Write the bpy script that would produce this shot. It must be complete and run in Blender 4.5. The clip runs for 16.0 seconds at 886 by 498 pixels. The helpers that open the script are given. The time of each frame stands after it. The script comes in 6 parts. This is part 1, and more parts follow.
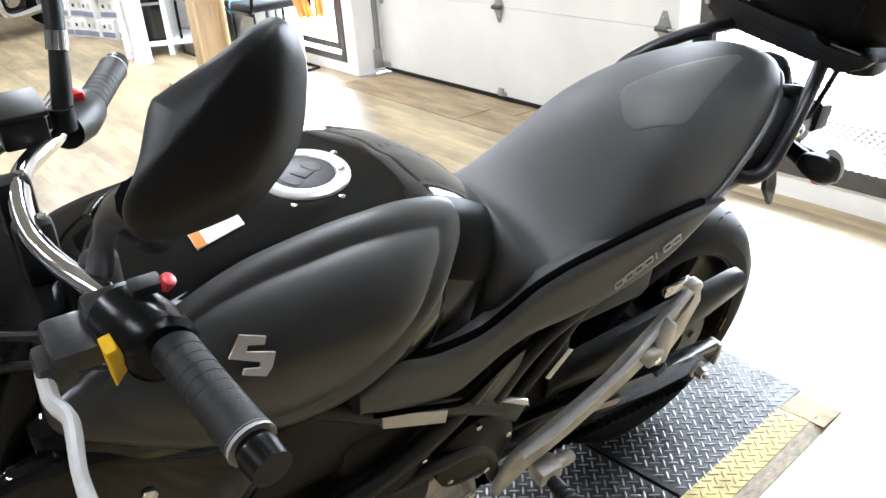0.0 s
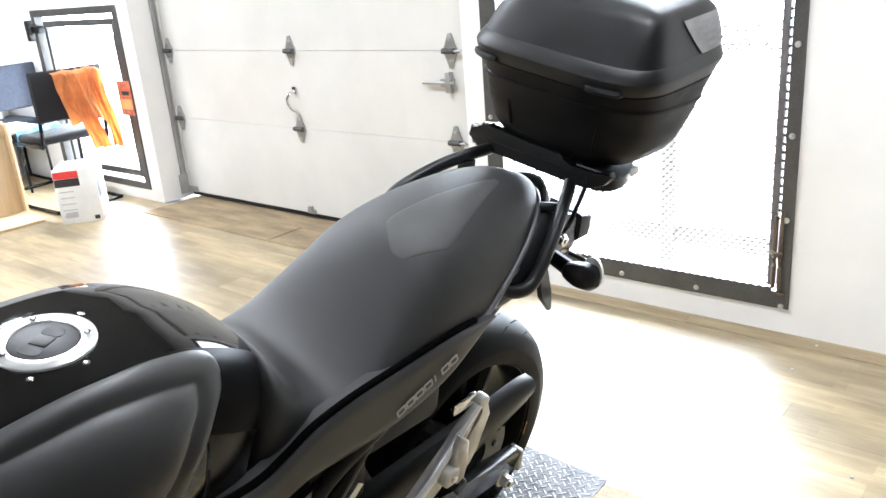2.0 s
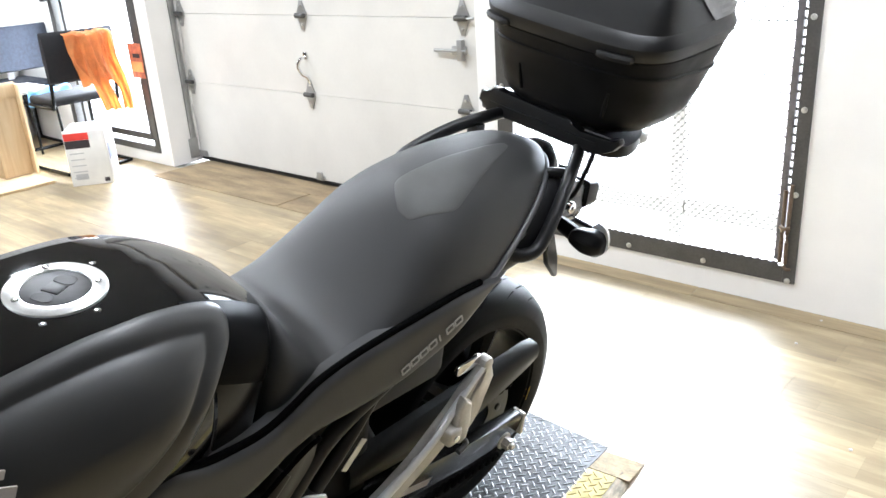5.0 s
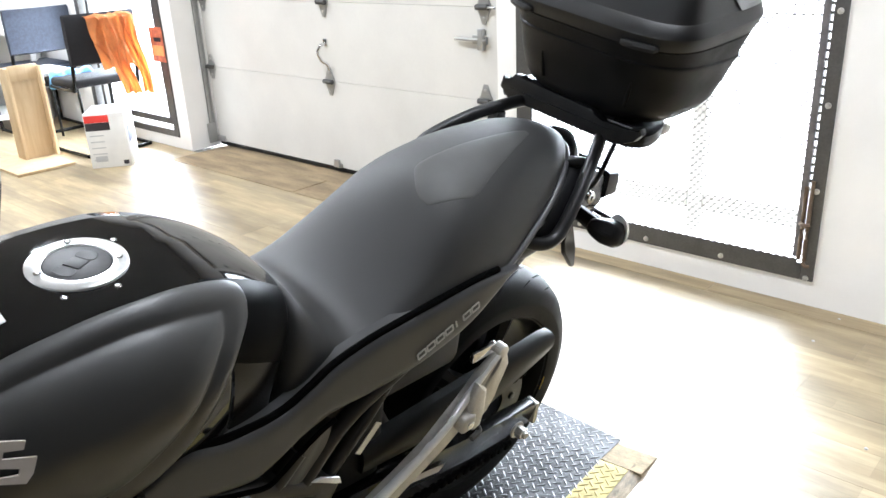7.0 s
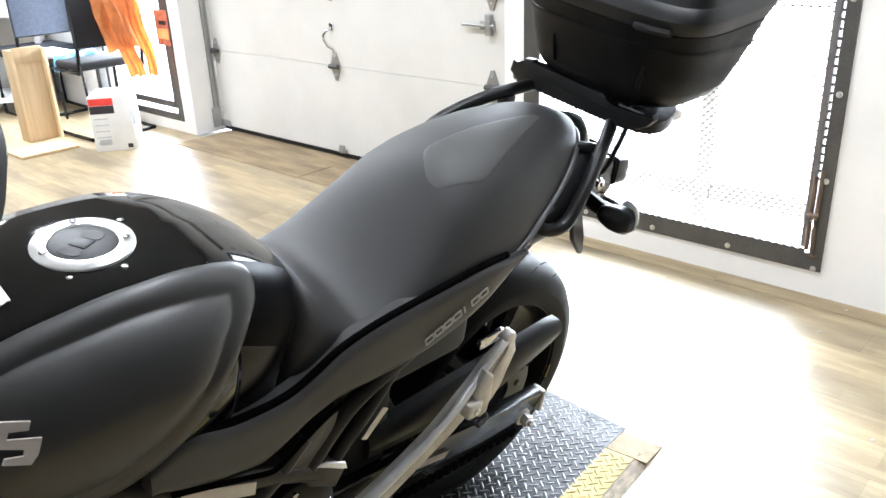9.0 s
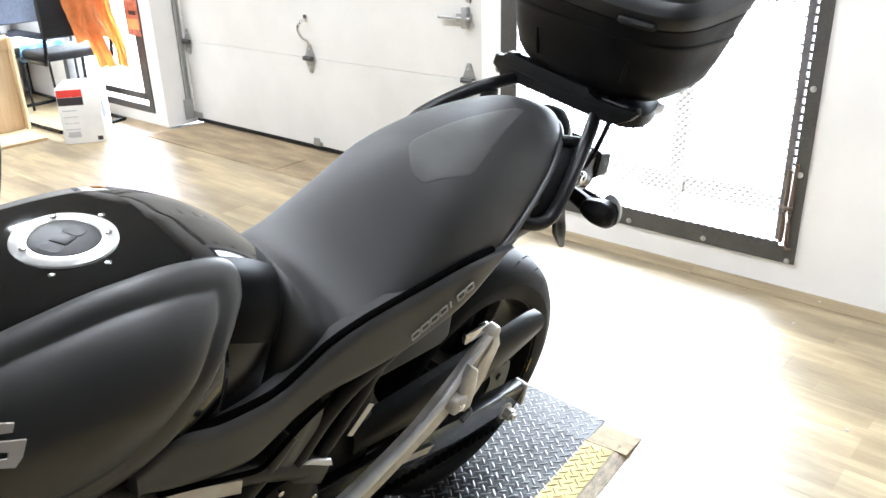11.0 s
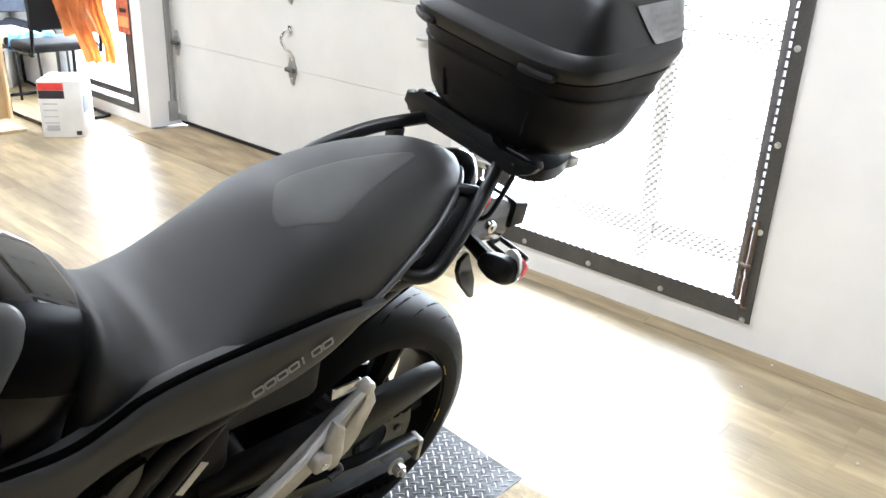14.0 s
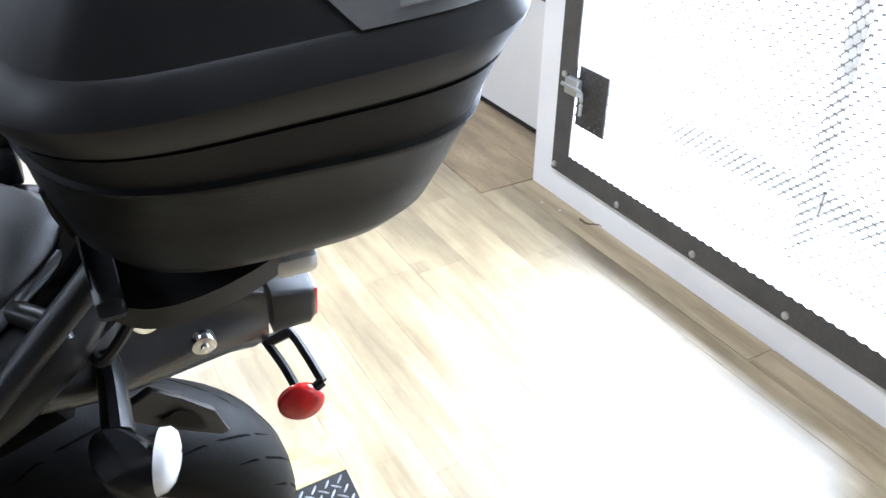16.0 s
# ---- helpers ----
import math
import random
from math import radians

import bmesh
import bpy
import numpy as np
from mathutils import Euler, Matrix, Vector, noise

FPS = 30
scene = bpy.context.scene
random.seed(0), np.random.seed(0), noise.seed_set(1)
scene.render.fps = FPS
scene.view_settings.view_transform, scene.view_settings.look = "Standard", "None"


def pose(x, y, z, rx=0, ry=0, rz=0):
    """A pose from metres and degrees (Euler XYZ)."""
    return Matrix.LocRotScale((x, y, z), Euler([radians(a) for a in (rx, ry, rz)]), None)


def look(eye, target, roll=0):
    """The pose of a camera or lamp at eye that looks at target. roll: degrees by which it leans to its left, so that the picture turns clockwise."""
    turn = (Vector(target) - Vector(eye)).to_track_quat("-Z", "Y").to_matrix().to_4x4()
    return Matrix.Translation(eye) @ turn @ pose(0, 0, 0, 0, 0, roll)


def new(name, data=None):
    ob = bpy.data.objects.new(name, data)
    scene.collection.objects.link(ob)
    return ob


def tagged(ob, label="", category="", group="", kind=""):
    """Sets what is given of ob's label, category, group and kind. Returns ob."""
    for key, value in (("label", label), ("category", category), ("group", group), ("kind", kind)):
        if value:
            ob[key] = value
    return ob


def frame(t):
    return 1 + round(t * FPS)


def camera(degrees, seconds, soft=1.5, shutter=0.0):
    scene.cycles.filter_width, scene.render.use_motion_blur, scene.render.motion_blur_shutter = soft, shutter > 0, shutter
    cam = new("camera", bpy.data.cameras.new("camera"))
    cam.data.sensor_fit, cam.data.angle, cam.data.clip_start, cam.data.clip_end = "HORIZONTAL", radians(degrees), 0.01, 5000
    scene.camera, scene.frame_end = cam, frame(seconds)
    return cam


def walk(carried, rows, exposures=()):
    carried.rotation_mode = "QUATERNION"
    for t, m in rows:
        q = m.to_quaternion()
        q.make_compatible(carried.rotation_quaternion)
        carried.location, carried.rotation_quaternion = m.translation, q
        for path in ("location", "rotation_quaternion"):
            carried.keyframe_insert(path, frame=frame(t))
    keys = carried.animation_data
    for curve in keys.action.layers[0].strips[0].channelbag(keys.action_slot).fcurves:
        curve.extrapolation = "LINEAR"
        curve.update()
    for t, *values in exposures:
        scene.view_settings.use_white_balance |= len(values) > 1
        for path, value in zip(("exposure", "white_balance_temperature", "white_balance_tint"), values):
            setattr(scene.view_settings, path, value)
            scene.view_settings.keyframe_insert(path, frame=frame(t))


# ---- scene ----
cam = camera(57.8, 16.0)
PATH = [
    (0, (0.734, -2.778, 1.268), (-0.726, -1.722, 0.399), -4.3),
    (0.2, (0.739, -2.761, 1.271), (-0.658, -1.604, 0.429), -4.1),
    (0.5, (0.748, -2.739, 1.276), (-0.609, -1.502, 0.481), -3.9),
    (1, (0.766, -2.716, 1.287), (-0.507, -1.351, 0.568), -3.9),
    (1.5, (0.783, -2.706, 1.299), (-0.456, -1.287, 0.627), -4.4),
    (2, (0.794, -2.705, 1.304), (-0.442, -1.276, 0.649), -4.6),
    (2.5, (0.8, -2.704, 1.307), (-0.424, -1.258, 0.664), -5.3),
    (3, (0.802, -2.706, 1.296), (-0.405, -1.263, 0.618), -3.6),
    (3.5, (0.803, -2.708, 1.291), (-0.424, -1.293, 0.589), -3.6),
    (4, (0.807, -2.713, 1.294), (-0.429, -1.308, 0.588), -3.8),
    (6.5, (0.797, -2.718, 1.283), (-0.454, -1.344, 0.543), -2.9),
    (7, (0.799, -2.721, 1.282), (-0.463, -1.355, 0.545), -2.7),
    (7.5, (0.795, -2.723, 1.281), (-0.462, -1.357, 0.538), -2.5),
    (8, (0.793, -2.723, 1.282), (-0.467, -1.361, 0.535), -2.8),
    (8.5, (0.79, -2.723, 1.279), (-0.469, -1.363, 0.526), -2.6),
    (9, (0.784, -2.719, 1.272), (-0.476, -1.367, 0.508), -2.2),
    (11.5, (0.761, -2.733, 1.272), (-0.417, -1.317, 0.493), -1.5),
    (12, (0.768, -2.783, 1.297), (-0.396, -1.32, 0.587), -0.8),
    (12.5, (0.779, -2.855, 1.294), (-0.405, -1.389, 0.622), -0.9),
    (13, (0.792, -2.875, 1.295), (-0.27, -1.325, 0.61), 3.5),
    (13.5, (0.807, -2.739, 1.288), (-0.357, -1.301, 0.529), 1.7),
    (14, (0.853, -2.504, 1.294), (-0.377, -1.117, 0.545), 2.7),
    (14.5, (0.806, -2.293, 1.262), (-0.334, -0.889, 0.407), -0.0),
    (14.8, (0.734, -2.114, 1.250), (-0.275, -0.633, 0.362), 2.2),
    (15, (0.713, -2.03, 1.28), (-0.224, -0.541, 0.328), 2.0),
    (15.5, (0.717, -1.721, 1.287), (-0.555, -0.474, 0.376), 2.7),
    (15.8, (0.696, -1.551, 1.280), (-0.739, -0.599, 0.265), 0.2),
    (16, (0.615, -1.465, 1.264), (-0.853, -0.632, 0.191), 0.3),
]
EXPOSURE = [(0.0, 0.50, 6150, 11), (0.5, 0.48, 6150, 11), (1.0, 0.48, 6150, 11), (1.5, 0.46, 6150, 11), (2.0, 0.40, 6150, 11), (3.0, 0.34, 6150, 11), (4.0, 0.40, 6150, 11), (6.5, 0.38, 6150, 11), (7.0, 0.33, 6150, 11), (8.0, 0.33, 6150, 11), (8.5, 0.43, 6150, 11), (9.0, 0.43, 6150, 11), (11.5, 0.43, 6150, 11), (12.0, 0.42, 6150, 11), (12.5, 0.32, 6150, 11), (14.0, 0.27, 6150, 11), (15.0, 0.24, 6060, 12), (16.0, 0.17, 5620, 13)]
walk(cam, [(t, look(eye, target, roll)) for t, eye, target, roll in PATH], EXPOSURE)

# ---- world and light ----
world = bpy.data.worlds.new("world")
world.use_nodes = True
scene.world = world
wn = world.node_tree.nodes
sky = wn.new("ShaderNodeTexSky")
sky.sky_type, sky.sun_disc = "NISHITA", False
sky.sun_elevation, sky.sun_rotation = radians(48), radians(200)
world.node_tree.links.new(sky.outputs[0], wn["Background"].inputs[0])
wn["Background"].inputs[1].default_value = 0.06
sun = new("sun", bpy.data.lights.new("sun", "SUN"))
sun.data.energy, sun.data.angle, sun.data.color = 0.6, radians(12), (1.0, 0.95, 0.88)
sun.matrix_world = look((-3, 6, 7), (0, 0, 0))


# ---- materials ----
def material(name, color, rough=0.5, metal=0.0, vary=0.12, scale=8.0, bump=0.0, bump_scale=120.0, coat=0.0, second=None,
             stretch=None, spec=0.5, wear=0.0):
    """A principled surface whose colour drifts at two scales and whose grain gives a fine relief."""
    m = bpy.data.materials.new(name)
    m.use_nodes = True
    t = m.node_tree
    n, link = t.nodes, t.links.new
    p = n["Principled BSDF"]
    p.inputs["Metallic"].default_value = metal
    p.inputs["Specular IOR Level"].default_value = spec
    p.inputs["Coat Weight"].default_value = coat
    p.inputs["Coat Roughness"].default_value = 0.05
    coord = n.new("ShaderNodeTexCoord")
    place = n.new("ShaderNodeMapping")
    if stretch:
        place.inputs["Scale"].default_value = stretch
    link(coord.outputs["Object"], place.inputs[0])
    big = n.new("ShaderNodeTexNoise")
    big.inputs["Scale"].default_value, big.inputs["Detail"].default_value = scale, 6.0
    link(place.outputs[0], big.inputs["Vector"])
    fine = n.new("ShaderNodeTexNoise")
    fine.inputs["Scale"].default_value, fine.inputs["Detail"].default_value = bump_scale, 3.0
    link(place.outputs[0], fine.inputs["Vector"])
    ramp = n.new("ShaderNodeValToRGB")
    c = color
    d = second or tuple(v * (1 - vary) for v in c)
    e = tuple(min(1.0, v * (1 + vary)) for v in c)
    ramp.color_ramp.elements[0].position, ramp.color_ramp.elements[1].position = 0.35, 0.68
    ramp.color_ramp.elements[0].color, ramp.color_ramp.elements[1].color = (*d, 1), (*e, 1)
    link(big.outputs[0], ramp.inputs[0])
    mix = n.new("ShaderNodeMix")
    mix.data_type, mix.blend_type = "RGBA", "OVERLAY"
    mix.inputs[0].default_value = vary
    link(ramp.outputs[0], mix.inputs[6])
    link(fine.outputs[0], mix.inputs[7])
    link(mix.outputs[2], p.inputs["Base Color"])
    rr = n.new("ShaderNodeMapRange")
    rr.inputs[3].default_value, rr.inputs[4].default_value = max(0.02, rough * (0.82 - wear)), min(1.0, rough * (1.18 + wear))
    link(big.outputs[0], rr.inputs[0])
    link(rr.outputs[0], p.inputs["Roughness"])
    if bump:
        b = n.new("ShaderNodeBump")
        b.inputs["Strength"].default_value, b.inputs["Distance"].default_value = bump, 0.002
        link(fine.outputs[0], b.inputs["Height"])
        link(b.outputs[0], p.inputs["Normal"])
    return m


def wood_material(name, light, dark, rough, along=(1.7, 17.0, 17.0), bump=0.15, strips=False):
    """Planks: stretched grain, knots and a shade of its own for each piece."""
    m = bpy.data.materials.new(name)
    m.use_nodes = True
    t = m.node_tree
    n, link = t.nodes, t.links.new
    p = n["Principled BSDF"]
    coord = n.new("ShaderNodeTexCoord")
    info = n.new("ShaderNodeObjectInfo")
    place = n.new("ShaderNodeMapping")
    place.inputs["Scale"].default_value = along
    link(coord.outputs["Object"], place.inputs[0])
    shift = n.new("ShaderNodeVectorMath")
    shift.operation = "MULTIPLY_ADD"
    shift.inputs[1].default_value = (1, 1, 1)
    far = n.new("ShaderNodeMath")
    far.operation = "MULTIPLY"
    far.inputs[1].default_value = 37.0
    link(info.outputs["Random"], far.inputs[0])
    link(place.outputs[0], shift.inputs[0])
    link(far.outputs[0], shift.inputs[2])
    grain = n.new("ShaderNodeTexNoise")
    grain.inputs["Scale"].default_value, grain.inputs["Detail"].default_value, grain.inputs["Roughness"].default_value = 1.6, 9.0, 0.62
    grain.inputs["Distortion"].default_value = 0.5
    link(shift.outputs[0], grain.inputs["Vector"])
    ramp = n.new("ShaderNodeValToRGB")
    ramp.color_ramp.elements[0].position, ramp.color_ramp.elements[1].position = 0.34, 0.66
    ramp.color_ramp.elements[0].color, ramp.color_ramp.elements[1].color = (*dark, 1), (*light, 1)
    link(grain.outputs[0], ramp.inputs[0])
    hue = n.new("ShaderNodeHueSaturation")
    val = n.new("ShaderNodeMapRange")
    val.inputs[3].default_value, val.inputs[4].default_value = 0.82, 1.12
    link(info.outputs["Random"], val.inputs[0])
    link(val.outputs[0], hue.inputs["Value"])
    link(ramp.outputs[0], hue.inputs["Color"])
    tone = hue.outputs[0]
    if strips:
        where = n.new("ShaderNodeNewGeometry")
        lay = n.new("ShaderNodeTexBrick")
        lay.offset, lay.offset_frequency = 0.37, 3
        lay.inputs["Scale"].default_value, lay.inputs["Mortar Size"].default_value = 1.0, 0.0004
        lay.inputs["Brick Width"].default_value, lay.inputs["Row Height"].default_value = 0.46, 0.0507
        lay.inputs["Color1"].default_value, lay.inputs["Color2"].default_value, lay.inputs["Mortar"].default_value = (1, 1, 1, 1), (0.75, 0.73, 0.70, 1), (0.62, 0.58, 0.52, 1)
        link(where.outputs["Position"], lay.inputs["Vector"])
        mul = n.new("ShaderNodeMix")
        mul.data_type, mul.blend_type = "RGBA", "MULTIPLY"
        mul.inputs[0].default_value = 0.9
        link(hue.outputs[0], mul.inputs[6])
        link(lay.outputs["Color"], mul.inputs[7])
        tone = mul.outputs[2]
    if strips:
        patch = n.new("ShaderNodeTexNoise")
        patch.inputs["Scale"].default_value, patch.inputs["Detail"].default_value, patch.inputs["Roughness"].default_value = 3.4, 7.0, 0.6
        squash = n.new("ShaderNodeMapping")
        squash.inputs["Scale"].default_value = (0.45, 1.5, 1.0)
        link(where.outputs["Position"], squash.inputs[0])
        link(squash.outputs[0], patch.inputs["Vector"])
        soft = n.new("ShaderNodeValToRGB")
        soft.color_ramp.elements[0].position, soft.color_ramp.elements[1].position = 0.38, 0.60
        soft.color_ramp.elements[0].color, soft.color_ramp.elements[1].color = (0.66, 0.64, 0.61, 1), (1.10, 1.09, 1.06, 1)
        link(patch.outputs[0], soft.inputs[0])
        worn = n.new("ShaderNodeMix")
        worn.data_type, worn.blend_type = "RGBA", "MULTIPLY"
        worn.inputs[0].default_value = 1.0
        link(tone, worn.inputs[6])
        link(soft.outputs[0], worn.inputs[7])
        tone = worn.outputs[2]
        p.inputs["Specular IOR Level"].default_value = 1.0
    link(tone, p.inputs["Base Color"])
    rr = n.new("ShaderNodeMapRange")
    rr.inputs[3].default_value, rr.inputs[4].default_value = rough * 0.65, rough * 1.5
    link(grain.outputs[0], rr.inputs[0])
    link(rr.outputs[0], p.inputs["Roughness"])
    b = n.new("ShaderNodeBump")
    b.inputs["Strength"].default_value, b.inputs["Distance"].default_value = bump, 0.001
    link(grain.outputs[0], b.inputs["Height"])
    link(b.outputs[0], p.inputs["Normal"])
    return m


def glowing(name, color, strength):
    m = bpy.data.materials.new(name)
    m.use_nodes = True
    p = m.node_tree.nodes["Principled BSDF"]
    p.inputs["Base Color"].default_value = (*color, 1)
    p.inputs["Emission Color"].default_value = (*color, 1)
    p.inputs["Emission Strength"].default_value = strength
    return m


WHITE_WALL = material("white_wall_paint", (0.83, 0.815, 0.79), 0.6, vary=0.05, scale=2.5, bump=0.12, bump_scale=90)
DOOR_WHITE = material("off_white_door_paint", (0.66, 0.645, 0.605), 0.42, vary=0.05, scale=3, bump=0.06, bump_scale=60)
CEILING = material("unseen_ceiling_grey", (0.27, 0.27, 0.265), 0.8, vary=0.06, scale=2)
STEEL_DARK = material("dark_steel", (0.055, 0.053, 0.05), 0.5, 0.3, vary=0.3, scale=14, bump=0.2, second=(0.085, 0.082, 0.078))
BAND_GREY = material("grey_edge_band", (0.16, 0.155, 0.16), 0.5, 0.3, vary=0.2, scale=20)
RUST = material("rusty_steel", (0.085, 0.055, 0.035), 0.7, 0.1, vary=0.4, scale=30, bump=0.4, second=(0.12, 0.085, 0.055))
GALV = material("galvanised_steel", (0.42, 0.42, 0.41), 0.38, 0.7, vary=0.08, scale=14, bump=0.1)
MESH_STEEL = material("mesh_steel", (0.10, 0.095, 0.09), 0.6, 0.3, vary=0.3, scale=20)
BOLT = material("zinc_bolt", (0.55, 0.54, 0.52), 0.4, 0.7, vary=0.2, scale=60)
PLANK = wood_material("pale_oak_plank", (0.495, 0.402, 0.247), (0.325, 0.249, 0.141), 0.40, bump=0.08, strips=True)
UNSEEN_WALL = material("unseen_wall_grey", (0.13, 0.127, 0.123), 0.7, vary=0.15, scale=2)
OLD_WOOD = wood_material("worn_brown_board", (0.40, 0.315, 0.19), (0.235, 0.175, 0.10), 0.6, bump=0.4)
PLY = wood_material("plywood", (0.62, 0.47, 0.29), (0.50, 0.36, 0.20), 0.55, along=(14, 14, 1.5))
GLASS_DARK = material("shiny_black_panel", (0.01, 0.01, 0.011), 0.12)
GLOSS = material("gloss_black_paint", (0.004, 0.004, 0.0045), 0.06, vary=0.1, spec=0.45)
MATT = material("satin_black_plastic", (0.0070, 0.0070, 0.0075), 0.40, vary=0.15, scale=12, bump=0.03, bump_scale=1400, spec=0.24)
PANEL = material("matt_black_tank_cover", (0.0135, 0.0131, 0.0125), 0.38, vary=0.1, scale=9, bump=0.04, bump_scale=1500, spec=0.95)
SIDE = material("matt_grey_side_cover", (0.050, 0.050, 0.051), 0.36, vary=0.1, scale=9, bump=0.05, bump_scale=1500, spec=0.4)
SEAT = material("black_seat_vinyl", (0.0165, 0.0162, 0.0158), 0.55, vary=0.14, scale=16, bump=0.22, bump_scale=900, spec=0.82)
# paler than the seat in itself, lightened further for the sheen it shows
PAD_SHEEN = material("pad_sheen_vinyl", (0.082, 0.081, 0.078), 0.50, vary=0.1, scale=20, bump=0.2, bump_scale=900)
# pale grey for the light caught along the seat and cowl edges
EDGE_SHINE = material("edge_shine_grey", (0.075, 0.075, 0.078), 0.34, vary=0.1, scale=30)
CASE = material("grained_black_case", (0.0075, 0.0073, 0.0075), 0.46, vary=0.25, scale=22, bump=0.16, bump_scale=700, spec=0.14, wear=0.15)
CASE_LID = material("smooth_black_lid", (0.0105, 0.0103, 0.0105), 0.42, vary=0.18, scale=14, bump=0.08, bump_scale=900, spec=0.40, wear=0.12)
MIRROR_SHELL = material("sheen_black_plastic", (0.007, 0.007, 0.0073), 0.46, vary=0.2, scale=30, bump=0.10, bump_scale=900, spec=0.26)
TAIL_PLASTIC = material("polished_black_plastic", (0.11, 0.11, 0.115), 0.24, 0.65, vary=0.03, scale=14, spec=0.8)
RUBBER = material("tyre_rubber", (0.0045, 0.0045, 0.0045), 0.58, vary=0.25, scale=30, bump=0.10, bump_scale=300, spec=0.12)
# two dulled blacks put the tail's dark and dim reflections into the finish
DIMMED_GLOSS = material("dimmed_gloss_black", (0.006, 0.0055, 0.005), 0.20, vary=0.15, scale=18, spec=0.20)
TAIL_SHADE = material("tail_shade_black", (0.0016, 0.0016, 0.0018), 0.36, vary=0.2, scale=20, spec=0.05)
GROOVE = material("tread_groove", (0.002, 0.002, 0.002), 0.9, spec=0.03)
FRAME_BLACK = material("black_frame_paint", (0.005, 0.005, 0.005), 0.26, vary=0.2, scale=14, spec=0.18)
FRAME_SATIN = material("satin_frame_paint", (0.016, 0.0155, 0.015), 0.36, vary=0.25, scale=20, spec=0.4)
ARM_PAINT = material("gloss_black_arm_paint", (0.006, 0.006, 0.006), 0.22, vary=0.2, scale=14, spec=0.40)
WHEEL_BLACK = material("dull_black_wheel_paint", (0.004, 0.004, 0.0042), 0.42, vary=0.2, scale=20, spec=0.10)
RACK_STEEL = material("black_powder_coat", (0.014, 0.014, 0.0145), 0.36, vary=0.2, scale=30, bump=0.15, bump_scale=500, spec=0.35)
ALU = material("cast_aluminium", (0.52, 0.50, 0.465), 0.40, 0.45, vary=0.18, scale=26, bump=0.15, bump_scale=400)
CHROME = material("chrome", (0.75, 0.75, 0.76), 0.10, 1.0, vary=0.06, scale=30)
SILVER_PLASTIC = material("silver_paint", (0.62, 0.60, 0.57), 0.3, 0.5, vary=0.1)
CAP_LID = material("satin_filler_lid", (0.028, 0.028, 0.029), 0.45, vary=0.2, scale=60, spec=0.5)
RING = material("brushed_cap_ring", (0.72, 0.72, 0.70), 0.32, 0.6, vary=0.1, scale=30)
ENGINE = material("dark_engine_paint", (0.013, 0.013, 0.013), 0.4, 0.2, vary=0.25, scale=20, bump=0.2, spec=0.3)
RED_LENS = material("red_lens", (0.62, 0.02, 0.02), 0.12, vary=0.15, scale=40, coat=0.6)
CLEAR_LENS = material("clear_lens", (0.75, 0.75, 0.74), 0.15, vary=0.1, coat=0.5)
RED_PLASTIC = material("red_switch", (0.6, 0.02, 0.03), 0.35)
YELLOW_PLASTIC = material("yellow_switch", (0.72, 0.42, 0.01), 0.4)
STICKER = material("white_sticker", (0.80, 0.79, 0.76), 0.5, vary=0.05, scale=40)
ORANGE_STICKER = material("orange_sticker", (0.80, 0.25, 0.03), 0.5)
GREY_PRINT = material("grey_print", (0.25, 0.25, 0.25), 0.6)
BADGE = material("champagne_badge", (0.60, 0.54, 0.48), 0.3, 0.6, vary=0.1)
LETTER = material("silver_lettering", (0.36, 0.36, 0.36), 0.5, 0.2)
REFLECT = material("grey_reflective_panel", (0.24, 0.24, 0.245), 0.32, 0.5, vary=0.15, scale=20)
POLISHED = material("polished_alloy", (0.80, 0.80, 0.80), 0.3, 0.35, vary=0.08, scale=30)
DARK_ALLOY = material("dark_alloy", (0.045, 0.045, 0.045), 0.36, 0.4, vary=0.25, scale=30)
GRIP = material("grip_rubber", (0.015, 0.0146, 0.014), 0.55, vary=0.25, scale=40, bump=0.25, bump_scale=700, spec=0.3)
PLATE = material("diamond_plate_paint", (0.020, 0.020, 0.021), 0.55, 0.0, vary=0.3, scale=12, bump=0.15, spec=0.22, second=(0.016, 0.016, 0.017), wear=0.2)
# lugs share the deck's paint; the highlights they catch are in this paler grey
LUG_HIGHLIGHT = material("lug_highlight_grey", (0.25, 0.25, 0.255), 0.38, 0.4, vary=0.4, scale=40)
YELLOW_PAINT = material("yellow_safety_paint", (0.50, 0.41, 0.17), 0.7, spec=0.25, vary=0.25, scale=18, bump=0.2)
SIDE_WOOD = material("grey_brown_ply_side", (0.27, 0.215, 0.145), 0.7, vary=0.35, scale=40, stretch=(1, 1, 9), bump=0.4)
EDGE_WOOD = material("bare_plywood_edge", (0.26, 0.20, 0.12), 0.7, spec=0.15, vary=0.3, scale=30, stretch=(1, 1, 12), bump=0.3)
CARTON = material("white_carton", (0.80, 0.79, 0.76), 0.55, vary=0.05, scale=10)
CARTON_RED = material("red_print", (0.70, 0.05, 0.04), 0.5)
CARTON_BLACK = material("black_print", (0.03, 0.025, 0.03), 0.5)
CARTON_GREY = material("pale_grey_print", (0.52, 0.52, 0.52), 0.6)
CARTON_BLUE = material("blue_print", (0.25, 0.27, 0.36), 0.6)
CHAIR_CLOTH = material("dark_chair_fabric", (0.007, 0.007, 0.009), 0.9, vary=0.2, scale=60, bump=0.4, bump_scale=600)
CHAIR_BLUE = material("slate_chair_fabric", (0.035, 0.042, 0.060), 0.9, vary=0.2, scale=60, bump=0.4, bump_scale=600)
ORANGE = material("orange_cloth", (0.94, 0.40, 0.150), 0.8, vary=0.18, scale=12, bump=0.4, bump_scale=400)
BLUE_CLOTH = material("light_blue_cloth", (0.18, 0.42, 0.75), 0.85, vary=0.15, scale=20, bump=0.3, bump_scale=300)
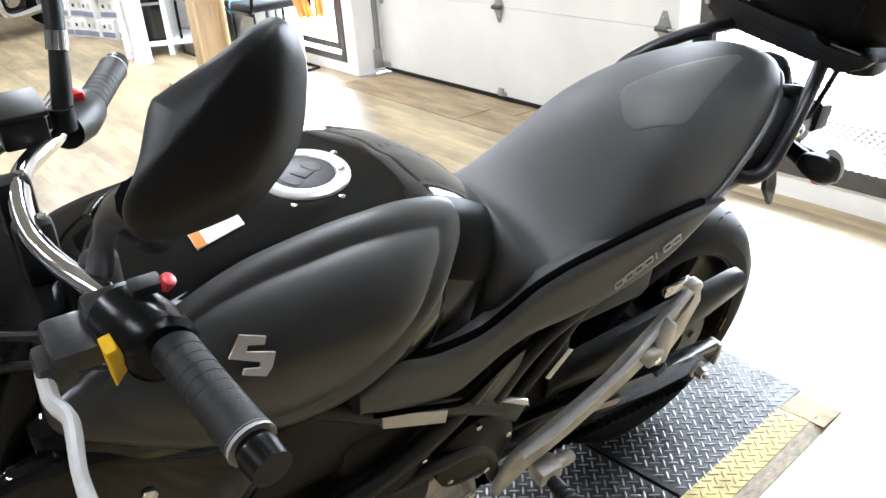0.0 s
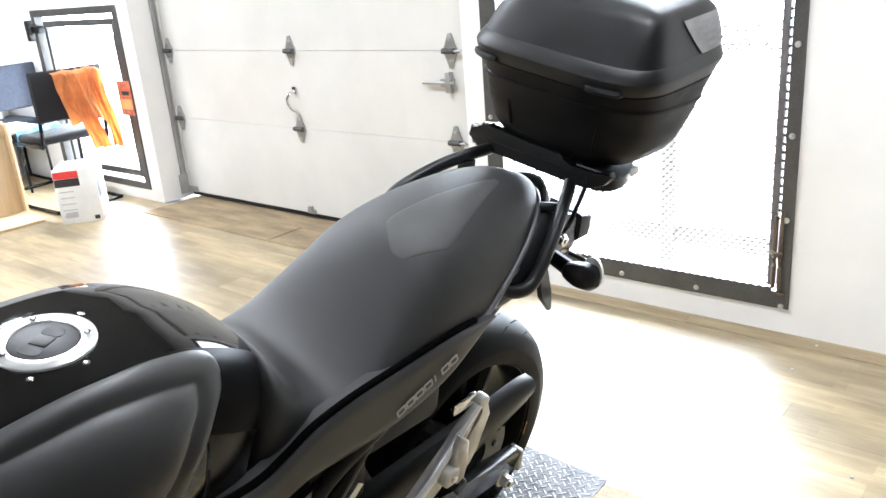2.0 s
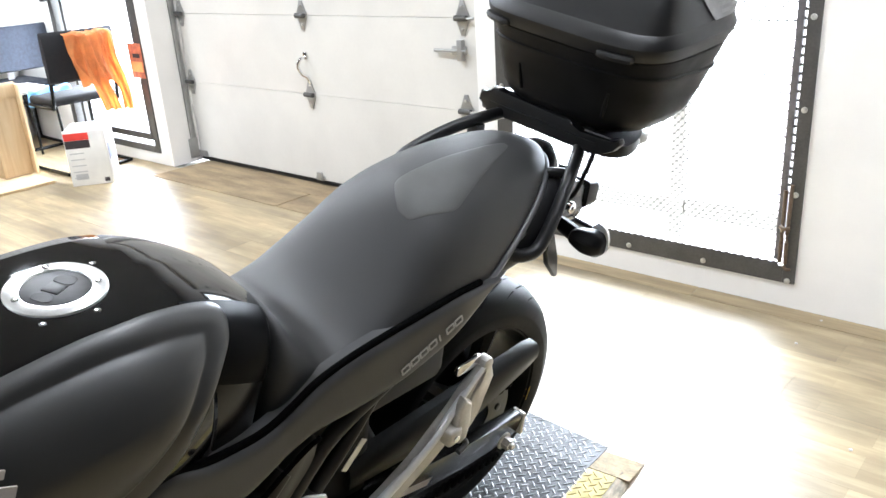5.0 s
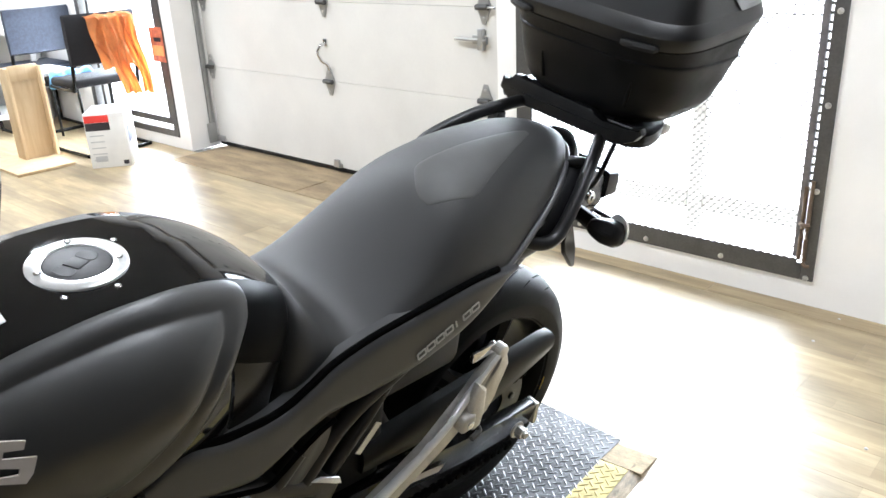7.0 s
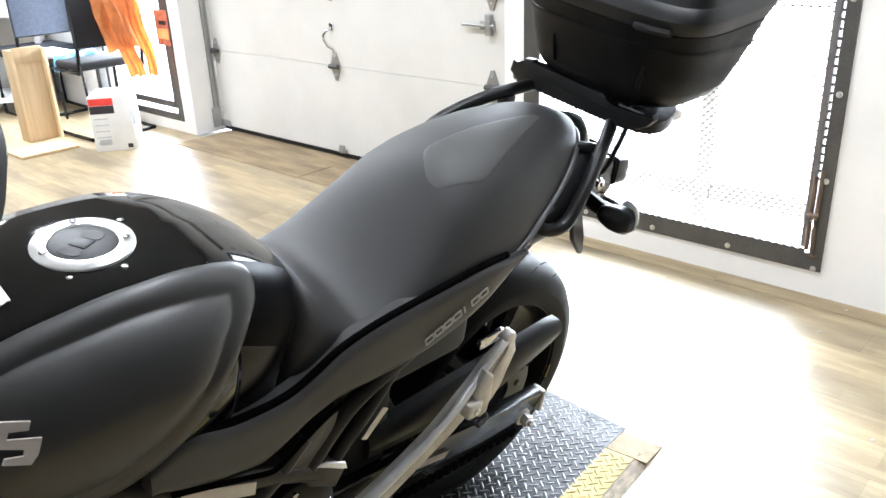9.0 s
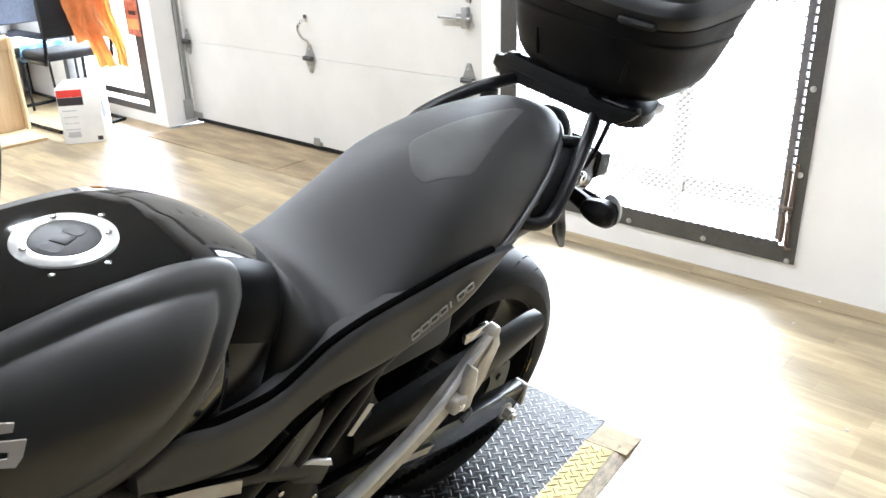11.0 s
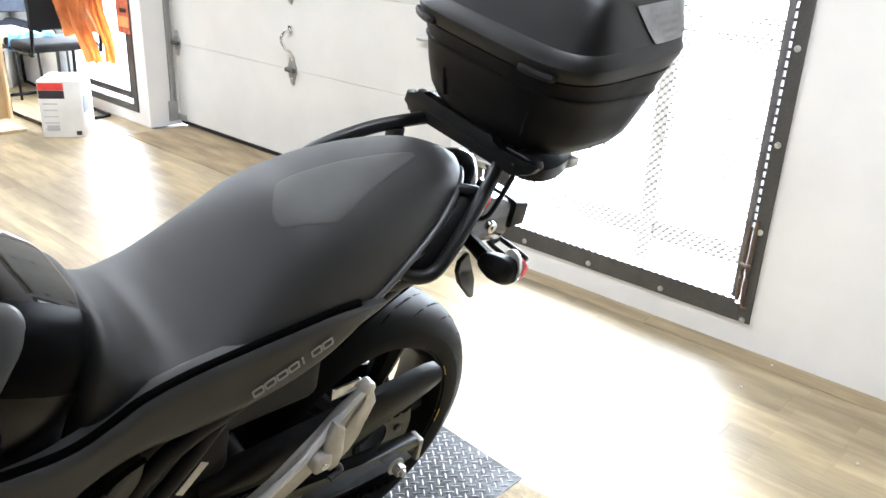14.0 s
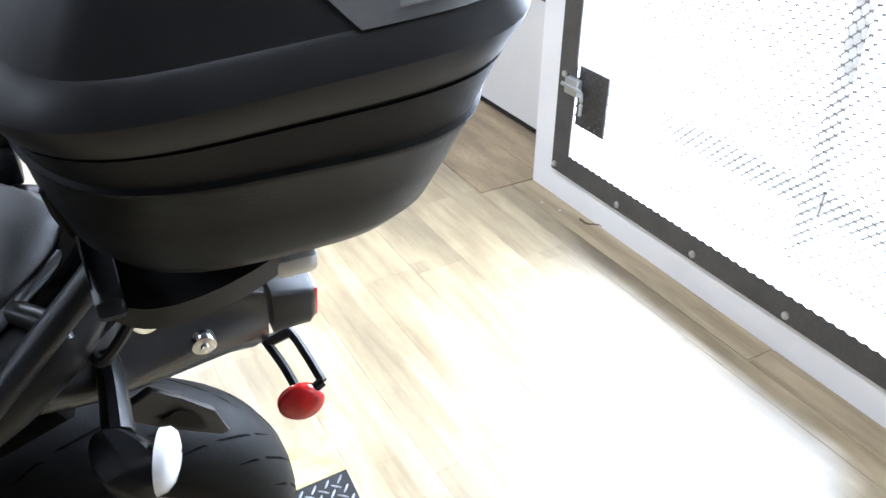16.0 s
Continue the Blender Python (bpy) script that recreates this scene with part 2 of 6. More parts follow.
BAG = material("pale_green_cloth", (0.62, 0.66, 0.52), 0.8, vary=0.15, scale=14, bump=0.3, bump_scale=300)
BLACK_PLASTIC = material("black_plastic", (0.009, 0.009, 0.0095), 0.45, vary=0.2, spec=0.35)
WHITE_PLASTIC = material("white_laminate", (0.80, 0.80, 0.79), 0.35, vary=0.04)
SIGN_ORANGE = material("orange_sign_print", (0.50, 0.16, 0.08), 0.5, vary=0.3, scale=25, second=(0.35, 0.09, 0.06))
SCREED = material("worn_brown_board", (0.275, 0.205, 0.120), 0.75, vary=0.25, scale=5, bump=0.5, bump_scale=60, second=(0.185, 0.135, 0.078), stretch=(0.6, 2.5, 1.0))
CONCRETE = material("pale_concrete", (0.48, 0.47, 0.45), 0.8, vary=0.15, scale=4, bump=0.2)
BRICK_TAN = material("white_yard_paint", (0.30, 0.28, 0.25), 0.8, vary=0.2, scale=12)
SKY_GLOW = glowing("bright_overcast", (0.87, 0.94, 1.0), 37.0)
# glow of the added fill lamps
FILL_GLOW = glowing("fill_lamp_glow", (1.0, 0.97, 0.92), 6.0)


# ---- mesh helpers ----
def link_mesh(name, bm, mat, parent=None, label="", smooth=True, angle=38):
    bmesh.ops.recalc_face_normals(bm, faces=bm.faces[:])
    limit = radians(angle)
    for f in bm.faces:
        f.smooth = smooth
    for e in bm.edges:
        if len(e.link_faces) == 2 and e.calc_face_angle(0) > limit:
            e.smooth = False
    me = bpy.data.meshes.new(name)
    bm.to_mesh(me)
    bm.free()
    for m in mat if isinstance(mat, (list, tuple)) else (mat,):
        me.materials.append(m)
    ob = new(name, me)
    if parent:
        ob.parent = parent
    if label:
        ob["label"] = label
    return ob


def part(name, bm, mat, parent, label="", smooth=True, angle=38):
    return link_mesh(name, bm, mat, parent, label, smooth, angle)


def thing(name, m, label, category, group="", kind=""):
    ob = new(name)
    ob.empty_display_size = 0.05
    ob.matrix_world = m
    return tagged(ob, label, category, group, kind)


def add_box(bm, x0, x1, y0, y1, z0, z1, bevel=0.0, segs=2, m=None):
    vs = [bm.verts.new((x, y, z)) for x in (x0, x1) for y in (y0, y1) for z in (z0, z1)]
    fs = [bm.faces.new([vs[i] for i in q]) for q in ((0, 1, 3, 2), (4, 6, 7, 5), (0, 4, 5, 1), (2, 3, 7, 6), (0, 2, 6, 4), (1, 5, 7, 3))]
    if bevel:
        es = list({e for f in fs for e in f.edges})
        r = bmesh.ops.bevel(bm, geom=es, offset=bevel, segments=segs, profile=0.5, affect="EDGES")
        vs = list({v for f in r["faces"] for v in f.verts} | {v for v in vs if v.is_valid})
    if m is not None:
        bmesh.ops.transform(bm, matrix=m, verts=[v for v in vs if v.is_valid])
    return bm


def box(x0, x1, y0, y1, z0, z1, bevel=0.0, segs=2, m=None):
    return add_box(bmesh.new(), x0, x1, y0, y1, z0, z1, bevel, segs, m)


def spline(points, n):
    """Points along a smooth curve through the given ones."""
    p = [Vector(q) for q in points]
    if len(p) == 2:
        return [p[0].lerp(p[1], i / n) for i in range(n + 1)]
    e = [2 * p[0] - p[1], *p, 2 * p[-1] - p[-2]]
    out = []
    k = len(p) - 1
    for i in range(n + 1):
        u = i / n * k
        j = min(int(u), k - 1)
        t = u - j
        a, b, c, d = e[j:j + 4]
        out.append(0.5 * ((2 * b) + (c - a) * t + (2 * a - 5 * b + 4 * c - d) * t * t + (3 * b - a - 3 * c + d) * t ** 3))
    return out


def add_rings(bm, rings, closed=True, caps=True):
    vs = [[bm.verts.new(p) for p in r] for r in rings]
    n = len(rings[0])
    for a, b in zip(vs, vs[1:]):
        for i in range(n if closed else n - 1):
            j = (i + 1) % n
            bm.faces.new((a[i], a[j], b[j], b[i]))
    if caps and closed:
        bm.faces.new(vs[0][::-1])
        bm.faces.new(vs[-1])
    return bm


def add_tube(bm, points, radius, n=24, sides=12, flat=1.0, caps=True, up=(0, 0, 1)):
    """A round bar along a smooth curve; radius may be a list; flat squeezes it sideways."""
    c = spline(points, n)
    rad = radius if isinstance(radius, (list, tuple)) else [radius]
    rings = []
    ref = Vector(up)
    for i, p in enumerate(c):
        d = (c[min(i + 1, n)] - c[max(i - 1, 0)]).normalized()
        s = d.cross(ref)
        if s.length < 1e-4:
            s = d.cross(Vector((1, 0, 0)))
        s.normalize()
        w = s.cross(d)
        u = i / n * (len(rad) - 1)
        j = min(int(u), len(rad) - 2) if len(rad) > 1 else 0
        r = rad[j] + (rad[j + 1] - rad[j]) * (u - j) if len(rad) > 1 else rad[0]
        rings.append([p + r * (math.cos(a) * s * flat + math.sin(a) * w) for a in (2 * math.pi * k / sides for k in range(sides))])
    return add_rings(bm, rings, True, caps)


def tube(points, radius, n=24, sides=12, flat=1.0, up=(0, 0, 1)):
    return add_tube(bmesh.new(), points, radius, n, sides, flat, True, up)


def add_revolve(bm, profile, centre, axis="x", n=48, closed=True):
    """Turns a profile of (along the axis, radius) round the axis through centre."""
    rings = []
    for k in range(n):
        a = 2 * math.pi * k / n
        ring = []
        for u, r in profile:
            v = {"x": (u, r * math.cos(a), r * math.sin(a)), "y": (r * math.cos(a), u, r * math.sin(a)), "z": (r * math.cos(a), r * math.sin(a), u)}[axis]
            ring.append(Vector(centre) + Vector(v))
        rings.append(ring)
    rings.append(rings[0])
    vs = [[bm.verts.new(p) for p in r] for r in rings[:-1]]
    vs.append(vs[0])
    m = len(profile)
    for a, b in zip(vs, vs[1:]):
        for i in range(m if closed else m - 1):
            j = (i + 1) % m
            bm.faces.new((a[i], a[j], b[j], b[i]))
    return bm


def revolve(profile, centre, axis="x", n=48, closed=True):
    return add_revolve(bmesh.new(), profile, centre, axis, n, closed)


def add_disc(bm, centre, axis, radius, depth, n=24, bevel=0.0):
    """A short cylinder with a rounded rim, centred on its foot and rising along axis."""
    b = bevel or depth * 0.2
    prof = [(0, radius), (depth - b, radius), (depth - b * 0.3, radius - b * 0.3), (depth, radius - b)]
    z = Vector(axis).normalized()
    x = z.orthogonal().normalized()
    y = z.cross(x)
    rings = [[Vector(centre) + z * u + r * (math.cos(a) * x + math.sin(a) * y) for a in (2 * math.pi * k / n for k in range(n))] for u, r in prof]
    return add_rings(bm, rings, True, True)


def disc(centre, axis, radius, depth, n=24, bevel=0.0):
    return add_disc(bmesh.new(), centre, axis, radius, depth, n, bevel)


def smooth_outline(points, n=64):
    """A closed smooth outline through 2D points; a point given twice stays a corner."""
    p = [Vector((*q, 0)) for q in points]
    e = [p[-1], *p, p[0], p[1]]
    out = []
    k = len(p)
    for i in range(n):
        u = i / n * k
        j = int(u)
        t = u - j
        a, b, c, d = e[j], e[j + 1], e[j + 2], e[(j + 3) % len(e)]
        q = 0.5 * ((2 * b) + (c - a) * t + (2 * a - 5 * b + 4 * c - d) * t * t + (3 * b - a - 3 * c + d) * t ** 3)
        out.append((q.x, q.y))
    return out


def cushion(outline, surface, steps, back=None, axis="x"):
    """A padded panel: rings of the outline drawn in to its middle, each raised from surface(u, v) by its own height.
    steps: (share of the way in, height). back: depth of a rim behind it."""
    bm = bmesh.new()
    cu = sum(p[0] for p in outline) / len(outline)
    cv = sum(p[1] for p in outline) / len(outline)

    def at(u, v, h):
        s = surface(u, v) + h
        return Vector((s, u, v)) if axis == "x" else (Vector((u, s, v)) if axis == "y" else Vector((u, v, s)))

    rings = []
    if back is not None:
        rings.append([at(u, v, back) for u, v in outline])
    for k, h in steps:
        rings.append([at(u + (cu - u) * k, v + (cv - v) * k, h) for u, v in outline])
    vs = [[bm.verts.new(p) for p in r] for r in rings]
    n = len(outline)
    for a, b in zip(vs, vs[1:]):
        for i in range(n):
            j = (i + 1) % n
            bm.faces.new((a[i], a[j], b[j], b[i]))
    mid = bm.verts.new(at(cu, cv, steps[-1][1]))
    for i in range(n):
        bm.faces.new((vs[-1][i], vs[-1][(i + 1) % n], mid))
    return bm


def add_slab(bm, outline, lo, hi, axis="x", bevel=0.0):
    """A flat plate cut to an outline, from lo to hi along axis."""
    def at(u, v, s):
        return Vector((s, u, v)) if axis == "x" else (Vector((u, s, v)) if axis == "y" else Vector((u, v, s)))
    a = [bm.verts.new(at(u, v, lo)) for u, v in outline]
    b = [bm.verts.new(at(u, v, hi)) for u, v in outline]
    n = len(outline)
    fs = [bm.faces.new(a[::-1]), bm.faces.new(b)]
    for i in range(n):
        fs.append(bm.faces.new((a[i], a[(i + 1) % n], b[(i + 1) % n], b[i])))
    if bevel:
        es = list(fs[0].edges) + list(fs[1].edges)
        bmesh.ops.bevel(bm, geom=es, offset=bevel, segments=2, profile=0.5, affect="EDGES")
    return bm


def slab(outline, lo, hi, axis="x", bevel=0.0):
    return add_slab(bmesh.new(), outline, lo, hi, axis, bevel)


def mirrored(bm):
    bmesh.ops.scale(bm, vec=(-1, 1, 1), verts=bm.verts[:])
    bmesh.ops.reverse_faces(bm, faces=bm.faces[:])
    return bm


I4 = Matrix.Identity(4)

# ---- the building ----
def setting(name, bm, mat, label, smooth=False):
    return tagged(link_mesh(name, bm, mat, smooth=smooth), label, "", "", "structure")


WALL_T, TOP = 0.22, 3.0
floor = setting("floor", box(-10, 3.2, -7.5, 0.0, -0.12, -0.004), PLANK, "pale oak plank floor", False)
# the ceiling is out of view; its grey holds down bounce and reflections
ceiling = setting("ceiling", box(-10, 3.2, -7.5, WALL_T, TOP, TOP + 0.15), CEILING, "unseen ceiling, grey to hold down bounce light")
wall_bm = bmesh.new()
for x0, x1, z0, z1 in ((-10, -5.20, 0, TOP), (-5.20, -4.06, 0, 0.08), (-5.20, -4.06, 1.245, TOP), (-4.06, -3.92, 0, TOP), (-3.92, -1.35, 2.25, TOP),
                       (-1.35, -1.24, 0, TOP), (-1.24, 0.02, 0, 0.10), (-1.24, 0.02, 2.15, TOP), (0.02, 3.2, 0, TOP)):
    add_box(wall_bm, x0, x1, 0.0, WALL_T, z0, z1)
setting("wall_north", wall_bm, WHITE_WALL, "white painted wall with three openings")
# three walls out of view, dark to hold down bounce and reflections
setting("wall_east", box(3.2, 3.35, -7.5, WALL_T, -0.1, TOP), UNSEEN_WALL, "unseen wall, dark to hold down bounce and reflections")
setting("wall_west", box(-10.15, -10, -7.5, WALL_T, -0.1, TOP), UNSEEN_WALL, "unseen wall, dark to hold down bounce and reflections")
setting("wall_south", box(-10, 3.2, -7.65, -7.5, -0.1, TOP), UNSEEN_WALL, "unseen wall, dark to hold down bounce and reflections")
setting("wall_partition", box(0.73, 0.85, -0.85, -0.002, 0.004, TOP - 0.002, 0.004), WHITE_WALL, "white partition stub standing off the door wall")
# black strip laid in place of the shade under the partition
setting("partition_gap_shade", box(0.7262, 0.7295, -0.85, -0.09, 0.0003, 0.0035), GROOVE, "black strip standing in for the shaded gap under the partition")
setting("ground", box(-60, 60, 0.0, 80, -0.14, -0.02), CONCRETE, "pale concrete yard outside the doors")
setting("backdrop", box(-30, 30, 9.0, 9.05, 0.3, 14), SKY_GLOW, "blown-out white daylight beyond the doors")
for x, y in ((-0.655, 0.52),):
    p = thing("yard_post", pose(x, y, -0.02), "white-painted post of a low fence outside the door", "post")
    part("shaft", box(-0.032, 0.032, -0.03, 0.03, 0, 1.55, 0.008), BRICK_TAN, p)
    part("cap", box(-0.04, 0.04, -0.04, 0.04, 1.55, 1.58, 0.008), BRICK_TAN, p)
low_rail = tagged(link_mesh("low_rail", box(-1.3, -0.69, 0.50, 0.54, 0.085, 0.165, 0.006), BRICK_TAN), "white-painted low rail outside the door", "rail")
low_rail = tagged(link_mesh("low_rail", box(-0.62, 0.6, 0.50, 0.54, 0.085, 0.165, 0.006), BRICK_TAN), "white-painted low rail outside the door", "rail")

strip = thing("floor_edging", pose(0, 0, 0), "brown wooden edging strip along the foot of the wall", "edging", "", "structure")
for x0, x1 in ((-1.345, -0.32), (-0.315, 0.72)):
    part("strip", box(x0, x1, -0.088, -0.001, 0.0003, 0.0022, 0.0006, 1), OLD_WOOD, strip)

# worn boards in the recess of the roller door
sill = thing("door_threshold", pose(0, 0, 0), "worn mottled brown boards across the garage doorway", "threshold", "", "structure")
for i, (y0, y1) in enumerate(((-0.205, 0.040), (0.0408, 0.26))):
    for x0, x1 in ((-3.84, -2.62 + 0.2 * (i % 2)), (-2.61 + 0.2 * (i % 2), -1.352)):
        part("board", box(x0, x1, y0, y1, -0.003, 0.004, 0.0015, 1), SCREED, sill)


def garage_door():
    """Sectional door: insulated sections, hinges with rollers, tracks, a lift handle and a slide bolt."""
    d = thing("garage_door", pose(0, 0, 0), "off-white sectional garage door with zinc hinges, closed", "garage door")
    edges = (0.035, 0.53, 0.955, 1.40, 1.83, 2.26)
    for z0, z1 in zip(edges, edges[1:]):
        part("section", box(-3.90, -1.44, 0.20, 0.245, z0 + 0.0007, z1 - 0.0007, 0.0012, 1), DOOR_WHITE, d)
    # unseen sheet added so that no daylight leaks between the sections
    part("backing", box(-3.90, -1.44, 0.246, 0.2465, 0.036, 2.25), DOOR_WHITE, d, "added sheet that keeps daylight out of the joints", smooth=False)
    part("bottom_seal", tube([(-3.90, 0.222, 0.020), (-1.44, 0.222, 0.020)], 0.0155, 4, 10), BLACK_PLASTIC, d, "black rubber bottom seal")
    for z in edges[1:-1]:
        for x in (-3.86, -2.69, -1.575):
            bm = bmesh.new()
            add_slab(bm, [(x - 0.038, z - 0.012), (x - 0.026, z - 0.032), (x - 0.010, z - 0.078), (x + 0.010, z - 0.078), (x + 0.026, z - 0.032),
                          (x + 0.038, z - 0.012), (x + 0.038, z + 0.012), (x + 0.026, z + 0.032), (x + 0.010, z + 0.078), (x - 0.010, z + 0.078),
                          (x - 0.026, z + 0.032), (x - 0.038, z + 0.012)], 0.192, 0.199, "y", 0.001)
            h = part("hinge", bm, GALV, d, "zinc hinge")
            for bz in (-0.05, 0.05):
                part("bolt", disc((x, 0.192, z + bz), (0, -1, 0), 0.007, 0.005, 10), BOLT, h)
            part("knuckle", tube([(x - 0.034, 0.180, z), (x + 0.034, 0.180, z)], 0.013, 2, 12), STEEL_DARK, h)
            if x != -2.69:
                s = -1 if x < -3 else 1
                part("roller_stem", tube([(x, 0.178, z), (x + s * 0.075, 0.178, z)], 0.006, 2, 8), GALV, h)
    for x, s in ((-3.915, 1), (-1.425, -1)):
        bm = box(x - 0.004, x + 0.004, 0.150, 0.185, 0.10, 2.25)
        add_box(bm, x, x + s * 0.014, 0.150, 0.156, 0.10, 2.25)
        add_box(bm, x, x + s * 0.014, 0.177, 0.185, 0.10, 2.25)
        part("track", bm, GALV, d, "galvanised roller track")
        b = box(x - 0.003 + s * 0.012, x + 0.003 + s * 0.012, 0.125, 0.19, 0.03, 0.16)
        add_box(b, x, x + s * 0.10, 0.188, 0.196, 0.035, 0.075, 0.002)
        part("corner_bracket", b, GALV, d)
    # unseen strips added behind the door's edges to block daylight leaks
    for x0, x1 in ((-3.99, -3.885), (-1.455, -1.34)):
        part("light_stop", box(x0, x1, 0.247, 0.262, -0.01, 2.3), DOOR_WHITE, d)
    part("bottom_light_stop", box(-3.885, -1.455, 0.247, 0.262, -0.01, 0.05), BLACK_PLASTIC, d)
    hx = -2.70
    part("lift_handle", tube([(hx, 0.197, 0.735), (hx, 0.16, 0.728), (hx - 0.012, 0.145, 0.69), (hx, 0.16, 0.645), (hx + 0.01, 0.185, 0.625), (hx + 0.012, 0.197, 0.59)], 0.009, 30, 10), CHROME, d, "chrome lift handle")
    part("handle_plate", box(hx - 0.016, hx + 0.016, 0.19, 0.1995, 0.722, 0.762, 0.004), CHROME, d)
    bm = box(-1.64, -1.56, 0.183, 0.199, 0.79, 0.83, 0.003)
    add_tube(bm, [(-1.74, 0.178, 0.81), (-1.55, 0.178, 0.81)], 0.008, 2, 10)
    add_box(bm, -1.60, -1.57, 0.17, 0.198, 0.765, 0.86, 0.003)
    part("slide_bolt", bm, GALV, d, "zinc slide bolt")
    bm = box(-2.72, -2.65, 0.188, 0.199, 0.035, 0.06, 0.003)
    add_box(bm, -2.70, -2.66, 0.175, 0.19, 0.04, 0.085, 0.003)
    part("bottom_bracket", bm, GALV, d)
    return d


garage_door()


def lattice(bm, x0, x1, z0, z1, y, lw=0.028, sw=0.0145, w=0.0016, d=0.0022):
    """Expanded metal: wavy strands that meet in diamonds, each a thin tilted ribbon."""
    rows = int((z1 - z0) / sw)
    cols = int((x1 - x0) / lw * 2)
    for r in range(rows + 1):
        zc = z0 + r * sw
        prev = None
        for c in range(cols + 1):
            x = x0 + c * lw / 2
            dz = (sw / 2 - 0.0005) * (1 if (c + r) % 2 else -1)
            a = bm.verts.new((x, y - d * 0.4, zc + dz + w))
            b = bm.verts.new((x, y + d * 0.4, zc + dz - w))
            if prev:
                bm.faces.new((prev[0], a, b, prev[1]))
            prev = (a, b)
            if (c + r) % 2:
                # the bond where two strands meet
                k = lw * 0.20
                bm.faces.new([bm.verts.new(p) for p in ((x - k, y - d, zc + dz + w * 1.9), (x + k, y - d, zc + dz + w * 1.9), (x + k, y, zc + dz - w * 1.9), (x - k, y, zc + dz - w * 1.9))])


def mesh_door():
    d = thing("security_door", pose(0, 0, 0), "steel security door with expanded metal mesh in a dark bolted frame", "security door")
    bm = bmesh.new()
    for x0, x1, z0, z1 in ((-1.245, -1.165, 0.095, 2.16), (-0.019, 0.024, 0.095, 2.16), (-1.165, -0.019, 0.095, 0.156), (-1.165, -0.019, 2.08, 2.16)):
        add_box(bm, x0, x1, -0.009, -0.001, z0, z1, 0.0015, 1)
    part("frame", bm, STEEL_DARK, d, "dark flat steel frame")
    bm = bmesh.new()
    add_tube(bm, [(-0.034, -0.004, 0.168), (-0.033, -0.006, 0.28), (-0.034, -0.004, 0.43)], 0.0078, 8, 10)
    add_tube(bm, [(-0.012, -0.014, 0.168), (-0.013, -0.016, 0.28), (-0.012, -0.013, 0.455)], 0.0070, 8, 10)
    add_tube(bm, [(-0.040, -0.010, 0.300), (-0.024, -0.024, 0.298), (-0.004, -0.020, 0.302)], 0.008, 8, 8)
    add_tube(bm, [(-0.018, -0.010, 0.160), (-0.006, -0.016, 0.150), (0.008, -0.012, 0.152)], 0.006, 6, 8)
    part("rusty_hinge_post", bm, RUST, d, "rust-brown hinge post")
    part("hinge_post", box(-0.056, -0.0325, 0.0, 0.03, 0.172, 2.08, 0.002), BAND_GREY, d, "grey steel edge band")
    for i in range(4):
        part("bolt", disc((-1.227 if i == 3 else -0.306 * (i + 1) + 0.0, -0.009, 0.105 + 0.012), (0, -1, 0), 0.010, 0.006, 12), BOLT, d)
    for z in (0.105, 0.42, 0.708, 1.0, 1.3, 1.6, 1.9):
        part("bolt", disc((0.0, -0.009, z), (0, -1, 0), 0.010, 0.006, 12), BOLT, d)
    for z in (0.42, 0.708, 1.0, 1.3, 1.6, 1.9):
        part("bolt", disc((-1.215, -0.009, z), (0, -1, 0), 0.010, 0.006, 12), BOLT, d)
    bm = bmesh.new()
    lattice(bm, -1.17, -0.036, 0.165, 2.09, 0.020, 0.028, 0.0145, 0.0012, 0.0018)
    part("mesh", bm, MESH_STEEL, d, "expanded metal mesh", smooth=False)
    bm = bmesh.new()
    for i in range(40):
        x = -1.163 + i * 0.0282
        teeth = [(x, 0.140), (x + 0.0282, 0.140), (x + 0.0282, 0.168), (x + 0.0211, 0.170), (x + 0.0141, 0.1735), (x + 0.0070, 0.170), (x, 0.168)]
        front, back = ([bm.verts.new((u, y, v)) for u, v in teeth] for y in (-0.0112, -0.0096))
        bm.faces.new(front)
        bm.faces.new(back[::-1])
        for k in range(2, 6):
            bm.faces.new((front[k], back[k], back[k + 1], front[k + 1]))
    part("cut_edge", bm, STEEL_DARK, d, "zigzag cut edge of the lapped mesh sheet", smooth=False)
    bm = bmesh.new()
    for i in range(58):
        z = 0.415 + i * 0.0287
        add_box(bm, -0.033, -0.0185, 0.004, 0.012, z, z + 0.0085)
    part("edge_strip", bm, STEEL_DARK, d, "row of short steel bridges", smooth=False)
    part("edge_strip", box(-0.0225, -0.0192, -0.001, 0.012, 0.175, 2.08), STEEL_DARK, d, smooth=False)
    bm = box(-1.162, -1.03, 0.002, 0.009, 0.275, 0.46, 0.001)
    lock = part("lock_box", bm, STEEL_DARK, d, "dark lock box")
    bm = bmesh.new()
    lattice(bm, -1.16, -1.035, 0.285, 0.455, -0.0015)
    part("lock_mesh", bm, MESH_STEEL, lock, smooth=False)
    bm = tube([(-1.20, -0.03, 0.40), (-1.12, -0.03, 0.40), (-1.105, -0.03, 0.385), (-1.105, -0.03, 0.33)], 0.006, 16, 8)
    add_box(bm, -1.19, -1.13, -0.03, -0.009, 0.375, 0.425, 0.004)
    part("latch", bm, GALV, d, "zinc sliding latch")
    return d


mesh_door()


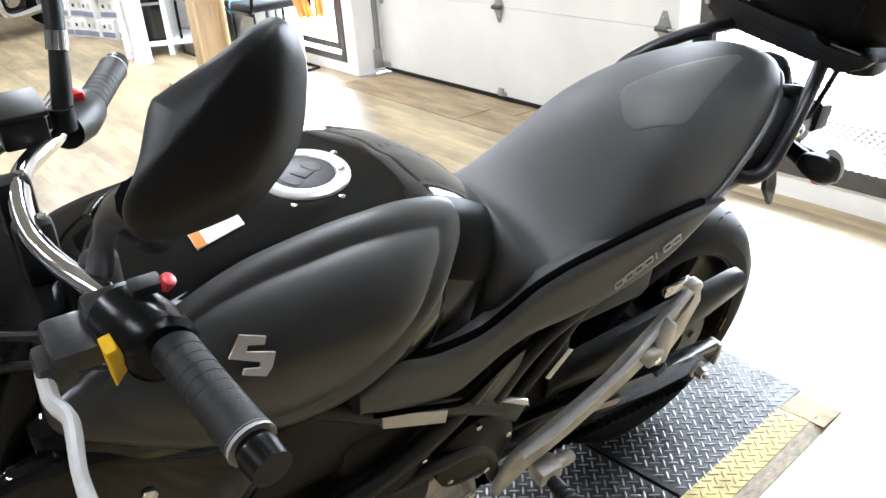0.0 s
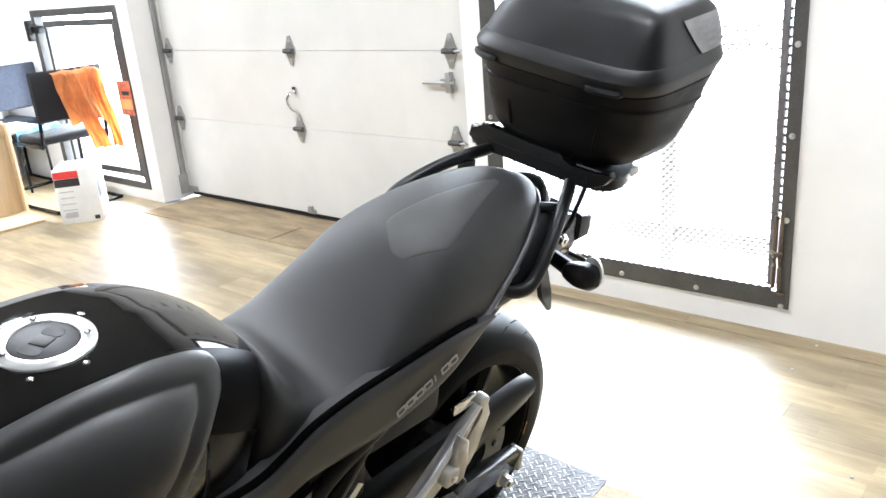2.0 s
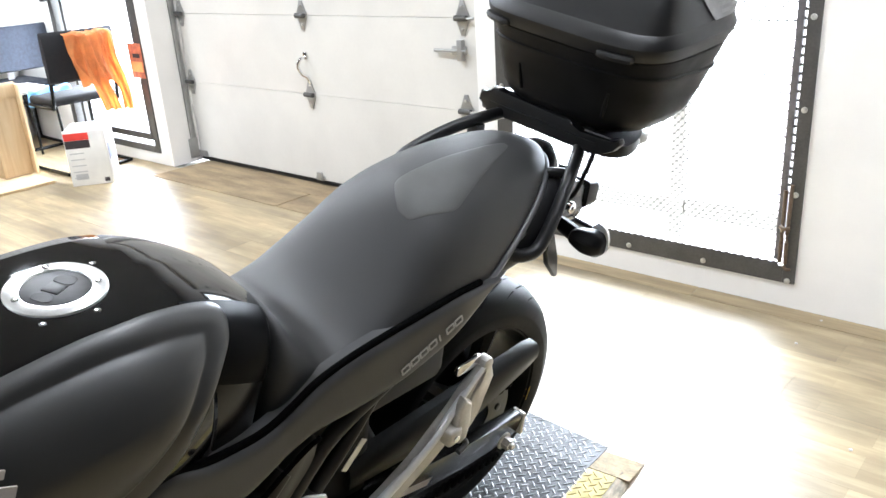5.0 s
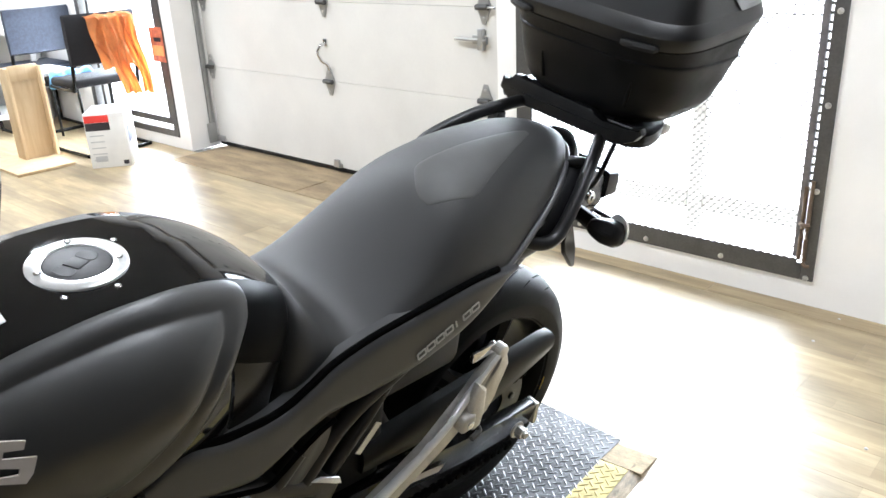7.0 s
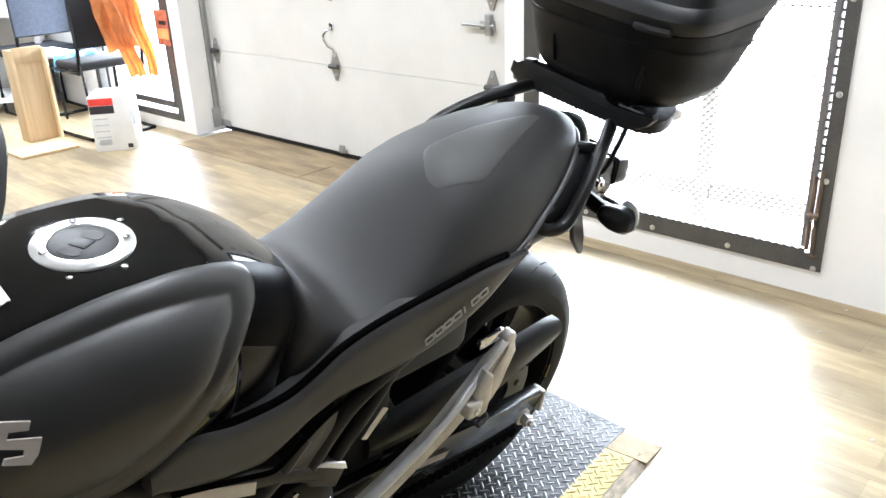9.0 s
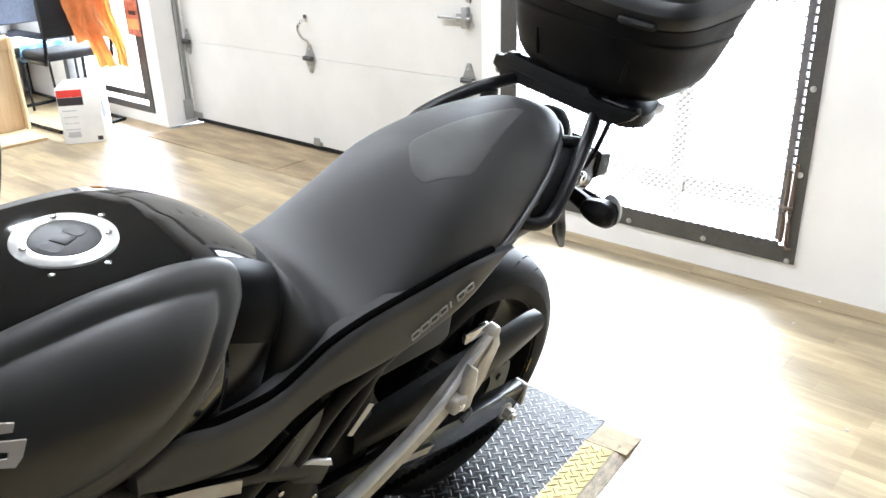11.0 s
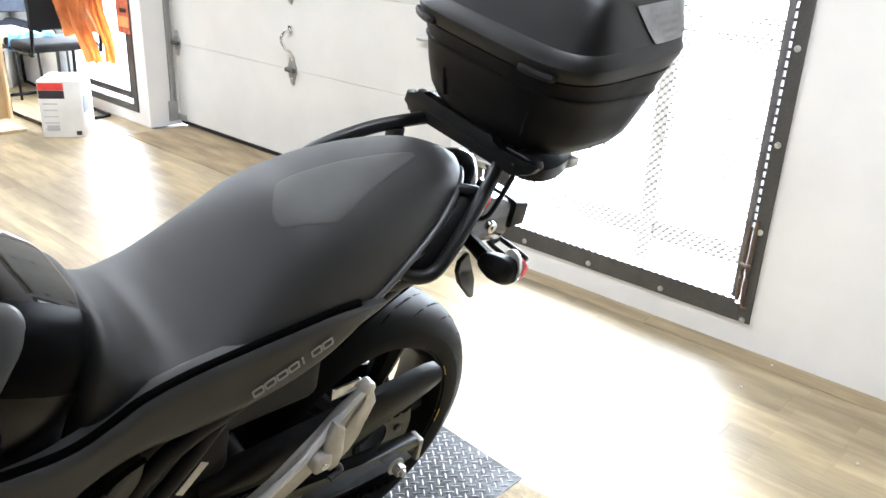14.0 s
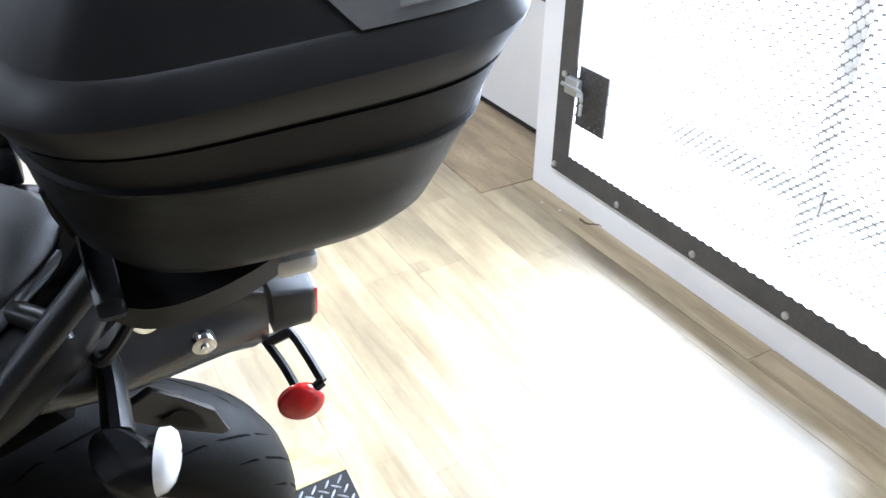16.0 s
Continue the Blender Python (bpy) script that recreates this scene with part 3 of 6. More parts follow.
def glass_door():
    d = thing("side_door", pose(0, 0, 0), "glazed side door in a dark metal frame beside the garage door", "door")
    bm = bmesh.new()
    for x0, x1, z0, z1 in ((-5.21, -5.155, 0.075, 1.255), (-4.105, -4.05, 0.075, 1.255), (-5.155, -4.105, 0.075, 0.12), (-5.155, -4.105, 1.208, 1.255)):
        add_box(bm, x0, x1, -0.008, 0.05, z0, z1, 0.002, 1)
    part("frame", bm, STEEL_DARK, d, "dark metal door frame")
    bm = bmesh.new()
    for x0, x1, z0, z1 in ((-5.10, -5.065, 0.145, 1.175), (-4.19, -4.155, 0.145, 1.175), (-5.065, -4.19, 0.145, 0.19), (-5.065, -4.19, 1.135, 1.175)):
        add_box(bm, x0, x1, 0.02, 0.06, z0, z1, 0.003, 1)
    part("leaf", bm, STEEL_DARK, d, "narrow dark leaf frame")
    bm = box(-5.20, -5.02, -0.06, -0.008, 1.10, 1.15, 0.006)
    add_box(bm, -5.15, -5.10, -0.09, -0.05, 1.05, 1.19, 0.006)
    part("closer", bm, BLACK_PLASTIC, d, "dark door closer")
    return d


glass_door()
sign = thing("door_sign", pose(-4.10, -0.012, 0.655), "small brown and orange notice hung on the door frame", "sign")
part("board", box(-0.10, 0.055, -0.004, 0.0, -0.085, 0.135, 0.001, 1), SIGN_ORANGE, sign)
part("headline", box(-0.05, 0.03, -0.0065, -0.0042, 0.045, 0.07), CARTON_BLACK, sign)
part("picture", box(-0.08, 0.045, -0.0065, -0.0042, -0.045, 0.02), ORANGE, sign)

# added fill lamps; none are known here, powers set to balance the light
for x in (-7.15, -4.6, -2.05, 0.5):
    for y in (-1.4, -4.8):
        lamp = thing("fill_lamp", pose(x, y, TOP), "added fill lamp on the unseen ceiling", "ceiling light", "ceiling battens")
        part("housing", box(-0.62, 0.62, -0.09, 0.09, -0.05, -0.001, 0.01), WHITE_PLASTIC, lamp)
        part("diffuser", box(-0.60, 0.60, -0.075, 0.075, -0.085, -0.051, 0.012), FILL_GLOW, lamp)
        light = new("fill_light", bpy.data.lights.new("fill_light", "AREA"))
        light.data.shape, light.data.size, light.data.size_y, light.data.energy = "RECTANGLE", 1.2, 0.15, {-7.15: 70.0, -4.6: 80.0, -2.05: 52.0, 0.5: 25.0}[x] if y > -2 else 46.0
        light.data.color = (0.915, 0.955, 1.0)
        light.matrix_world = pose(x, y, TOP - 0.09)


# ---- the lift platform ----
def platform():
    """Its own axes: x across from the right-hand edge, y along from the ramp's foot."""
    d = thing("platform", pose(0.026, -1.11, 0, 0, 0, 4.5), "low diamond-plate motorcycle platform with yellow edge stripes", "platform")
    part("deck", box(-0.498, -0.112, -2.45, -0.526, 0.0005, 0.012, 0.001, 1), PLATE, d, "dark diamond-plate deck")
    part("rear_deck", box(-0.498, -0.112, -0.518, -0.0985, 0.0005, 0.012, 0.0003, 1), PLATE, d, "dark diamond-plate rear deck")
    part("joint", box(-0.575, -0.04, -0.526, -0.518, 0.0005, 0.009), GROOVE, d, "dark joint between deck plates")


    def ramp(x0, x1, top):
        """A wedge from the deck's end to a foot skewed to fit the camera's view."""
        bm = bmesh.new()
        rings = [[Vector((x, -0.099, 0.0005)), Vector((x, 0.004 - 0.15 * x, 0.0005)), Vector((x, 0.004 - 0.15 * x, 0.0015)), Vector((x, -0.099, top))] for x in (x0, x1)]
        return add_rings(bm, rings)

    part("ramp", ramp(-0.498, -0.112, 0.0120), PLATE, d, "sloping diamond-plate end ramp", smooth=False)
    for x0, x1, y0, y1 in ((-0.112, -0.034, -2.45, -0.100), (-0.576, -0.498, -2.45, -0.100)):
        part("stripe", box(x0, x1, y0, y1, 0.0005, 0.0126, 0.0005, 1), YELLOW_PAINT, d, "worn yellow edge stripe")
    for out, base in ((-0.033, 0.0), (-0.577, -0.610)):
        part("side_edge", slab([(out, 0.0005), (base, 0.0005), (base, 0.002), (out, 0.0122)], -2.45, -0.070, "y"), SIDE_WOOD, d, "grey-brown plywood side edge", smooth=False)
    part("ramp_end", slab([(-0.099, 0.0005), (0.0, 0.0005), (0.0, 0.0025), (-0.099, 0.0128)], -0.111, -0.001), EDGE_WOOD, d, "bare tan ramp end", smooth=False)
    part("ramp_end", ramp(-0.609, -0.499, 0.0128), YELLOW_PAINT, d, "yellow-painted ramp end", smooth=False)
    lug = bmesh.new()
    rings = []
    for u, r in ((-0.0122, 0.0008), (-0.0085, 0.0021), (0, 0.0027), (0.0085, 0.0021), (0.0122, 0.0008)):
        rings.append([Vector((u, r * math.cos(a), max(0.0, r * 0.8 * math.sin(a)))) for a in (math.pi * k / 4 for k in range(5))])
    add_rings(lug, rings, False, False)
    base = bpy.data.meshes.new("lug")
    lug.to_mesh(base)
    lug.free()
    co = np.array([v.co[:] for v in base.vertices])
    quads = [tuple(p.vertices) for p in base.polygons]
    verts, faces = [], []
    yverts, yfaces = [], []
    pitch = 0.0200
    half = pitch * math.sqrt(0.5)
    for iu in range(130):
        for iv in range(-130, 130):
            x, y = -0.566 + (iu + iv) * half, -2.435 + (iu - iv) * half
            if not (-0.567 < x < -0.040 and -2.436 < y < -0.006 - 0.15 * x):
                continue
            a = math.radians(45 if (iu + iv) % 2 else -45)
            rot = np.array([[math.cos(a), -math.sin(a), 0], [math.sin(a), math.cos(a), 0], [0, 0, 1]])
            if abs(y + 0.522) < 0.012 or (y > -0.105 and abs(x + 0.305) > 0.18):
                continue
            onstripe = abs(x + 0.305) > 0.195
            vv, ff = (yverts, yfaces) if onstripe else (verts, faces)
            o = len(vv)
            vv.extend((co @ rot.T + np.array([x, y, (0.0126 if onstripe else 0.0119) if y < -0.1 else 0.0119 - 0.0105 * (y + 0.099) / (0.103 - 0.15 * x)])).tolist())
            ff.extend([tuple(i + o for i in q) for q in quads])
    for nm, vv, ff, mt in (("lug_pattern", verts, faces, LUG_HIGHLIGHT), ("painted_lug_pattern", yverts, yfaces, YELLOW_PAINT)):
        me = bpy.data.meshes.new(nm)
        me.from_pydata(vv, [], ff)
        me.materials.append(mt)
        ob = new(nm, me)
        ob.parent = d
        tagged(ob, "raised diamond lugs", "", "", "stuff")
    return d


platform()

# ---- the motorcycle: x to its left, y to its rear from the back axle, z up from the tyre's foot ----
BIKE_POSE = pose(-0.279, -1.556, 0.013, 0, 13, -3)
bike = thing("motorcycle", BIKE_POSE, "black naked motorcycle leaning on its side stand, with luggage rack", "motorcycle")
AXLE = 0.312


def half_loft(sections, mirror=True):
    """Closed sections from half profiles (x, z), top to bottom, at each y."""
    bm = bmesh.new()
    rings = []
    for y, prof in sections:
        right = [Vector((-x, y, z)) for x, z in prof[::-1]]
        left = [Vector((x, y, z)) for x, z in prof]
        if prof[0][0] == 0:
            left = left[1:]
        rings.append(right + left)
    return add_rings(bm, rings, True, True)


def interp(table, y):
    """A smooth curve through the rows of a table, by its first column."""
    n = len(table)
    if y <= table[0][0]:
        return list(table[0][1:])
    if y >= table[-1][0]:
        return list(table[-1][1:])
    i = max(k for k in range(n - 1) if table[k][0] <= y)
    a, b = table[i], table[i + 1]
    h = b[0] - a[0]
    t = (y - a[0]) / h
    out = []
    for c in range(1, len(a)):
        def slope(k):
            if k == 0 or k == n - 1:
                return 0.0 if k == 0 else (table[k][c] - table[k - 1][c]) / (table[k][0] - table[k - 1][0])
            return (table[k + 1][c] - table[k - 1][c]) / (table[k + 1][0] - table[k - 1][0])
        m0, m1 = slope(i) * h, slope(i + 1) * h
        out.append((2 * t ** 3 - 3 * t * t + 1) * a[c] + (t ** 3 - 2 * t * t + t) * m0 + (3 * t * t - 2 * t ** 3) * b[c] + (t ** 3 - t * t) * m1)
    return out


# -- tank --
TANK = ((-1.17, 0.880, 0.090, 0.866), (-1.08, 0.926, 0.115, 0.912), (-0.98, 0.946, 0.112, 0.935), (-0.85, 0.955, 0.116, 0.945),
        (-0.75, 0.953, 0.117, 0.945), (-0.69, 0.947, 0.118, 0.932), (-0.673, 0.943, 0.127, 0.922), (-0.656, 0.936, 0.123, 0.910), (-0.640, 0.925, 0.118, 0.895),
        (-0.620, 0.908, 0.110, 0.868), (-0.60, 0.893, 0.102, 0.840), (-0.588, 0.880, 0.098, 0.825), (-0.576, 0.850, 0.09, 0.80), (-0.555, 0.785, 0.08, 0.765))


def tank_side(y, z):
    s = max(0.0, min(1.0, (0.962 - z) / 0.12))
    x = 0.108 + 0.090 * math.sin(s * math.pi / 2)
    if z < 0.84:
        x -= 1.9 * (0.84 - z) ** 2
    if y > -0.80:
        x -= 0.9 * (y + 0.80) ** 1.6
    if y < -1.0:
        x -= 0.5 * (-1.0 - y) ** 1.5
    return x


secs = []
for i in range(48):
    y = -1.17 + i * 0.4665 / 47
    zc, w, zs = interp(TANK, y)
    prof = [(0, zc)]
    for k in range(1, 7):
        t = k / 6
        prof.append((w * t, zc - (zc - zs) * t ** 2.2))
    for k in range(1, 13):
        t = (k / 12) ** 1.4
        z = zs + (0.72 - zs) * t
        x = max(0.05, tank_side(y, z) - 0.005)
        b = min(1.0, (zs - z) / 0.06)
        prof.append((w + (max(x, w * 0.98) - w) * math.sin(b * math.pi / 2) if b < 1 else x, z))
    secs.append((y, prof))
part("fuel_tank", half_loft(secs), GLOSS, bike, "gloss black fuel tank", angle=75)
# the tank's tail: a gloss hoop that, below its shoulder, turns down beside the knee
TAIL = (((0.000, -0.706, 0.9494), (0.000, -0.579, 0.886)), ((0.060, -0.706, 0.9462), (0.050, -0.579, 0.884)), ((0.098, -0.705, 0.9402), (0.090, -0.585, 0.881)), ((0.117, -0.696, 0.9335), (0.115, -0.593, 0.874)),
        ((0.131, -0.672, 0.9150), (0.130, -0.599, 0.861)), ((0.147, -0.674, 0.896), (0.138, -0.605, 0.846)), ((0.160, -0.690, 0.880), (0.142, -0.611, 0.828)), ((0.169, -0.712, 0.862), (0.143, -0.618, 0.805)),
        ((0.172, -0.738, 0.838), (0.142, -0.626, 0.775)), ((0.170, -0.768, 0.808), (0.140, -0.633, 0.745)), ((0.166, -0.800, 0.775), (0.137, -0.638, 0.710)), ((0.158, -0.830, 0.745), (0.133, -0.645, 0.675)))


def tank_tail():
    front = spline([p for p, q in TAIL], 66)
    rear = spline([q for p, q in TAIL], 66)
    rings = []
    for i, (p, q) in enumerate(zip(front, rear)):
        side = min(1.0, i / 30)
        side = side * side * (3 - 2 * side)
        out = Vector((side, 0.25, 1.0 - 1.1 * side)).normalized()
        c1 = p + (q - p) / 3 + out * (0.0145 - 0.0095 * side)
        c2 = p + (q - p) * 2 / 3 + out * (0.012 - 0.006 * side)
        row = [p * (1 - t) ** 3 + c1 * 3 * t * (1 - t) ** 2 + c2 * 3 * t * t * (1 - t) + q * t ** 3 for t in (k / 16 for k in range(17))]
        row.append(q + Vector((-0.004 * side, 0.004, -0.003)))
        row.append(q + Vector((-0.016 * side, 0.012, -0.016)))
        rings.append(row)
    return rings


tail_rows = tank_tail()
crown = [[Vector((-v.x, v.y, v.z)) for v in r] for r in tail_rows[11:0:-1]] + tail_rows[:12]
part("tank_tail", add_rings(bmesh.new(), crown, False, False), GLOSS, bike, "gloss black tail of the tank before the seat", angle=75)
# same gloss surface, dulled here to stand for the dark it reflects
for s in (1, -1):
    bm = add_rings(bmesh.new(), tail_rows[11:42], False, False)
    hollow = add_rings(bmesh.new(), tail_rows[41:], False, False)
    part("tank_tail_dark", bm if s > 0 else mirrored(bm), TAIL_SHADE, bike, "upper tail flank, dulled black in place of dark reflections", angle=75)
    part("tank_tail_low", hollow if s > 0 else mirrored(hollow), DIMMED_GLOSS, bike, "lower tail flank, gloss cut to dim its floor reflection", angle=75)


RIM_LINE = smooth_outline([(-0.664, 0.931), (-0.655, 0.916), (-0.662, 0.900), (-0.685, 0.883), (-0.708, 0.865), (-0.735, 0.840), (-0.762, 0.812), (-0.795, 0.783), (-0.830, 0.757), (-0.870, 0.744), (-0.93, 0.750),
                           (-1.02, 0.780), (-1.10, 0.825), (-1.15, 0.862), (-1.13, 0.893), (-1.03, 0.930), (-0.95, 0.9475), (-0.88, 0.954), (-0.81, 0.957), (-0.75, 0.954), (-0.695, 0.943)], 126)
GROOVE_LINE = smooth_outline([(-0.698, 0.9175), (-0.700, 0.909), (-0.708, 0.898), (-0.724, 0.886), (-0.744, 0.868), (-0.769, 0.846), (-0.796, 0.825), (-0.823, 0.804), (-0.853, 0.787), (-0.886, 0.779), (-0.935, 0.781),
                              (-1.01, 0.804), (-1.07, 0.842), (-1.10, 0.875), (-1.08, 0.895), (-1.00, 0.922), (-0.94, 0.931), (-0.87, 0.9345), (-0.80, 0.936), (-0.745, 0.9295), (-0.712, 0.9215)], 126)
ROLL = [(0.0, 0.0), (0.03, 0.0026), (0.09, 0.0044), (0.2, 0.0056), (0.38, 0.0062), (0.56, 0.0058), (0.72, 0.0048), (0.86, 0.0036), (0.95, 0.0029), (1.0, 0.0027)]
SWELL = [(0.02, 0.0032), (0.045, 0.0046), (0.08, 0.0060), (0.14, 0.0074), (0.24, 0.0090), (0.38, 0.0105), (0.55, 0.0117), (0.75, 0.0125), (0.93, 0.0128)]


def cover_mesh():
    """A padded shield: a broad rolled rim, a soft groove and a swelling middle."""
    bm = bmesh.new()
    cy = sum(p[0] for p in GROOVE_LINE) / len(GROOVE_LINE)
    cz = sum(p[1] for p in GROOVE_LINE) / len(GROOVE_LINE)
    rings = []
    for y, z in RIM_LINE:
        # along its top the rim drops into the tank
        k = max(0.0, min(1.0, (z - 0.86) / 0.06))
        rings.append(Vector((tank_side(y, z) - 0.045 + 0.040 * k, y, z - 0.016 * k)))
    rings = [rings]
    for f, h in ROLL:
        rings.append([Vector((tank_side(a[0] + (b[0] - a[0]) * f, a[1] + (b[1] - a[1]) * f) + h, a[0] + (b[0] - a[0]) * f, a[1] + (b[1] - a[1]) * f)) for a, b in zip(RIM_LINE, GROOVE_LINE)])
    for f, h in SWELL:
        rings.append([Vector((tank_side(y + (cy - y) * f, z + (cz - z) * f) + h, y + (cy - y) * f, z + (cz - z) * f)) for y, z in GROOVE_LINE])
    return add_rings(bm, rings)


for s in (1, -1):
    bm = cover_mesh()
    if s < 0:
        mirrored(bm)
        bmesh.ops.translate(bm, vec=(0.006, 0, -0.024), verts=bm.verts[:])
    part("tank_cover", bm, PANEL, bike, "matt black tank side cover with a sunken groove", angle=70)


def on_cover(points, h=0.019, lift=0.0022):
    """A thin raised shape lying on the side cover."""
    bm = bmesh.new()
    a = [bm.verts.new((tank_side(y, z) + h, y, z)) for y, z in points]
    b = [bm.verts.new((tank_side(y, z) + h + lift, y, z)) for y, z in points]
    bm.faces.new(b)
    for i in range(len(points)):
        j = (i + 1) % len(points)
        bm.faces.new((a[i], a[j], b[j], b[i]))
    return bm


part("badge", on_cover([(-0.9861, 0.8963), (-0.9689, 0.9104), (-0.9439, 0.9024), (-0.9482, 0.897), (-0.9646, 0.9011), (-0.968, 0.8963), (-0.9396, 0.8877), (-0.9474, 0.8762), (-0.956, 0.8702), (-0.9783, 0.8796), (-0.9749, 0.8836), (-0.9594, 0.8796), (-0.9568, 0.8843)]), BADGE, bike, "champagne metal badge")

# -- filler cap --
CAP = (0.006, -0.806, 0.955)
cap = part("filler_ring", revolve([(-0.006, 0.0385), (0.001, 0.0385), (0.0028, 0.040), (0.0028, 0.054), (0.001, 0.0565), (-0.008, 0.0575)], CAP, "z", 48), RING, bike, "brushed metal filler ring")
part("filler_lid", disc((CAP[0], CAP[1], CAP[2] - 0.006), (0, 0, 1), 0.0383, 0.0075, 36, 0.002), CAP_LID, cap, "satin dark filler lid")
for turn_z, y0, y1 in ((0.5, 0.010, 0.027), (0.5, -0.030, -0.014)):
    bm = slab(smooth_outline([(-0.010, y0), (0.010, y0), (0.013, (y0 + y1) / 2), (0.008, y1), (-0.008, y1), (-0.013, (y0 + y1) / 2)], 24), 0.0008, 0.0020, "z", 0.0004)
    bmesh.ops.transform(bm, matrix=Matrix.Translation(CAP) @ Matrix.Rotation(turn_z, 4, "Z"), verts=bm.verts[:])
    part("lid_recess", bm, BLACK_PLASTIC, cap, "black recess in the lid")
bm = box(-0.011, 0.011, -0.012, 0.008, 0.000, 0.0028, 0.001, 2, Matrix.Translation(CAP) @ Matrix.Rotation(0.5, 4, "Z"))
part("key_flap", bm, CAP_LID, cap, "dark key flap")
for k in range(7):
    a = 2 * math.pi * (k + 0.3) / 7
    r = 0.046 if k % 2 else 0.066
    part("cap_bolt", disc((CAP[0] + r * math.cos(a), CAP[1] + r * math.sin(a), CAP[2] + (0.0022 if k % 2 else -0.005)), (0, 0, 1), 0.0042, 0.003, 12), CHROME, cap)

def tank_top(x, y):
    zc, w, zs = interp(TANK, y)
    return zc - (zc - zs) * (x / w) ** 2.2


def label_on_tank(v0, v1, lift):
    """A thin sheet that follows the tank's curve between two marks along its length."""
    inner, outer = ((0.041, -0.966), (0.037, -0.907)), ((0.077, -0.966), (0.065, -0.907))
    rings = []
    for h in (lift, lift - 0.0012):
        for i in (range(9) if h == lift else range(8, -1, -1)):
            v = v0 + (v1 - v0) * i / 8
            row = []
            for k in range(9):
                x, y = ((1 - u) * ((1 - v) * inner[0][c] + v * inner[1][c]) + u * ((1 - v) * outer[0][c] + v * outer[1][c]) for u in (k / 8,) for c in (0, 1))
                row.append(Vector((x, y, tank_top(x, y) + h)))
            rings.append(row)
    return add_rings(bmesh.new(), rings, False, False)


part("warning_label", label_on_tank(0.0, 1.0, 0.0020), STICKER, bike, "white warning label with an orange end")
part("label_stripe", label_on_tank(0.0, 0.2, 0.0030), ORANGE_STICKER, bike, "orange label end")

# -- seat --
SEATS = ((-0.578, 0.832, 0.128, 0.722, 3.0), (-0.573, 0.854, 0.139, 0.724, 3.0), (-0.564, 0.866, 0.1455, 0.727, 3.0), (-0.553, 0.858, 0.1475, 0.73, 3.0), (-0.538, 0.836, 0.148, 0.735, 3.0),
         (-0.518, 0.815, 0.149, 0.74, 2.6), (-0.48, 0.798, 0.155, 0.75, 2.2), (-0.43, 0.817, 0.159, 0.758, 2.0), (-0.385, 0.85, 0.161, 0.766, 2.0), (-0.33, 0.898, 0.161, 0.772, 2.0),
         (-0.27, 0.939, 0.16, 0.777, 2.1), (-0.18, 0.962, 0.152, 0.792, 2.2), (-0.1, 0.969, 0.135, 0.828, 2.2), (-0.05, 0.969, 0.121, 0.851, 2.2), (-0.01, 0.966, 0.108, 0.872, 2.2),
         (0.03, 0.960, 0.090, 0.894, 2.2), (0.065, 0.950, 0.067, 0.909, 2.2), (0.09, 0.940, 0.044, 0.915, 2.2), (0.106, 0.930, 0.021, 0.914, 2.2), (0.112, 0.922, 0.008, 0.912, 2.2))


def seat_height(x, y):
    zt, w, ze, n = interp(SEATS, y)
    k = min(1.0, abs(x) / w)
    return ze + (zt - ze) * (1 - k ** n) ** (1 / n)


secs = []
for i in range(80):
    y = -0.578 + (i / 79) ** 1.25 * 0.690
    zt, w, ze, n = interp(SEATS, y)
    prof = []
    for k in range(15):
        a = k / 14 * math.pi / 2
        prof.append((w * math.sin(a) ** (2 / n), ze + (zt - ze) * max(0, math.cos(a)) ** (2 / n)))
    prof[0] = (0, zt)
    prof += [(w - 0.004, ze - 0.012), (w * 0.8, ze - 0.016)]
    secs.append((y, prof))
seat_bm = half_loft(secs)
for v in seat_bm.verts:
    if v.co.y < -0.50:
        v.co.y -= 0.31 * max(0.0, 0.86 - v.co.z) * min(1.0, (-0.50 - v.co.y) / 0.078)
seat = part("seat", seat_bm, SEAT, bike, "black stepped dual seat in grained vinyl", angle=60)
# piping round the pillion edge; its backlit shine is in the pale colour
rim = [Vector((interp(SEATS, y)[1] + lift, y, interp(SEATS, y)[2] - 0.004 + lift)) for y, lift in ((-0.24, -0.006), (-0.20, -0.001), (-0.15, 0.002), (-0.10, 0.003), (-0.05, 0.003), (-0.01, 0.003), (0.03, 0.003), (0.065, 0.003), (0.09, 0.003), (0.107, 0.003))]
rim += [Vector((-v.x, v.y, v.z)) for v in rim[::-1]]
part("seat_piping", tube(rim, [0.004] + [0.0062] * 6 + [0.004], 96, 10), EDGE_SHINE, seat, "raised seat edge, its window light put into pale colour")
# gloss cowl that carries the seat's tail
COWL = ((-0.16, 0.850, 0.120, 0.790), (-0.10, 0.862, 0.134, 0.800), (-0.02, 0.882, 0.122, 0.815), (0.06, 0.912, 0.098, 0.840), (0.115, 0.924, 0.070, 0.852), (0.145, 0.926, 0.045, 0.862), (0.166, 0.916, 0.014, 0.872))
secs = []
for i in range(36):
    y = -0.16 + i / 35 * 0.326
    zt, w, ze = interp(COWL, y)
    prof = [(w * math.sin(k / 14 * math.pi / 2) ** 0.75, ze + (zt - ze) * math.cos(min(1.0, k / 14) * math.pi / 2) ** 0.75) for k in range(14)] + [(w, ze), (w * 0.9, ze - 0.02)]
    prof[0] = (0, zt)
    secs.append((y, prof))
cowl = part("tail_cowl", half_loft(secs), GLOSS, bike, "gloss black tail cowl under the seat", angle=60)
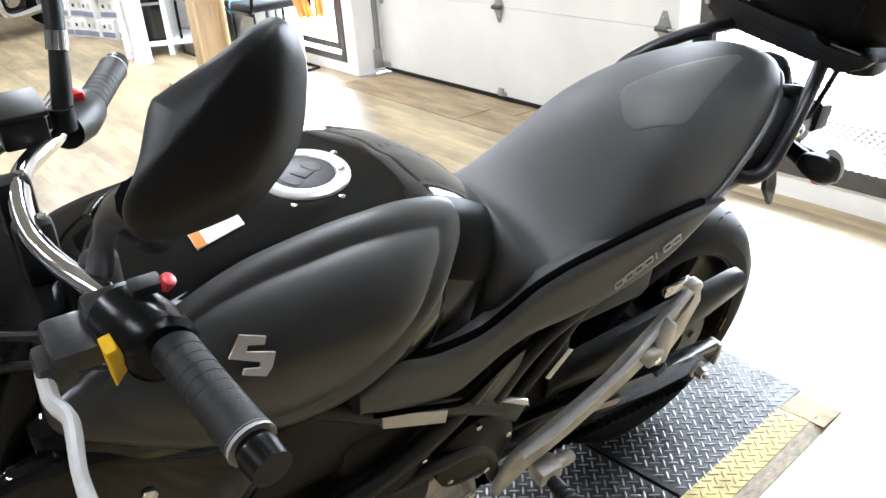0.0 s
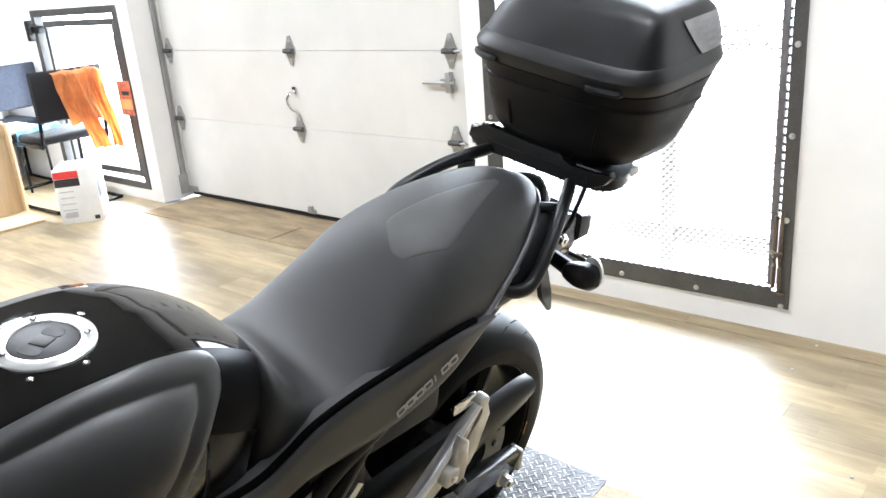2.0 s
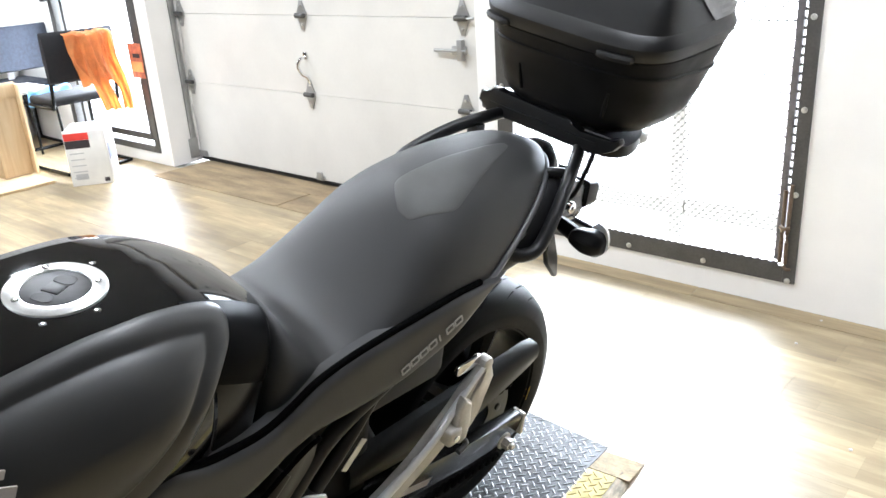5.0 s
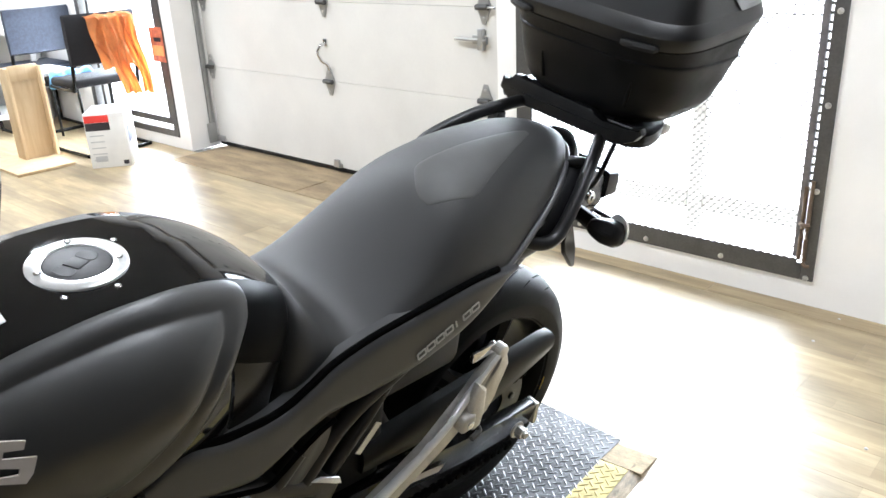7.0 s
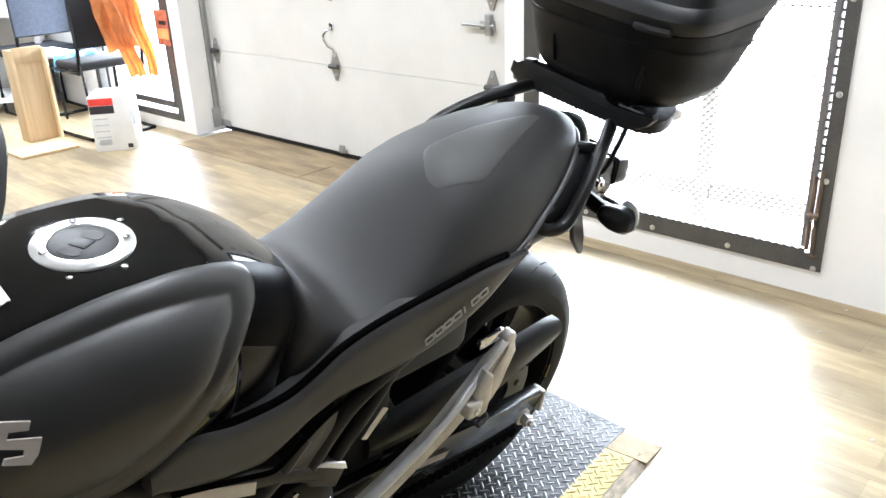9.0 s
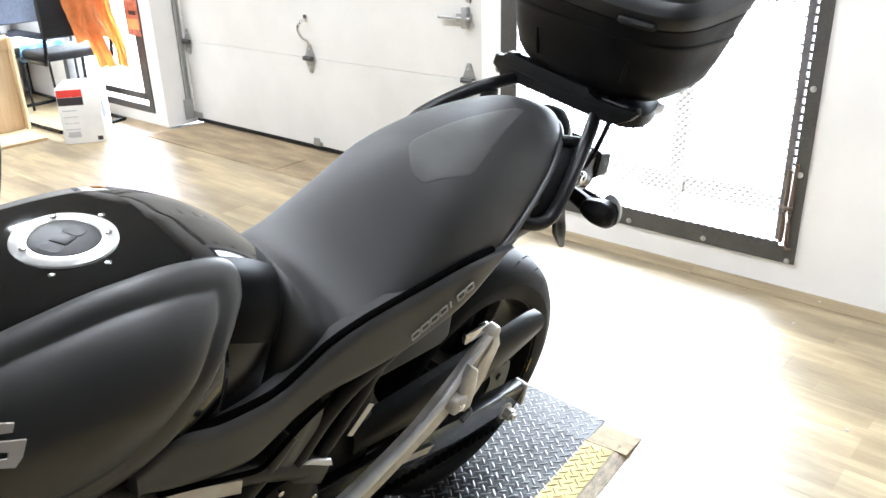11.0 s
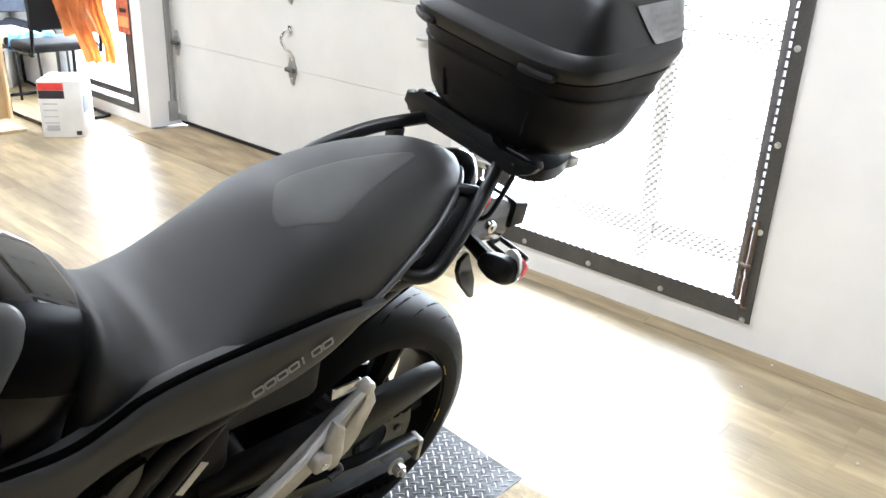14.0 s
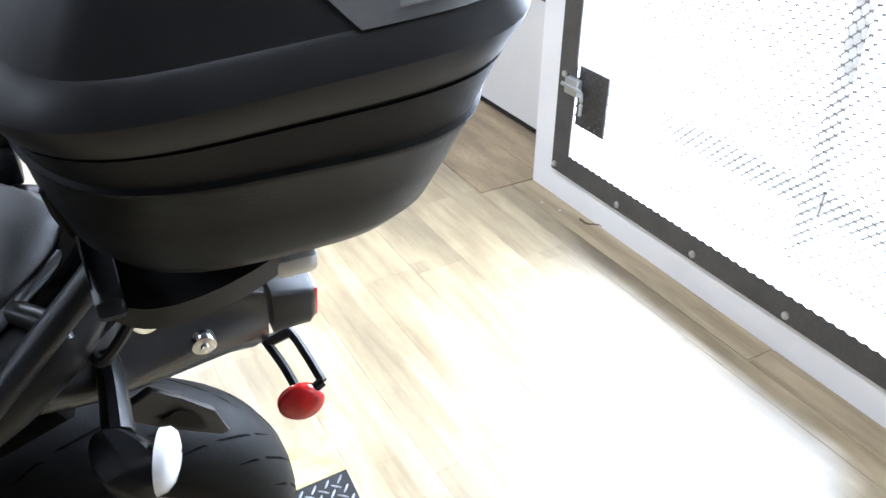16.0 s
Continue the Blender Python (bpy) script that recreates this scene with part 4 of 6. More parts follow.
# pale tube drawn where the cowl's edge shows a highlight
lip = [Vector((interp(COWL, y)[1] * 0.985, y, interp(COWL, y)[2] + 0.42 * (interp(COWL, y)[0] - interp(COWL, y)[2]))) for y in (-0.10, -0.06, -0.02, 0.02, 0.06, 0.09, 0.115)]
part("cowl_highlight", tube(lip, [0.003, 0.0045, 0.0045, 0.003], 40, 8), EDGE_SHINE, cowl, "pale tube in place of a highlight on the tail cowl")
# smoother pad, left side only to suit the view; sheen lifts its colour
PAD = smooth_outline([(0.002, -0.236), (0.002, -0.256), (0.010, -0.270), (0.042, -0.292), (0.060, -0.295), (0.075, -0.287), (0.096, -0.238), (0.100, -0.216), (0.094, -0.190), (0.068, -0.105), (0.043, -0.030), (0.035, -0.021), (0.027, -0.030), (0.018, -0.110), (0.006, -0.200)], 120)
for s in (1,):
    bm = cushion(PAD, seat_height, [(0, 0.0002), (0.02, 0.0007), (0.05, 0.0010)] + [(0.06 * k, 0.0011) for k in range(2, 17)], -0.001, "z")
    part("seat_pad", bm, PAD_SHEEN, seat, "smoother, paler vinyl grip pad with its sheen in the colour", angle=70)

# -- side covers under the seat --
def flank(y, z):
    x = 0.166 - 0.25 * (z - 0.735) ** 2
    if y > -0.25:
        x -= 0.22 * (y + 0.25) ** 1.4
    if y < -0.6:
        x += 0.08 * (-0.6 - y)
    return x


FLANK_TOP = ((-0.835, 0.755), (-0.80, 0.768), (-0.767, 0.766), (-0.72, 0.749), (-0.68, 0.742), (-0.645, 0.739), (-0.615, 0.742), (-0.58, 0.756), (-0.54, 0.775), (-0.48, 0.788), (-0.41, 0.795), (-0.33, 0.801), (-0.26, 0.806), (-0.20, 0.803), (-0.15, 0.797))
FLANK_LOW = ((-0.835, 0.715), (-0.80, 0.695), (-0.75, 0.672), (-0.70, 0.654), (-0.672, 0.648), (-0.640, 0.658), (-0.60, 0.676), (-0.55, 0.690), (-0.48, 0.689), (-0.42, 0.691), (-0.36, 0.698), (-0.28, 0.722), (-0.215, 0.762), (-0.175, 0.790), (-0.15, 0.795))


def flank_lift(t):
    """Height of the cover's skin: rounded rims, a soft swell and a rolled lower lip; t runs from its top to its foot."""
    return 0.008 * (1 - abs(2 * t - 1) ** 9) - 0.004 * max(0.0, (t - 0.72) / 0.28) ** 2


for s in (1, -1):
    rings = []
    for i in range(90):
        y = -0.835 + i * 0.685 / 89
        zt, zb = interp(FLANK_TOP, y)[0], interp(FLANK_LOW, y)[0]
        ring = [Vector((flank(y, zt) - 0.03, y, zt))]
        for k in range(15):
            t = (1 - math.cos(math.pi * k / 14)) / 2
            z = zt + (zb - zt) * t
            ring.append(Vector((flank(y, z) + flank_lift(t), y, z)))
        ring.append(Vector((flank(y, zb) - 0.03, y, zb)))
        rings.append(ring)
    bm = add_rings(bmesh.new(), rings)
    if s < 0:
        mirrored(bm)
        bmesh.ops.translate(bm, vec=(0.006, 0, -0.036), verts=bm.verts[:])
    part("side_cover", bm, SIDE, bike, "matt grey side cover with pale lettering bars", angle=60)

# black tube in place of the shade between seat and side cover
part("seat_gap_shade", tube([(flank(y, z) - 0.005, y, z + 0.003) for y, z in FLANK_TOP[1:-1]], 0.0058, 60, 8), GROOVE, bike, "black tube standing in for the shaded gap under the seat")


def flank_bar(y0, z0, y1, z1, w):
    bm = bmesh.new()
    d = Vector((y1 - y0, z1 - z0)).normalized()
    n = Vector((-d.y, d.x)) * w / 2
    pts = [(y0 + n.x, z0 + n.y), (y0 - n.x, z0 - n.y), (y1 - n.x, z1 - n.y), (y1 + n.x, z1 + n.y)]
    a = [bm.verts.new((flank(*p) + 0.0105, *p)) for p in pts]
    b = [bm.verts.new((flank(*p) + 0.0118, *p)) for p in pts]
    bm.faces.new(b)
    for i in range(4):
        bm.faces.new((a[i], a[(i + 1) % 4], b[(i + 1) % 4], b[i]))
    return bm


for k in range(7):
    a = Vector((-0.389, 0.726)) + Vector((0.132, 0.047)) * (k / 7)
    d = Vector((0.132, 0.047)) * ((0.40 if k == 4 else 0.80) / 7)
    n = Vector((-0.047, 0.132)).normalized() * 0.0058
    if k == 4:
        part("letter_bar", flank_bar(*(a + d * 0.5 - n * 1.2), *(a + d * 0.5 + n * 1.2), 0.0030), LETTER, bike)
        continue
    for p, q in ((a + n, a + d + n), (a - n, a + d - n), (a - n, a + n), (a + d - n, a + d + n)):
        part("letter_bar", flank_bar(*p, *q, 0.0028), LETTER, bike)

# -- wheels --
TYRE_CROWN = ((0.0, 0.0), (0.3, 0.002), (0.62, 0.012), (0.86, 0.030), (0.98, 0.055))


def wheel(y, half, radius, rim_r, name, x=0.0):
    w = part(name, revolve([(-half * 0.93, rim_r), (-half, rim_r + 0.03), (-half * 0.98, radius - 0.055), (-half * 0.86, radius - 0.030), (-half * 0.62, radius - 0.012),
                            (-half * 0.3, radius - 0.002), (0, radius), (half * 0.3, radius - 0.002), (half * 0.62, radius - 0.012), (half * 0.86, radius - 0.030),
                            (half * 0.98, radius - 0.055), (half, rim_r + 0.03), (half * 0.93, rim_r), (half * 0.8, rim_r - 0.006), (-half * 0.8, rim_r - 0.006)], (0, y, AXLE), "x", 72), RUBBER, bike, "black road tyre")
    bm = revolve([(-half * 0.92, rim_r + 0.006), (-half * 0.86, rim_r - 0.006), (-half * 0.5, rim_r - 0.022), (half * 0.5, rim_r - 0.022), (half * 0.86, rim_r - 0.006),
                  (half * 0.92, rim_r + 0.006), (half * 0.92, rim_r + 0.008), (half * 0.6, rim_r - 0.004), (-half * 0.6, rim_r - 0.004), (-half * 0.92, rim_r + 0.008)], (0, y, AXLE), "x", 72)
    part("rim", bm, WHEEL_BLACK, w, "black cast rim")
    bm = revolve([(-0.055, 0.03), (-0.055, 0.05), (-0.03, 0.055), (0.03, 0.055), (0.055, 0.05), (0.055, 0.03)], (0, y, AXLE), "x", 32)
    part("hub", bm, WHEEL_BLACK, w)
    # added disc, keeps the bright floor from showing through the spokes
    part("spoke_blind", revolve([(-0.006, 0.05), (-0.010, 0.128), (-0.002, 0.128), (0.006, 0.05)], (0, y, AXLE), "x", 40), WHEEL_BLACK, w, "added black disc that hides bright floor behind the spokes")
    for k in range(5):
        a = 2 * math.pi * k / 5 + 1.10
        c, s = math.cos(a), math.sin(a)
        part("spoke", tube([(0.012, y + 0.045 * c, AXLE + 0.045 * s), (0.02, y + 0.12 * c, AXLE + 0.12 * s), (0.008, y + (rim_r - 0.015) * c, AXLE + (rim_r - 0.015) * s)],
                           [0.030, 0.024, 0.034], 8, 8, 1.0, (1, 0, 0)), WHEEL_BLACK, w)
    # flat black ribbons on the rubber, in place of shade in cut grooves
    bm = bmesh.new()
    for k in range(20):
        a0 = 2 * math.pi * k / 20
        for s in (-1, 1):
            left, right = [], []
            for u, gap in ((0.14, 0.0008), (0.26, 0.0030), (0.40, 0.0038), (0.55, 0.0036), (0.68, 0.0028), (0.80, 0.0008)):
                a = a0 + (u - 0.10) * 0.78 + (0.12 if s > 0 else 0)
                r = radius + 0.0006 - float(np.interp(u, *zip(*TYRE_CROWN)))
                for side, o in ((left, gap), (right, -gap)):
                    side.append(bm.verts.new((s * half * u, y + r * math.cos(a + o / r * 1.4), AXLE + r * math.sin(a + o / r * 1.4))))
            for p0, p1, q0, q1 in zip(left, left[1:], right, right[1:]):
                bm.faces.new((p0, p1, q1, q0))
    tagged(part("tread", bm, GROOVE, w, "flat black ribbons standing for shaded tread grooves"), "flat black ribbons standing for shaded tread grooves", "", "", "stuff")
    return w


WHEEL_X = -0.038
rear_wheel = wheel(0.0, 0.080, 0.312, 0.222, "rear_tyre")
front_wheel = wheel(-1.445, 0.060, 0.300, 0.220, "front_tyre")
rear_wheel.location.x = WHEEL_X
bm = revolve([(0.083, 0.045), (0.083, 0.108), (0.089, 0.112), (0.089, 0.045)], (0, 0, AXLE), "x", 48)
for k in range(6):
    a = 2 * math.pi * k / 6
    add_disc(bm, (0.088, 0.075 * math.cos(a), AXLE + 0.075 * math.sin(a)), (1, 0, 0), 0.009, 0.006, 12)
part("sprocket", bm, DARK_ALLOY, rear_wheel, "steel chain sprocket")
for a0 in (0.34, -0.30):
    rings = [[Vector((u, r * math.cos(a0 + 0.16 * i / 6), AXLE + r * math.sin(a0 + 0.16 * i / 6))) for u, r in ((0.0755, 0.2245), (0.066, 0.2155), (0.064, 0.2165), (0.0745, 0.2275))] for i in range(7)]
    part("rim_mark", add_rings(bmesh.new(), rings), YELLOW_PLASTIC, rear_wheel, "yellow mark on the rim")
part("brake_disc", revolve([(-0.085, 0.06), (-0.085, 0.12), (-0.080, 0.12), (-0.080, 0.06)], (0, 0, AXLE), "x", 48), GALV, rear_wheel, "rear brake disc")

# -- swing arm, chain and guard --
ARM_TOP = ((-0.54, 0.434), (-0.36, 0.416), (-0.22, 0.392), (-0.10, 0.370), (-0.02, 0.360), (0.07, 0.350))
arm = slab([(0.066, 0.292), (0.070, 0.335), (0.058, 0.354), (-0.02, 0.359), (-0.10, 0.369), (-0.22, 0.391), (-0.36, 0.415), (-0.52, 0.432), (-0.54, 0.39), (-0.50, 0.350),
            (-0.36, 0.330), (-0.22, 0.300), (-0.10, 0.279), (0.0, 0.272), (0.05, 0.279)], 0.100, 0.128, "x", 0.005)
for v in arm.verts:
    if v.co.x > 0.11:
        v.co.x -= 0.30 * max(0.0, interp(ARM_TOP, v.co.y)[0] - 0.030 - v.co.z)
swing = part("swing_arm", arm, ARM_PAINT, bike, "black box-section swing arm")
part("swing_arm", mirrored(slab([(0.068, 0.297), (0.070, 0.335), (0.058, 0.352), (-0.10, 0.37), (-0.52, 0.41), (-0.54, 0.36), (-0.36, 0.31), (0.0, 0.286)], 0.100, 0.128, "x", 0.005)), FRAME_BLACK, bike)
part("axle_nut", add_disc(disc((0.128, 0.006, 0.308), (1, 0, 0), 0.020, 0.004, 24), (0.131, 0.006, 0.308), (1, 0, 0), 0.014, 0.018, 6, 0.002), BOLT, swing, "bright axle nut")
part("axle_end", disc((0.148, 0.006, 0.308), (1, 0, 0), 0.008, 0.008, 12), BOLT, swing)
part("chain_adjuster", box(0.098, 0.130, 0.064, 0.076, 0.288, 0.346, 0.004), ALU, swing, "alloy end plate of the arm")
bm = bmesh.new()
bm.faces.new([bm.verts.new((0.1295 - 0.30 * max(0.0, interp(ARM_TOP, y)[0] - 0.030 - z), y, z)) for y, z in ((-0.343, 0.358), (-0.220, 0.320), (-0.215, 0.347), (-0.336, 0.382))])
bmesh.ops.solidify(bm, geom=bm.faces[:], thickness=0.001)
part("caution_label", bm, STICKER, swing, "white caution label")
guard = bmesh.new()
rings = []
for i in range(21):
    y = 0.094 - i * 0.026
    zt = 0.522 - 0.008 * min(1, i / 6) - 0.001 * max(0, i - 8)
    zb = 0.474 - 0.062 * min(1, i / 8) + 0.003 * max(0, i - 8)
    s = 0.72 if i == 0 else 0.97 if i == 1 else 1.0
    zm = (zt + zb) / 2
    rings.append([Vector((0.088, y, zm + (zt - zm) * s)), Vector((0.106, y, zm + (zt - zm) * s)), Vector((0.116, y, zm + (zt - zm) * s * 0.7)), Vector((0.119, y, zm)),
                  Vector((0.117, y, zm + (zb - zm) * s * 0.85)), Vector((0.112, y, zm + (zb - zm) * s)), Vector((0.088, y, zm + (zb - zm) * s))])
add_rings(guard, rings)
part("chain_guard", guard, MATT, bike, "black plastic chain guard", angle=50)
bm = bmesh.new()
for k in range(60):
    y = 0.05 - k * 0.0115
    for z in (AXLE + 0.105 - k * 0.0004, AXLE - 0.105 + k * 0.0011):
        add_box(bm, 0.080 if k % 2 else 0.083, 0.096 if k % 2 else 0.093, y - 0.0075, y + 0.0075, z - 0.007, z + 0.007, 0.002, 1)
tagged(part("chain", bm, GROOVE, bike), "drive chain", "", "", "stuff")

# -- pillion footrest hanger --
BEAM = [(-0.150, 0.622), (-0.168, 0.620), (-0.205, 0.594), (-0.240, 0.560), (-0.272, 0.529), (-0.324, 0.495), (-0.383, 0.466), (-0.450, 0.438), (-0.515, 0.421), (-0.540, 0.400), (-0.562, 0.345), (-0.553, 0.325),
        (-0.520, 0.345), (-0.495, 0.371), (-0.440, 0.378), (-0.400, 0.405), (-0.355, 0.421), (-0.320, 0.438), (-0.279, 0.458), (-0.245, 0.474), (-0.222, 0.505), (-0.200, 0.545), (-0.180, 0.580), (-0.160, 0.605)]
part("footrest_hanger", slab(BEAM, 0.152, 0.167, "x", 0.005), ALU, bike, "cast aluminium footrest hanger", angle=60)
part("hanger_rib", tube([(0.165, -0.160, 0.618), (0.166, -0.203, 0.586), (0.167, -0.244, 0.549), (0.168, -0.276, 0.518), (0.168, -0.328, 0.485), (0.168, -0.388, 0.456), (0.168, -0.450, 0.430), (0.166, -0.515, 0.411)], [0.005, 0.007, 0.008, 0.008, 0.008, 0.009, 0.010, 0.009], 48, 12), POLISHED, bike, "bright rolled edge of the hanger")
LOOP = [(-0.164, 0.630), (-0.144, 0.620), (-0.131, 0.583), (-0.144, 0.548), (-0.162, 0.522), (-0.172, 0.490), (-0.200, 0.468), (-0.228, 0.474), (-0.212, 0.500), (-0.203, 0.535), (-0.188, 0.562), (-0.166, 0.585), (-0.153, 0.598), (-0.162, 0.612)]
part("hanger_eye", disc((0.150, -0.154, 0.618), (1, 0, 0), 0.0145, 0.020, 20, 0.005), ALU, bike, "rounded head of the hanger")
part("hanger_loop", slab(LOOP, 0.153, 0.169, "x", 0.005), ALU, bike, "aluminium hanger loop", angle=60)
bm = slab([(-0.228, 0.590), (-0.206, 0.572), (-0.202, 0.520), (-0.208, 0.488), (-0.226, 0.482), (-0.240, 0.520), (-0.238, 0.560)], 0.168, 0.186, "x", 0.006)
add_box(bm, 0.164, 0.190, -0.262, -0.228, 0.496, 0.530, 0.006)
part("pillion_footrest", bm, ALU, bike, "folded pillion footrest", angle=60)
part("footrest_bolt", disc((0.189, -0.245, 0.512), (1, 0, 0), 0.007, 0.004, 12), CHROME, bike)
part("footrest_spring", tube([(0.160, -0.200, 0.470), (0.172, -0.190, 0.455), (0.176, -0.215, 0.450)], 0.006, 10, 8), DARK_ALLOY, bike)
part("hanger_clip", box(0.148, 0.158, -0.225, -0.165, 0.618, 0.640, 0.003, 2), CHROME, bike, "bright clip behind the hanger")

# -- frame, engine, stand --
for s in (1, -1):
    for pts, r in (([(0.07, -1.12, 0.86), (0.12, -0.98, 0.78), (0.150, -0.80, 0.668), (0.150, -0.66, 0.602), (0.145, -0.56, 0.54)], 0.018),
                   ([(0.13, -0.99, 0.43), (0.150, -0.81, 0.504), (0.152, -0.728, 0.533), (0.150, -0.65, 0.578), (0.147, -0.59, 0.632)], 0.0165),
                   ([(0.148, -0.58, 0.56), (0.146, -0.50, 0.64), (0.138, -0.36, 0.69), (0.11, -0.10, 0.76), (0.07, 0.08, 0.82)], 0.014),
                   ([(0.145, -0.54, 0.53), (0.142, -0.46, 0.61), (0.135, -0.40, 0.67)], 0.012),
                   ([(0.140, -0.82, 0.470), (0.152, -0.735, 0.479), (0.152, -0.64, 0.479), (0.150, -0.60, 0.466), (0.146, -0.566, 0.424), (0.140, -0.545, 0.350)], 0.0115)):
        bm = tube(pts, r, 26, 10)
        if s < 0:
            mirrored(bm)
        part("frame_tube", bm, FRAME_SATIN, bike, "black trellis frame tube")
bm = bmesh.new()
add_box(bm, -0.13, 0.13, -0.84, -0.50, 0.33, 0.60, 0.035, 3)
add_box(bm, -0.11, 0.11, -1.00, -0.78, 0.36, 0.56, 0.03, 3)
add_box(bm, -0.10, 0.10, -0.80, -0.62, 0.54, 0.70, 0.03, 3)
part("crankcase", bm, ENGINE, bike, "dark grey twin engine")
for k in range(6):
    part("cooling_fin", box(-0.118, 0.118, -1.03 + k * 0.022, -1.022 + k * 0.022, 0.37, 0.57, 0.003, 1), ENGINE, bike)
part("sprocket_cover", cushion(smooth_outline([(-0.66, 0.40), (-0.58, 0.38), (-0.52, 0.42), (-0.53, 0.50), (-0.60, 0.53), (-0.67, 0.49)], 40), lambda y, z: 0.132,
                               [(0, 0), (0.06, 0.012), (0.3, 0.020), (0.6, 0.022), (0.9, 0.022)], -0.03), ENGINE, bike, "dark cast engine cover")
part("clutch_cover", cushion(smooth_outline([(-0.84, 0.38), (-0.72, 0.36), (-0.68, 0.43), (-0.72, 0.52), (-0.82, 0.52), (-0.87, 0.45)], 40), lambda y, z: 0.132,
                             [(0, 0), (0.06, 0.014), (0.3, 0.026), (0.6, 0.028), (0.9, 0.028)], -0.03), ENGINE, bike, "dark cast generator cover")
for y, z in ((-0.645, 0.415), (-0.57, 0.395), (-0.535, 0.46), (-0.60, 0.515), (-0.83, 0.40), (-0.70, 0.40), (-0.70, 0.50), (-0.84, 0.49)):
    part("cover_bolt", disc((0.142, y, z), (1, 0, 0), 0.006, 0.010, 10), CHROME, bike)
part("frame_boss", slab([(-0.573, 0.566), (-0.552, 0.562), (-0.518, 0.541), (-0.513, 0.524), (-0.530, 0.492), (-0.578, 0.524), (-0.602, 0.561)], 0.135, 0.160, "x", 0.006), DARK_ALLOY, bike, "dark alloy frame boss", angle=60)
part("boss_cap", slab([(-0.573, 0.568), (-0.552, 0.564), (-0.517, 0.543), (-0.512, 0.525), (-0.523, 0.536), (-0.552, 0.555)], 0.158, 0.164, "x", 0.002), POLISHED, bike, "polished edge of the frame boss")
part("frame_cover", slab(smooth_outline([(-0.538, 0.672), (-0.562, 0.658), (-0.603, 0.620), (-0.650, 0.612), (-0.648, 0.586), (-0.601, 0.573), (-0.569, 0.600), (-0.544, 0.633)], 48), 0.138, 0.160, "x", 0.005), SIDE, bike, "matt grey frame cover", angle=60)
part("engine_side", cushion(smooth_outline([(-0.70, 0.40), (-0.668, 0.432), (-0.62, 0.420), (-0.585, 0.38), (-0.575, 0.31), (-0.64, 0.29), (-0.71, 0.33)], 40), lambda y, z: 0.128, [(0, 0), (0.08, 0.010), (0.3, 0.016), (0.5, 0.012), (0.7, 0.018), (0.9, 0.018)], -0.03), ALU, bike, "pale cast sprocket casing")
part("footrest_joint", add_box(box(0.150, 0.190, -0.475, -0.425, 0.318, 0.352, 0.007), 0.160, 0.184, -0.430, -0.390, 0.330, 0.350, 0.005), ALU, bike, "alloy footrest joint")
part("rider_footrest", tube([(0.180, -0.452, 0.330), (0.21, -0.445, 0.318), (0.285, -0.430, 0.300)], [0.013, 0.014, 0.012], 8, 12), BLACK_PLASTIC, bike, "rubber-topped footrest")
for k in range(6):
    part("footrest_rib", revolve([(-0.003, 0.010), (-0.003, 0.0165), (0.003, 0.0165), (0.003, 0.010)], (0.214 + 0.011 * k, -0.4443 + 0.0022 * k, 0.3165 - 0.0026 * k), "x", 14), BLACK_PLASTIC, bike)
part("gear_lever", tube([(0.155, -0.60, 0.36), (0.165, -0.68, 0.35), (0.18, -0.76, 0.36), (0.22, -0.765, 0.36)], 0.007, 16, 8), CHROME, bike, "bright gear lever")
part("side_stand", tube([(0.12, -0.60, 0.26), (0.19, -0.58, 0.15), (0.263, -0.55, 0.036)], [0.014, 0.012, 0.012], 10, 10), FRAME_BLACK, bike, "black side stand")
part("stand_foot", box(0.235, 0.295, -0.585, -0.515, 0.026, 0.034, 0.002, 1, Matrix.Rotation(0, 4, "Y")), FRAME_BLACK, bike)
part("data_plate", slab([(-0.790, 0.674), (-0.682, 0.621), (-0.684, 0.597), (-0.788, 0.647)], 0.150, 0.1715, "x", 0.0006), SILVER_PLASTIC, bike, "scuffed pale data plate")
part("shock", tube([(0.03, -0.42, 0.62), (0.03, -0.36, 0.52), (0.03, -0.31, 0.42)], 0.024, 10, 14), BLACK_PLASTIC, bike, "black shock absorber")
part("inner_mudguard", tube([(0.0, -0.42, 0.45), (0.0, -0.30, 0.60), (0.0, -0.12, 0.70), (0.0, 0.06, 0.745)], [0.05, 0.07, 0.085, 0.06], 20, 14, 1.0), GROOVE, bike, "black inner mudguard")
# black blocks added to darken the openings between the frame tubes
part("frame_filler", box(-0.125, 0.125, -0.98, -0.58, 0.52, 0.73, 0.03, 3), BLACK_PLASTIC, bike, "black filler block that darkens the gaps behind the frame")
part("pivot_filler", box(-0.10, 0.105, -0.60, -0.36, 0.30, 0.62, 0.03, 3), BLACK_PLASTIC, bike, "black filler block that darkens the gaps by the pivot")
part("battery_box", box(-0.12, 0.125, -0.62, -0.22, 0.60, 0.74, 0.02, 2), BLACK_PLASTIC, bike, "black box under the seat")
# black tube in place of the shade below the side cover
part("cover_gap_shade", tube([(0.170, y, z) for y, z in ((-0.80, 0.678), (-0.746, 0.657), (-0.69, 0.634), (-0.655, 0.622), (-0.632, 0.632), (-0.602, 0.652), (-0.566, 0.672), (-0.54, 0.681))], 0.004, 40, 8), GROOVE, bike, "black tube standing in for the shaded gap under the cover")
part("frame_bracket", flank_bar(-0.492, 0.583, -0.456, 0.630, 0.014), SILVER_PLASTIC, bike, "bright cable bracket")
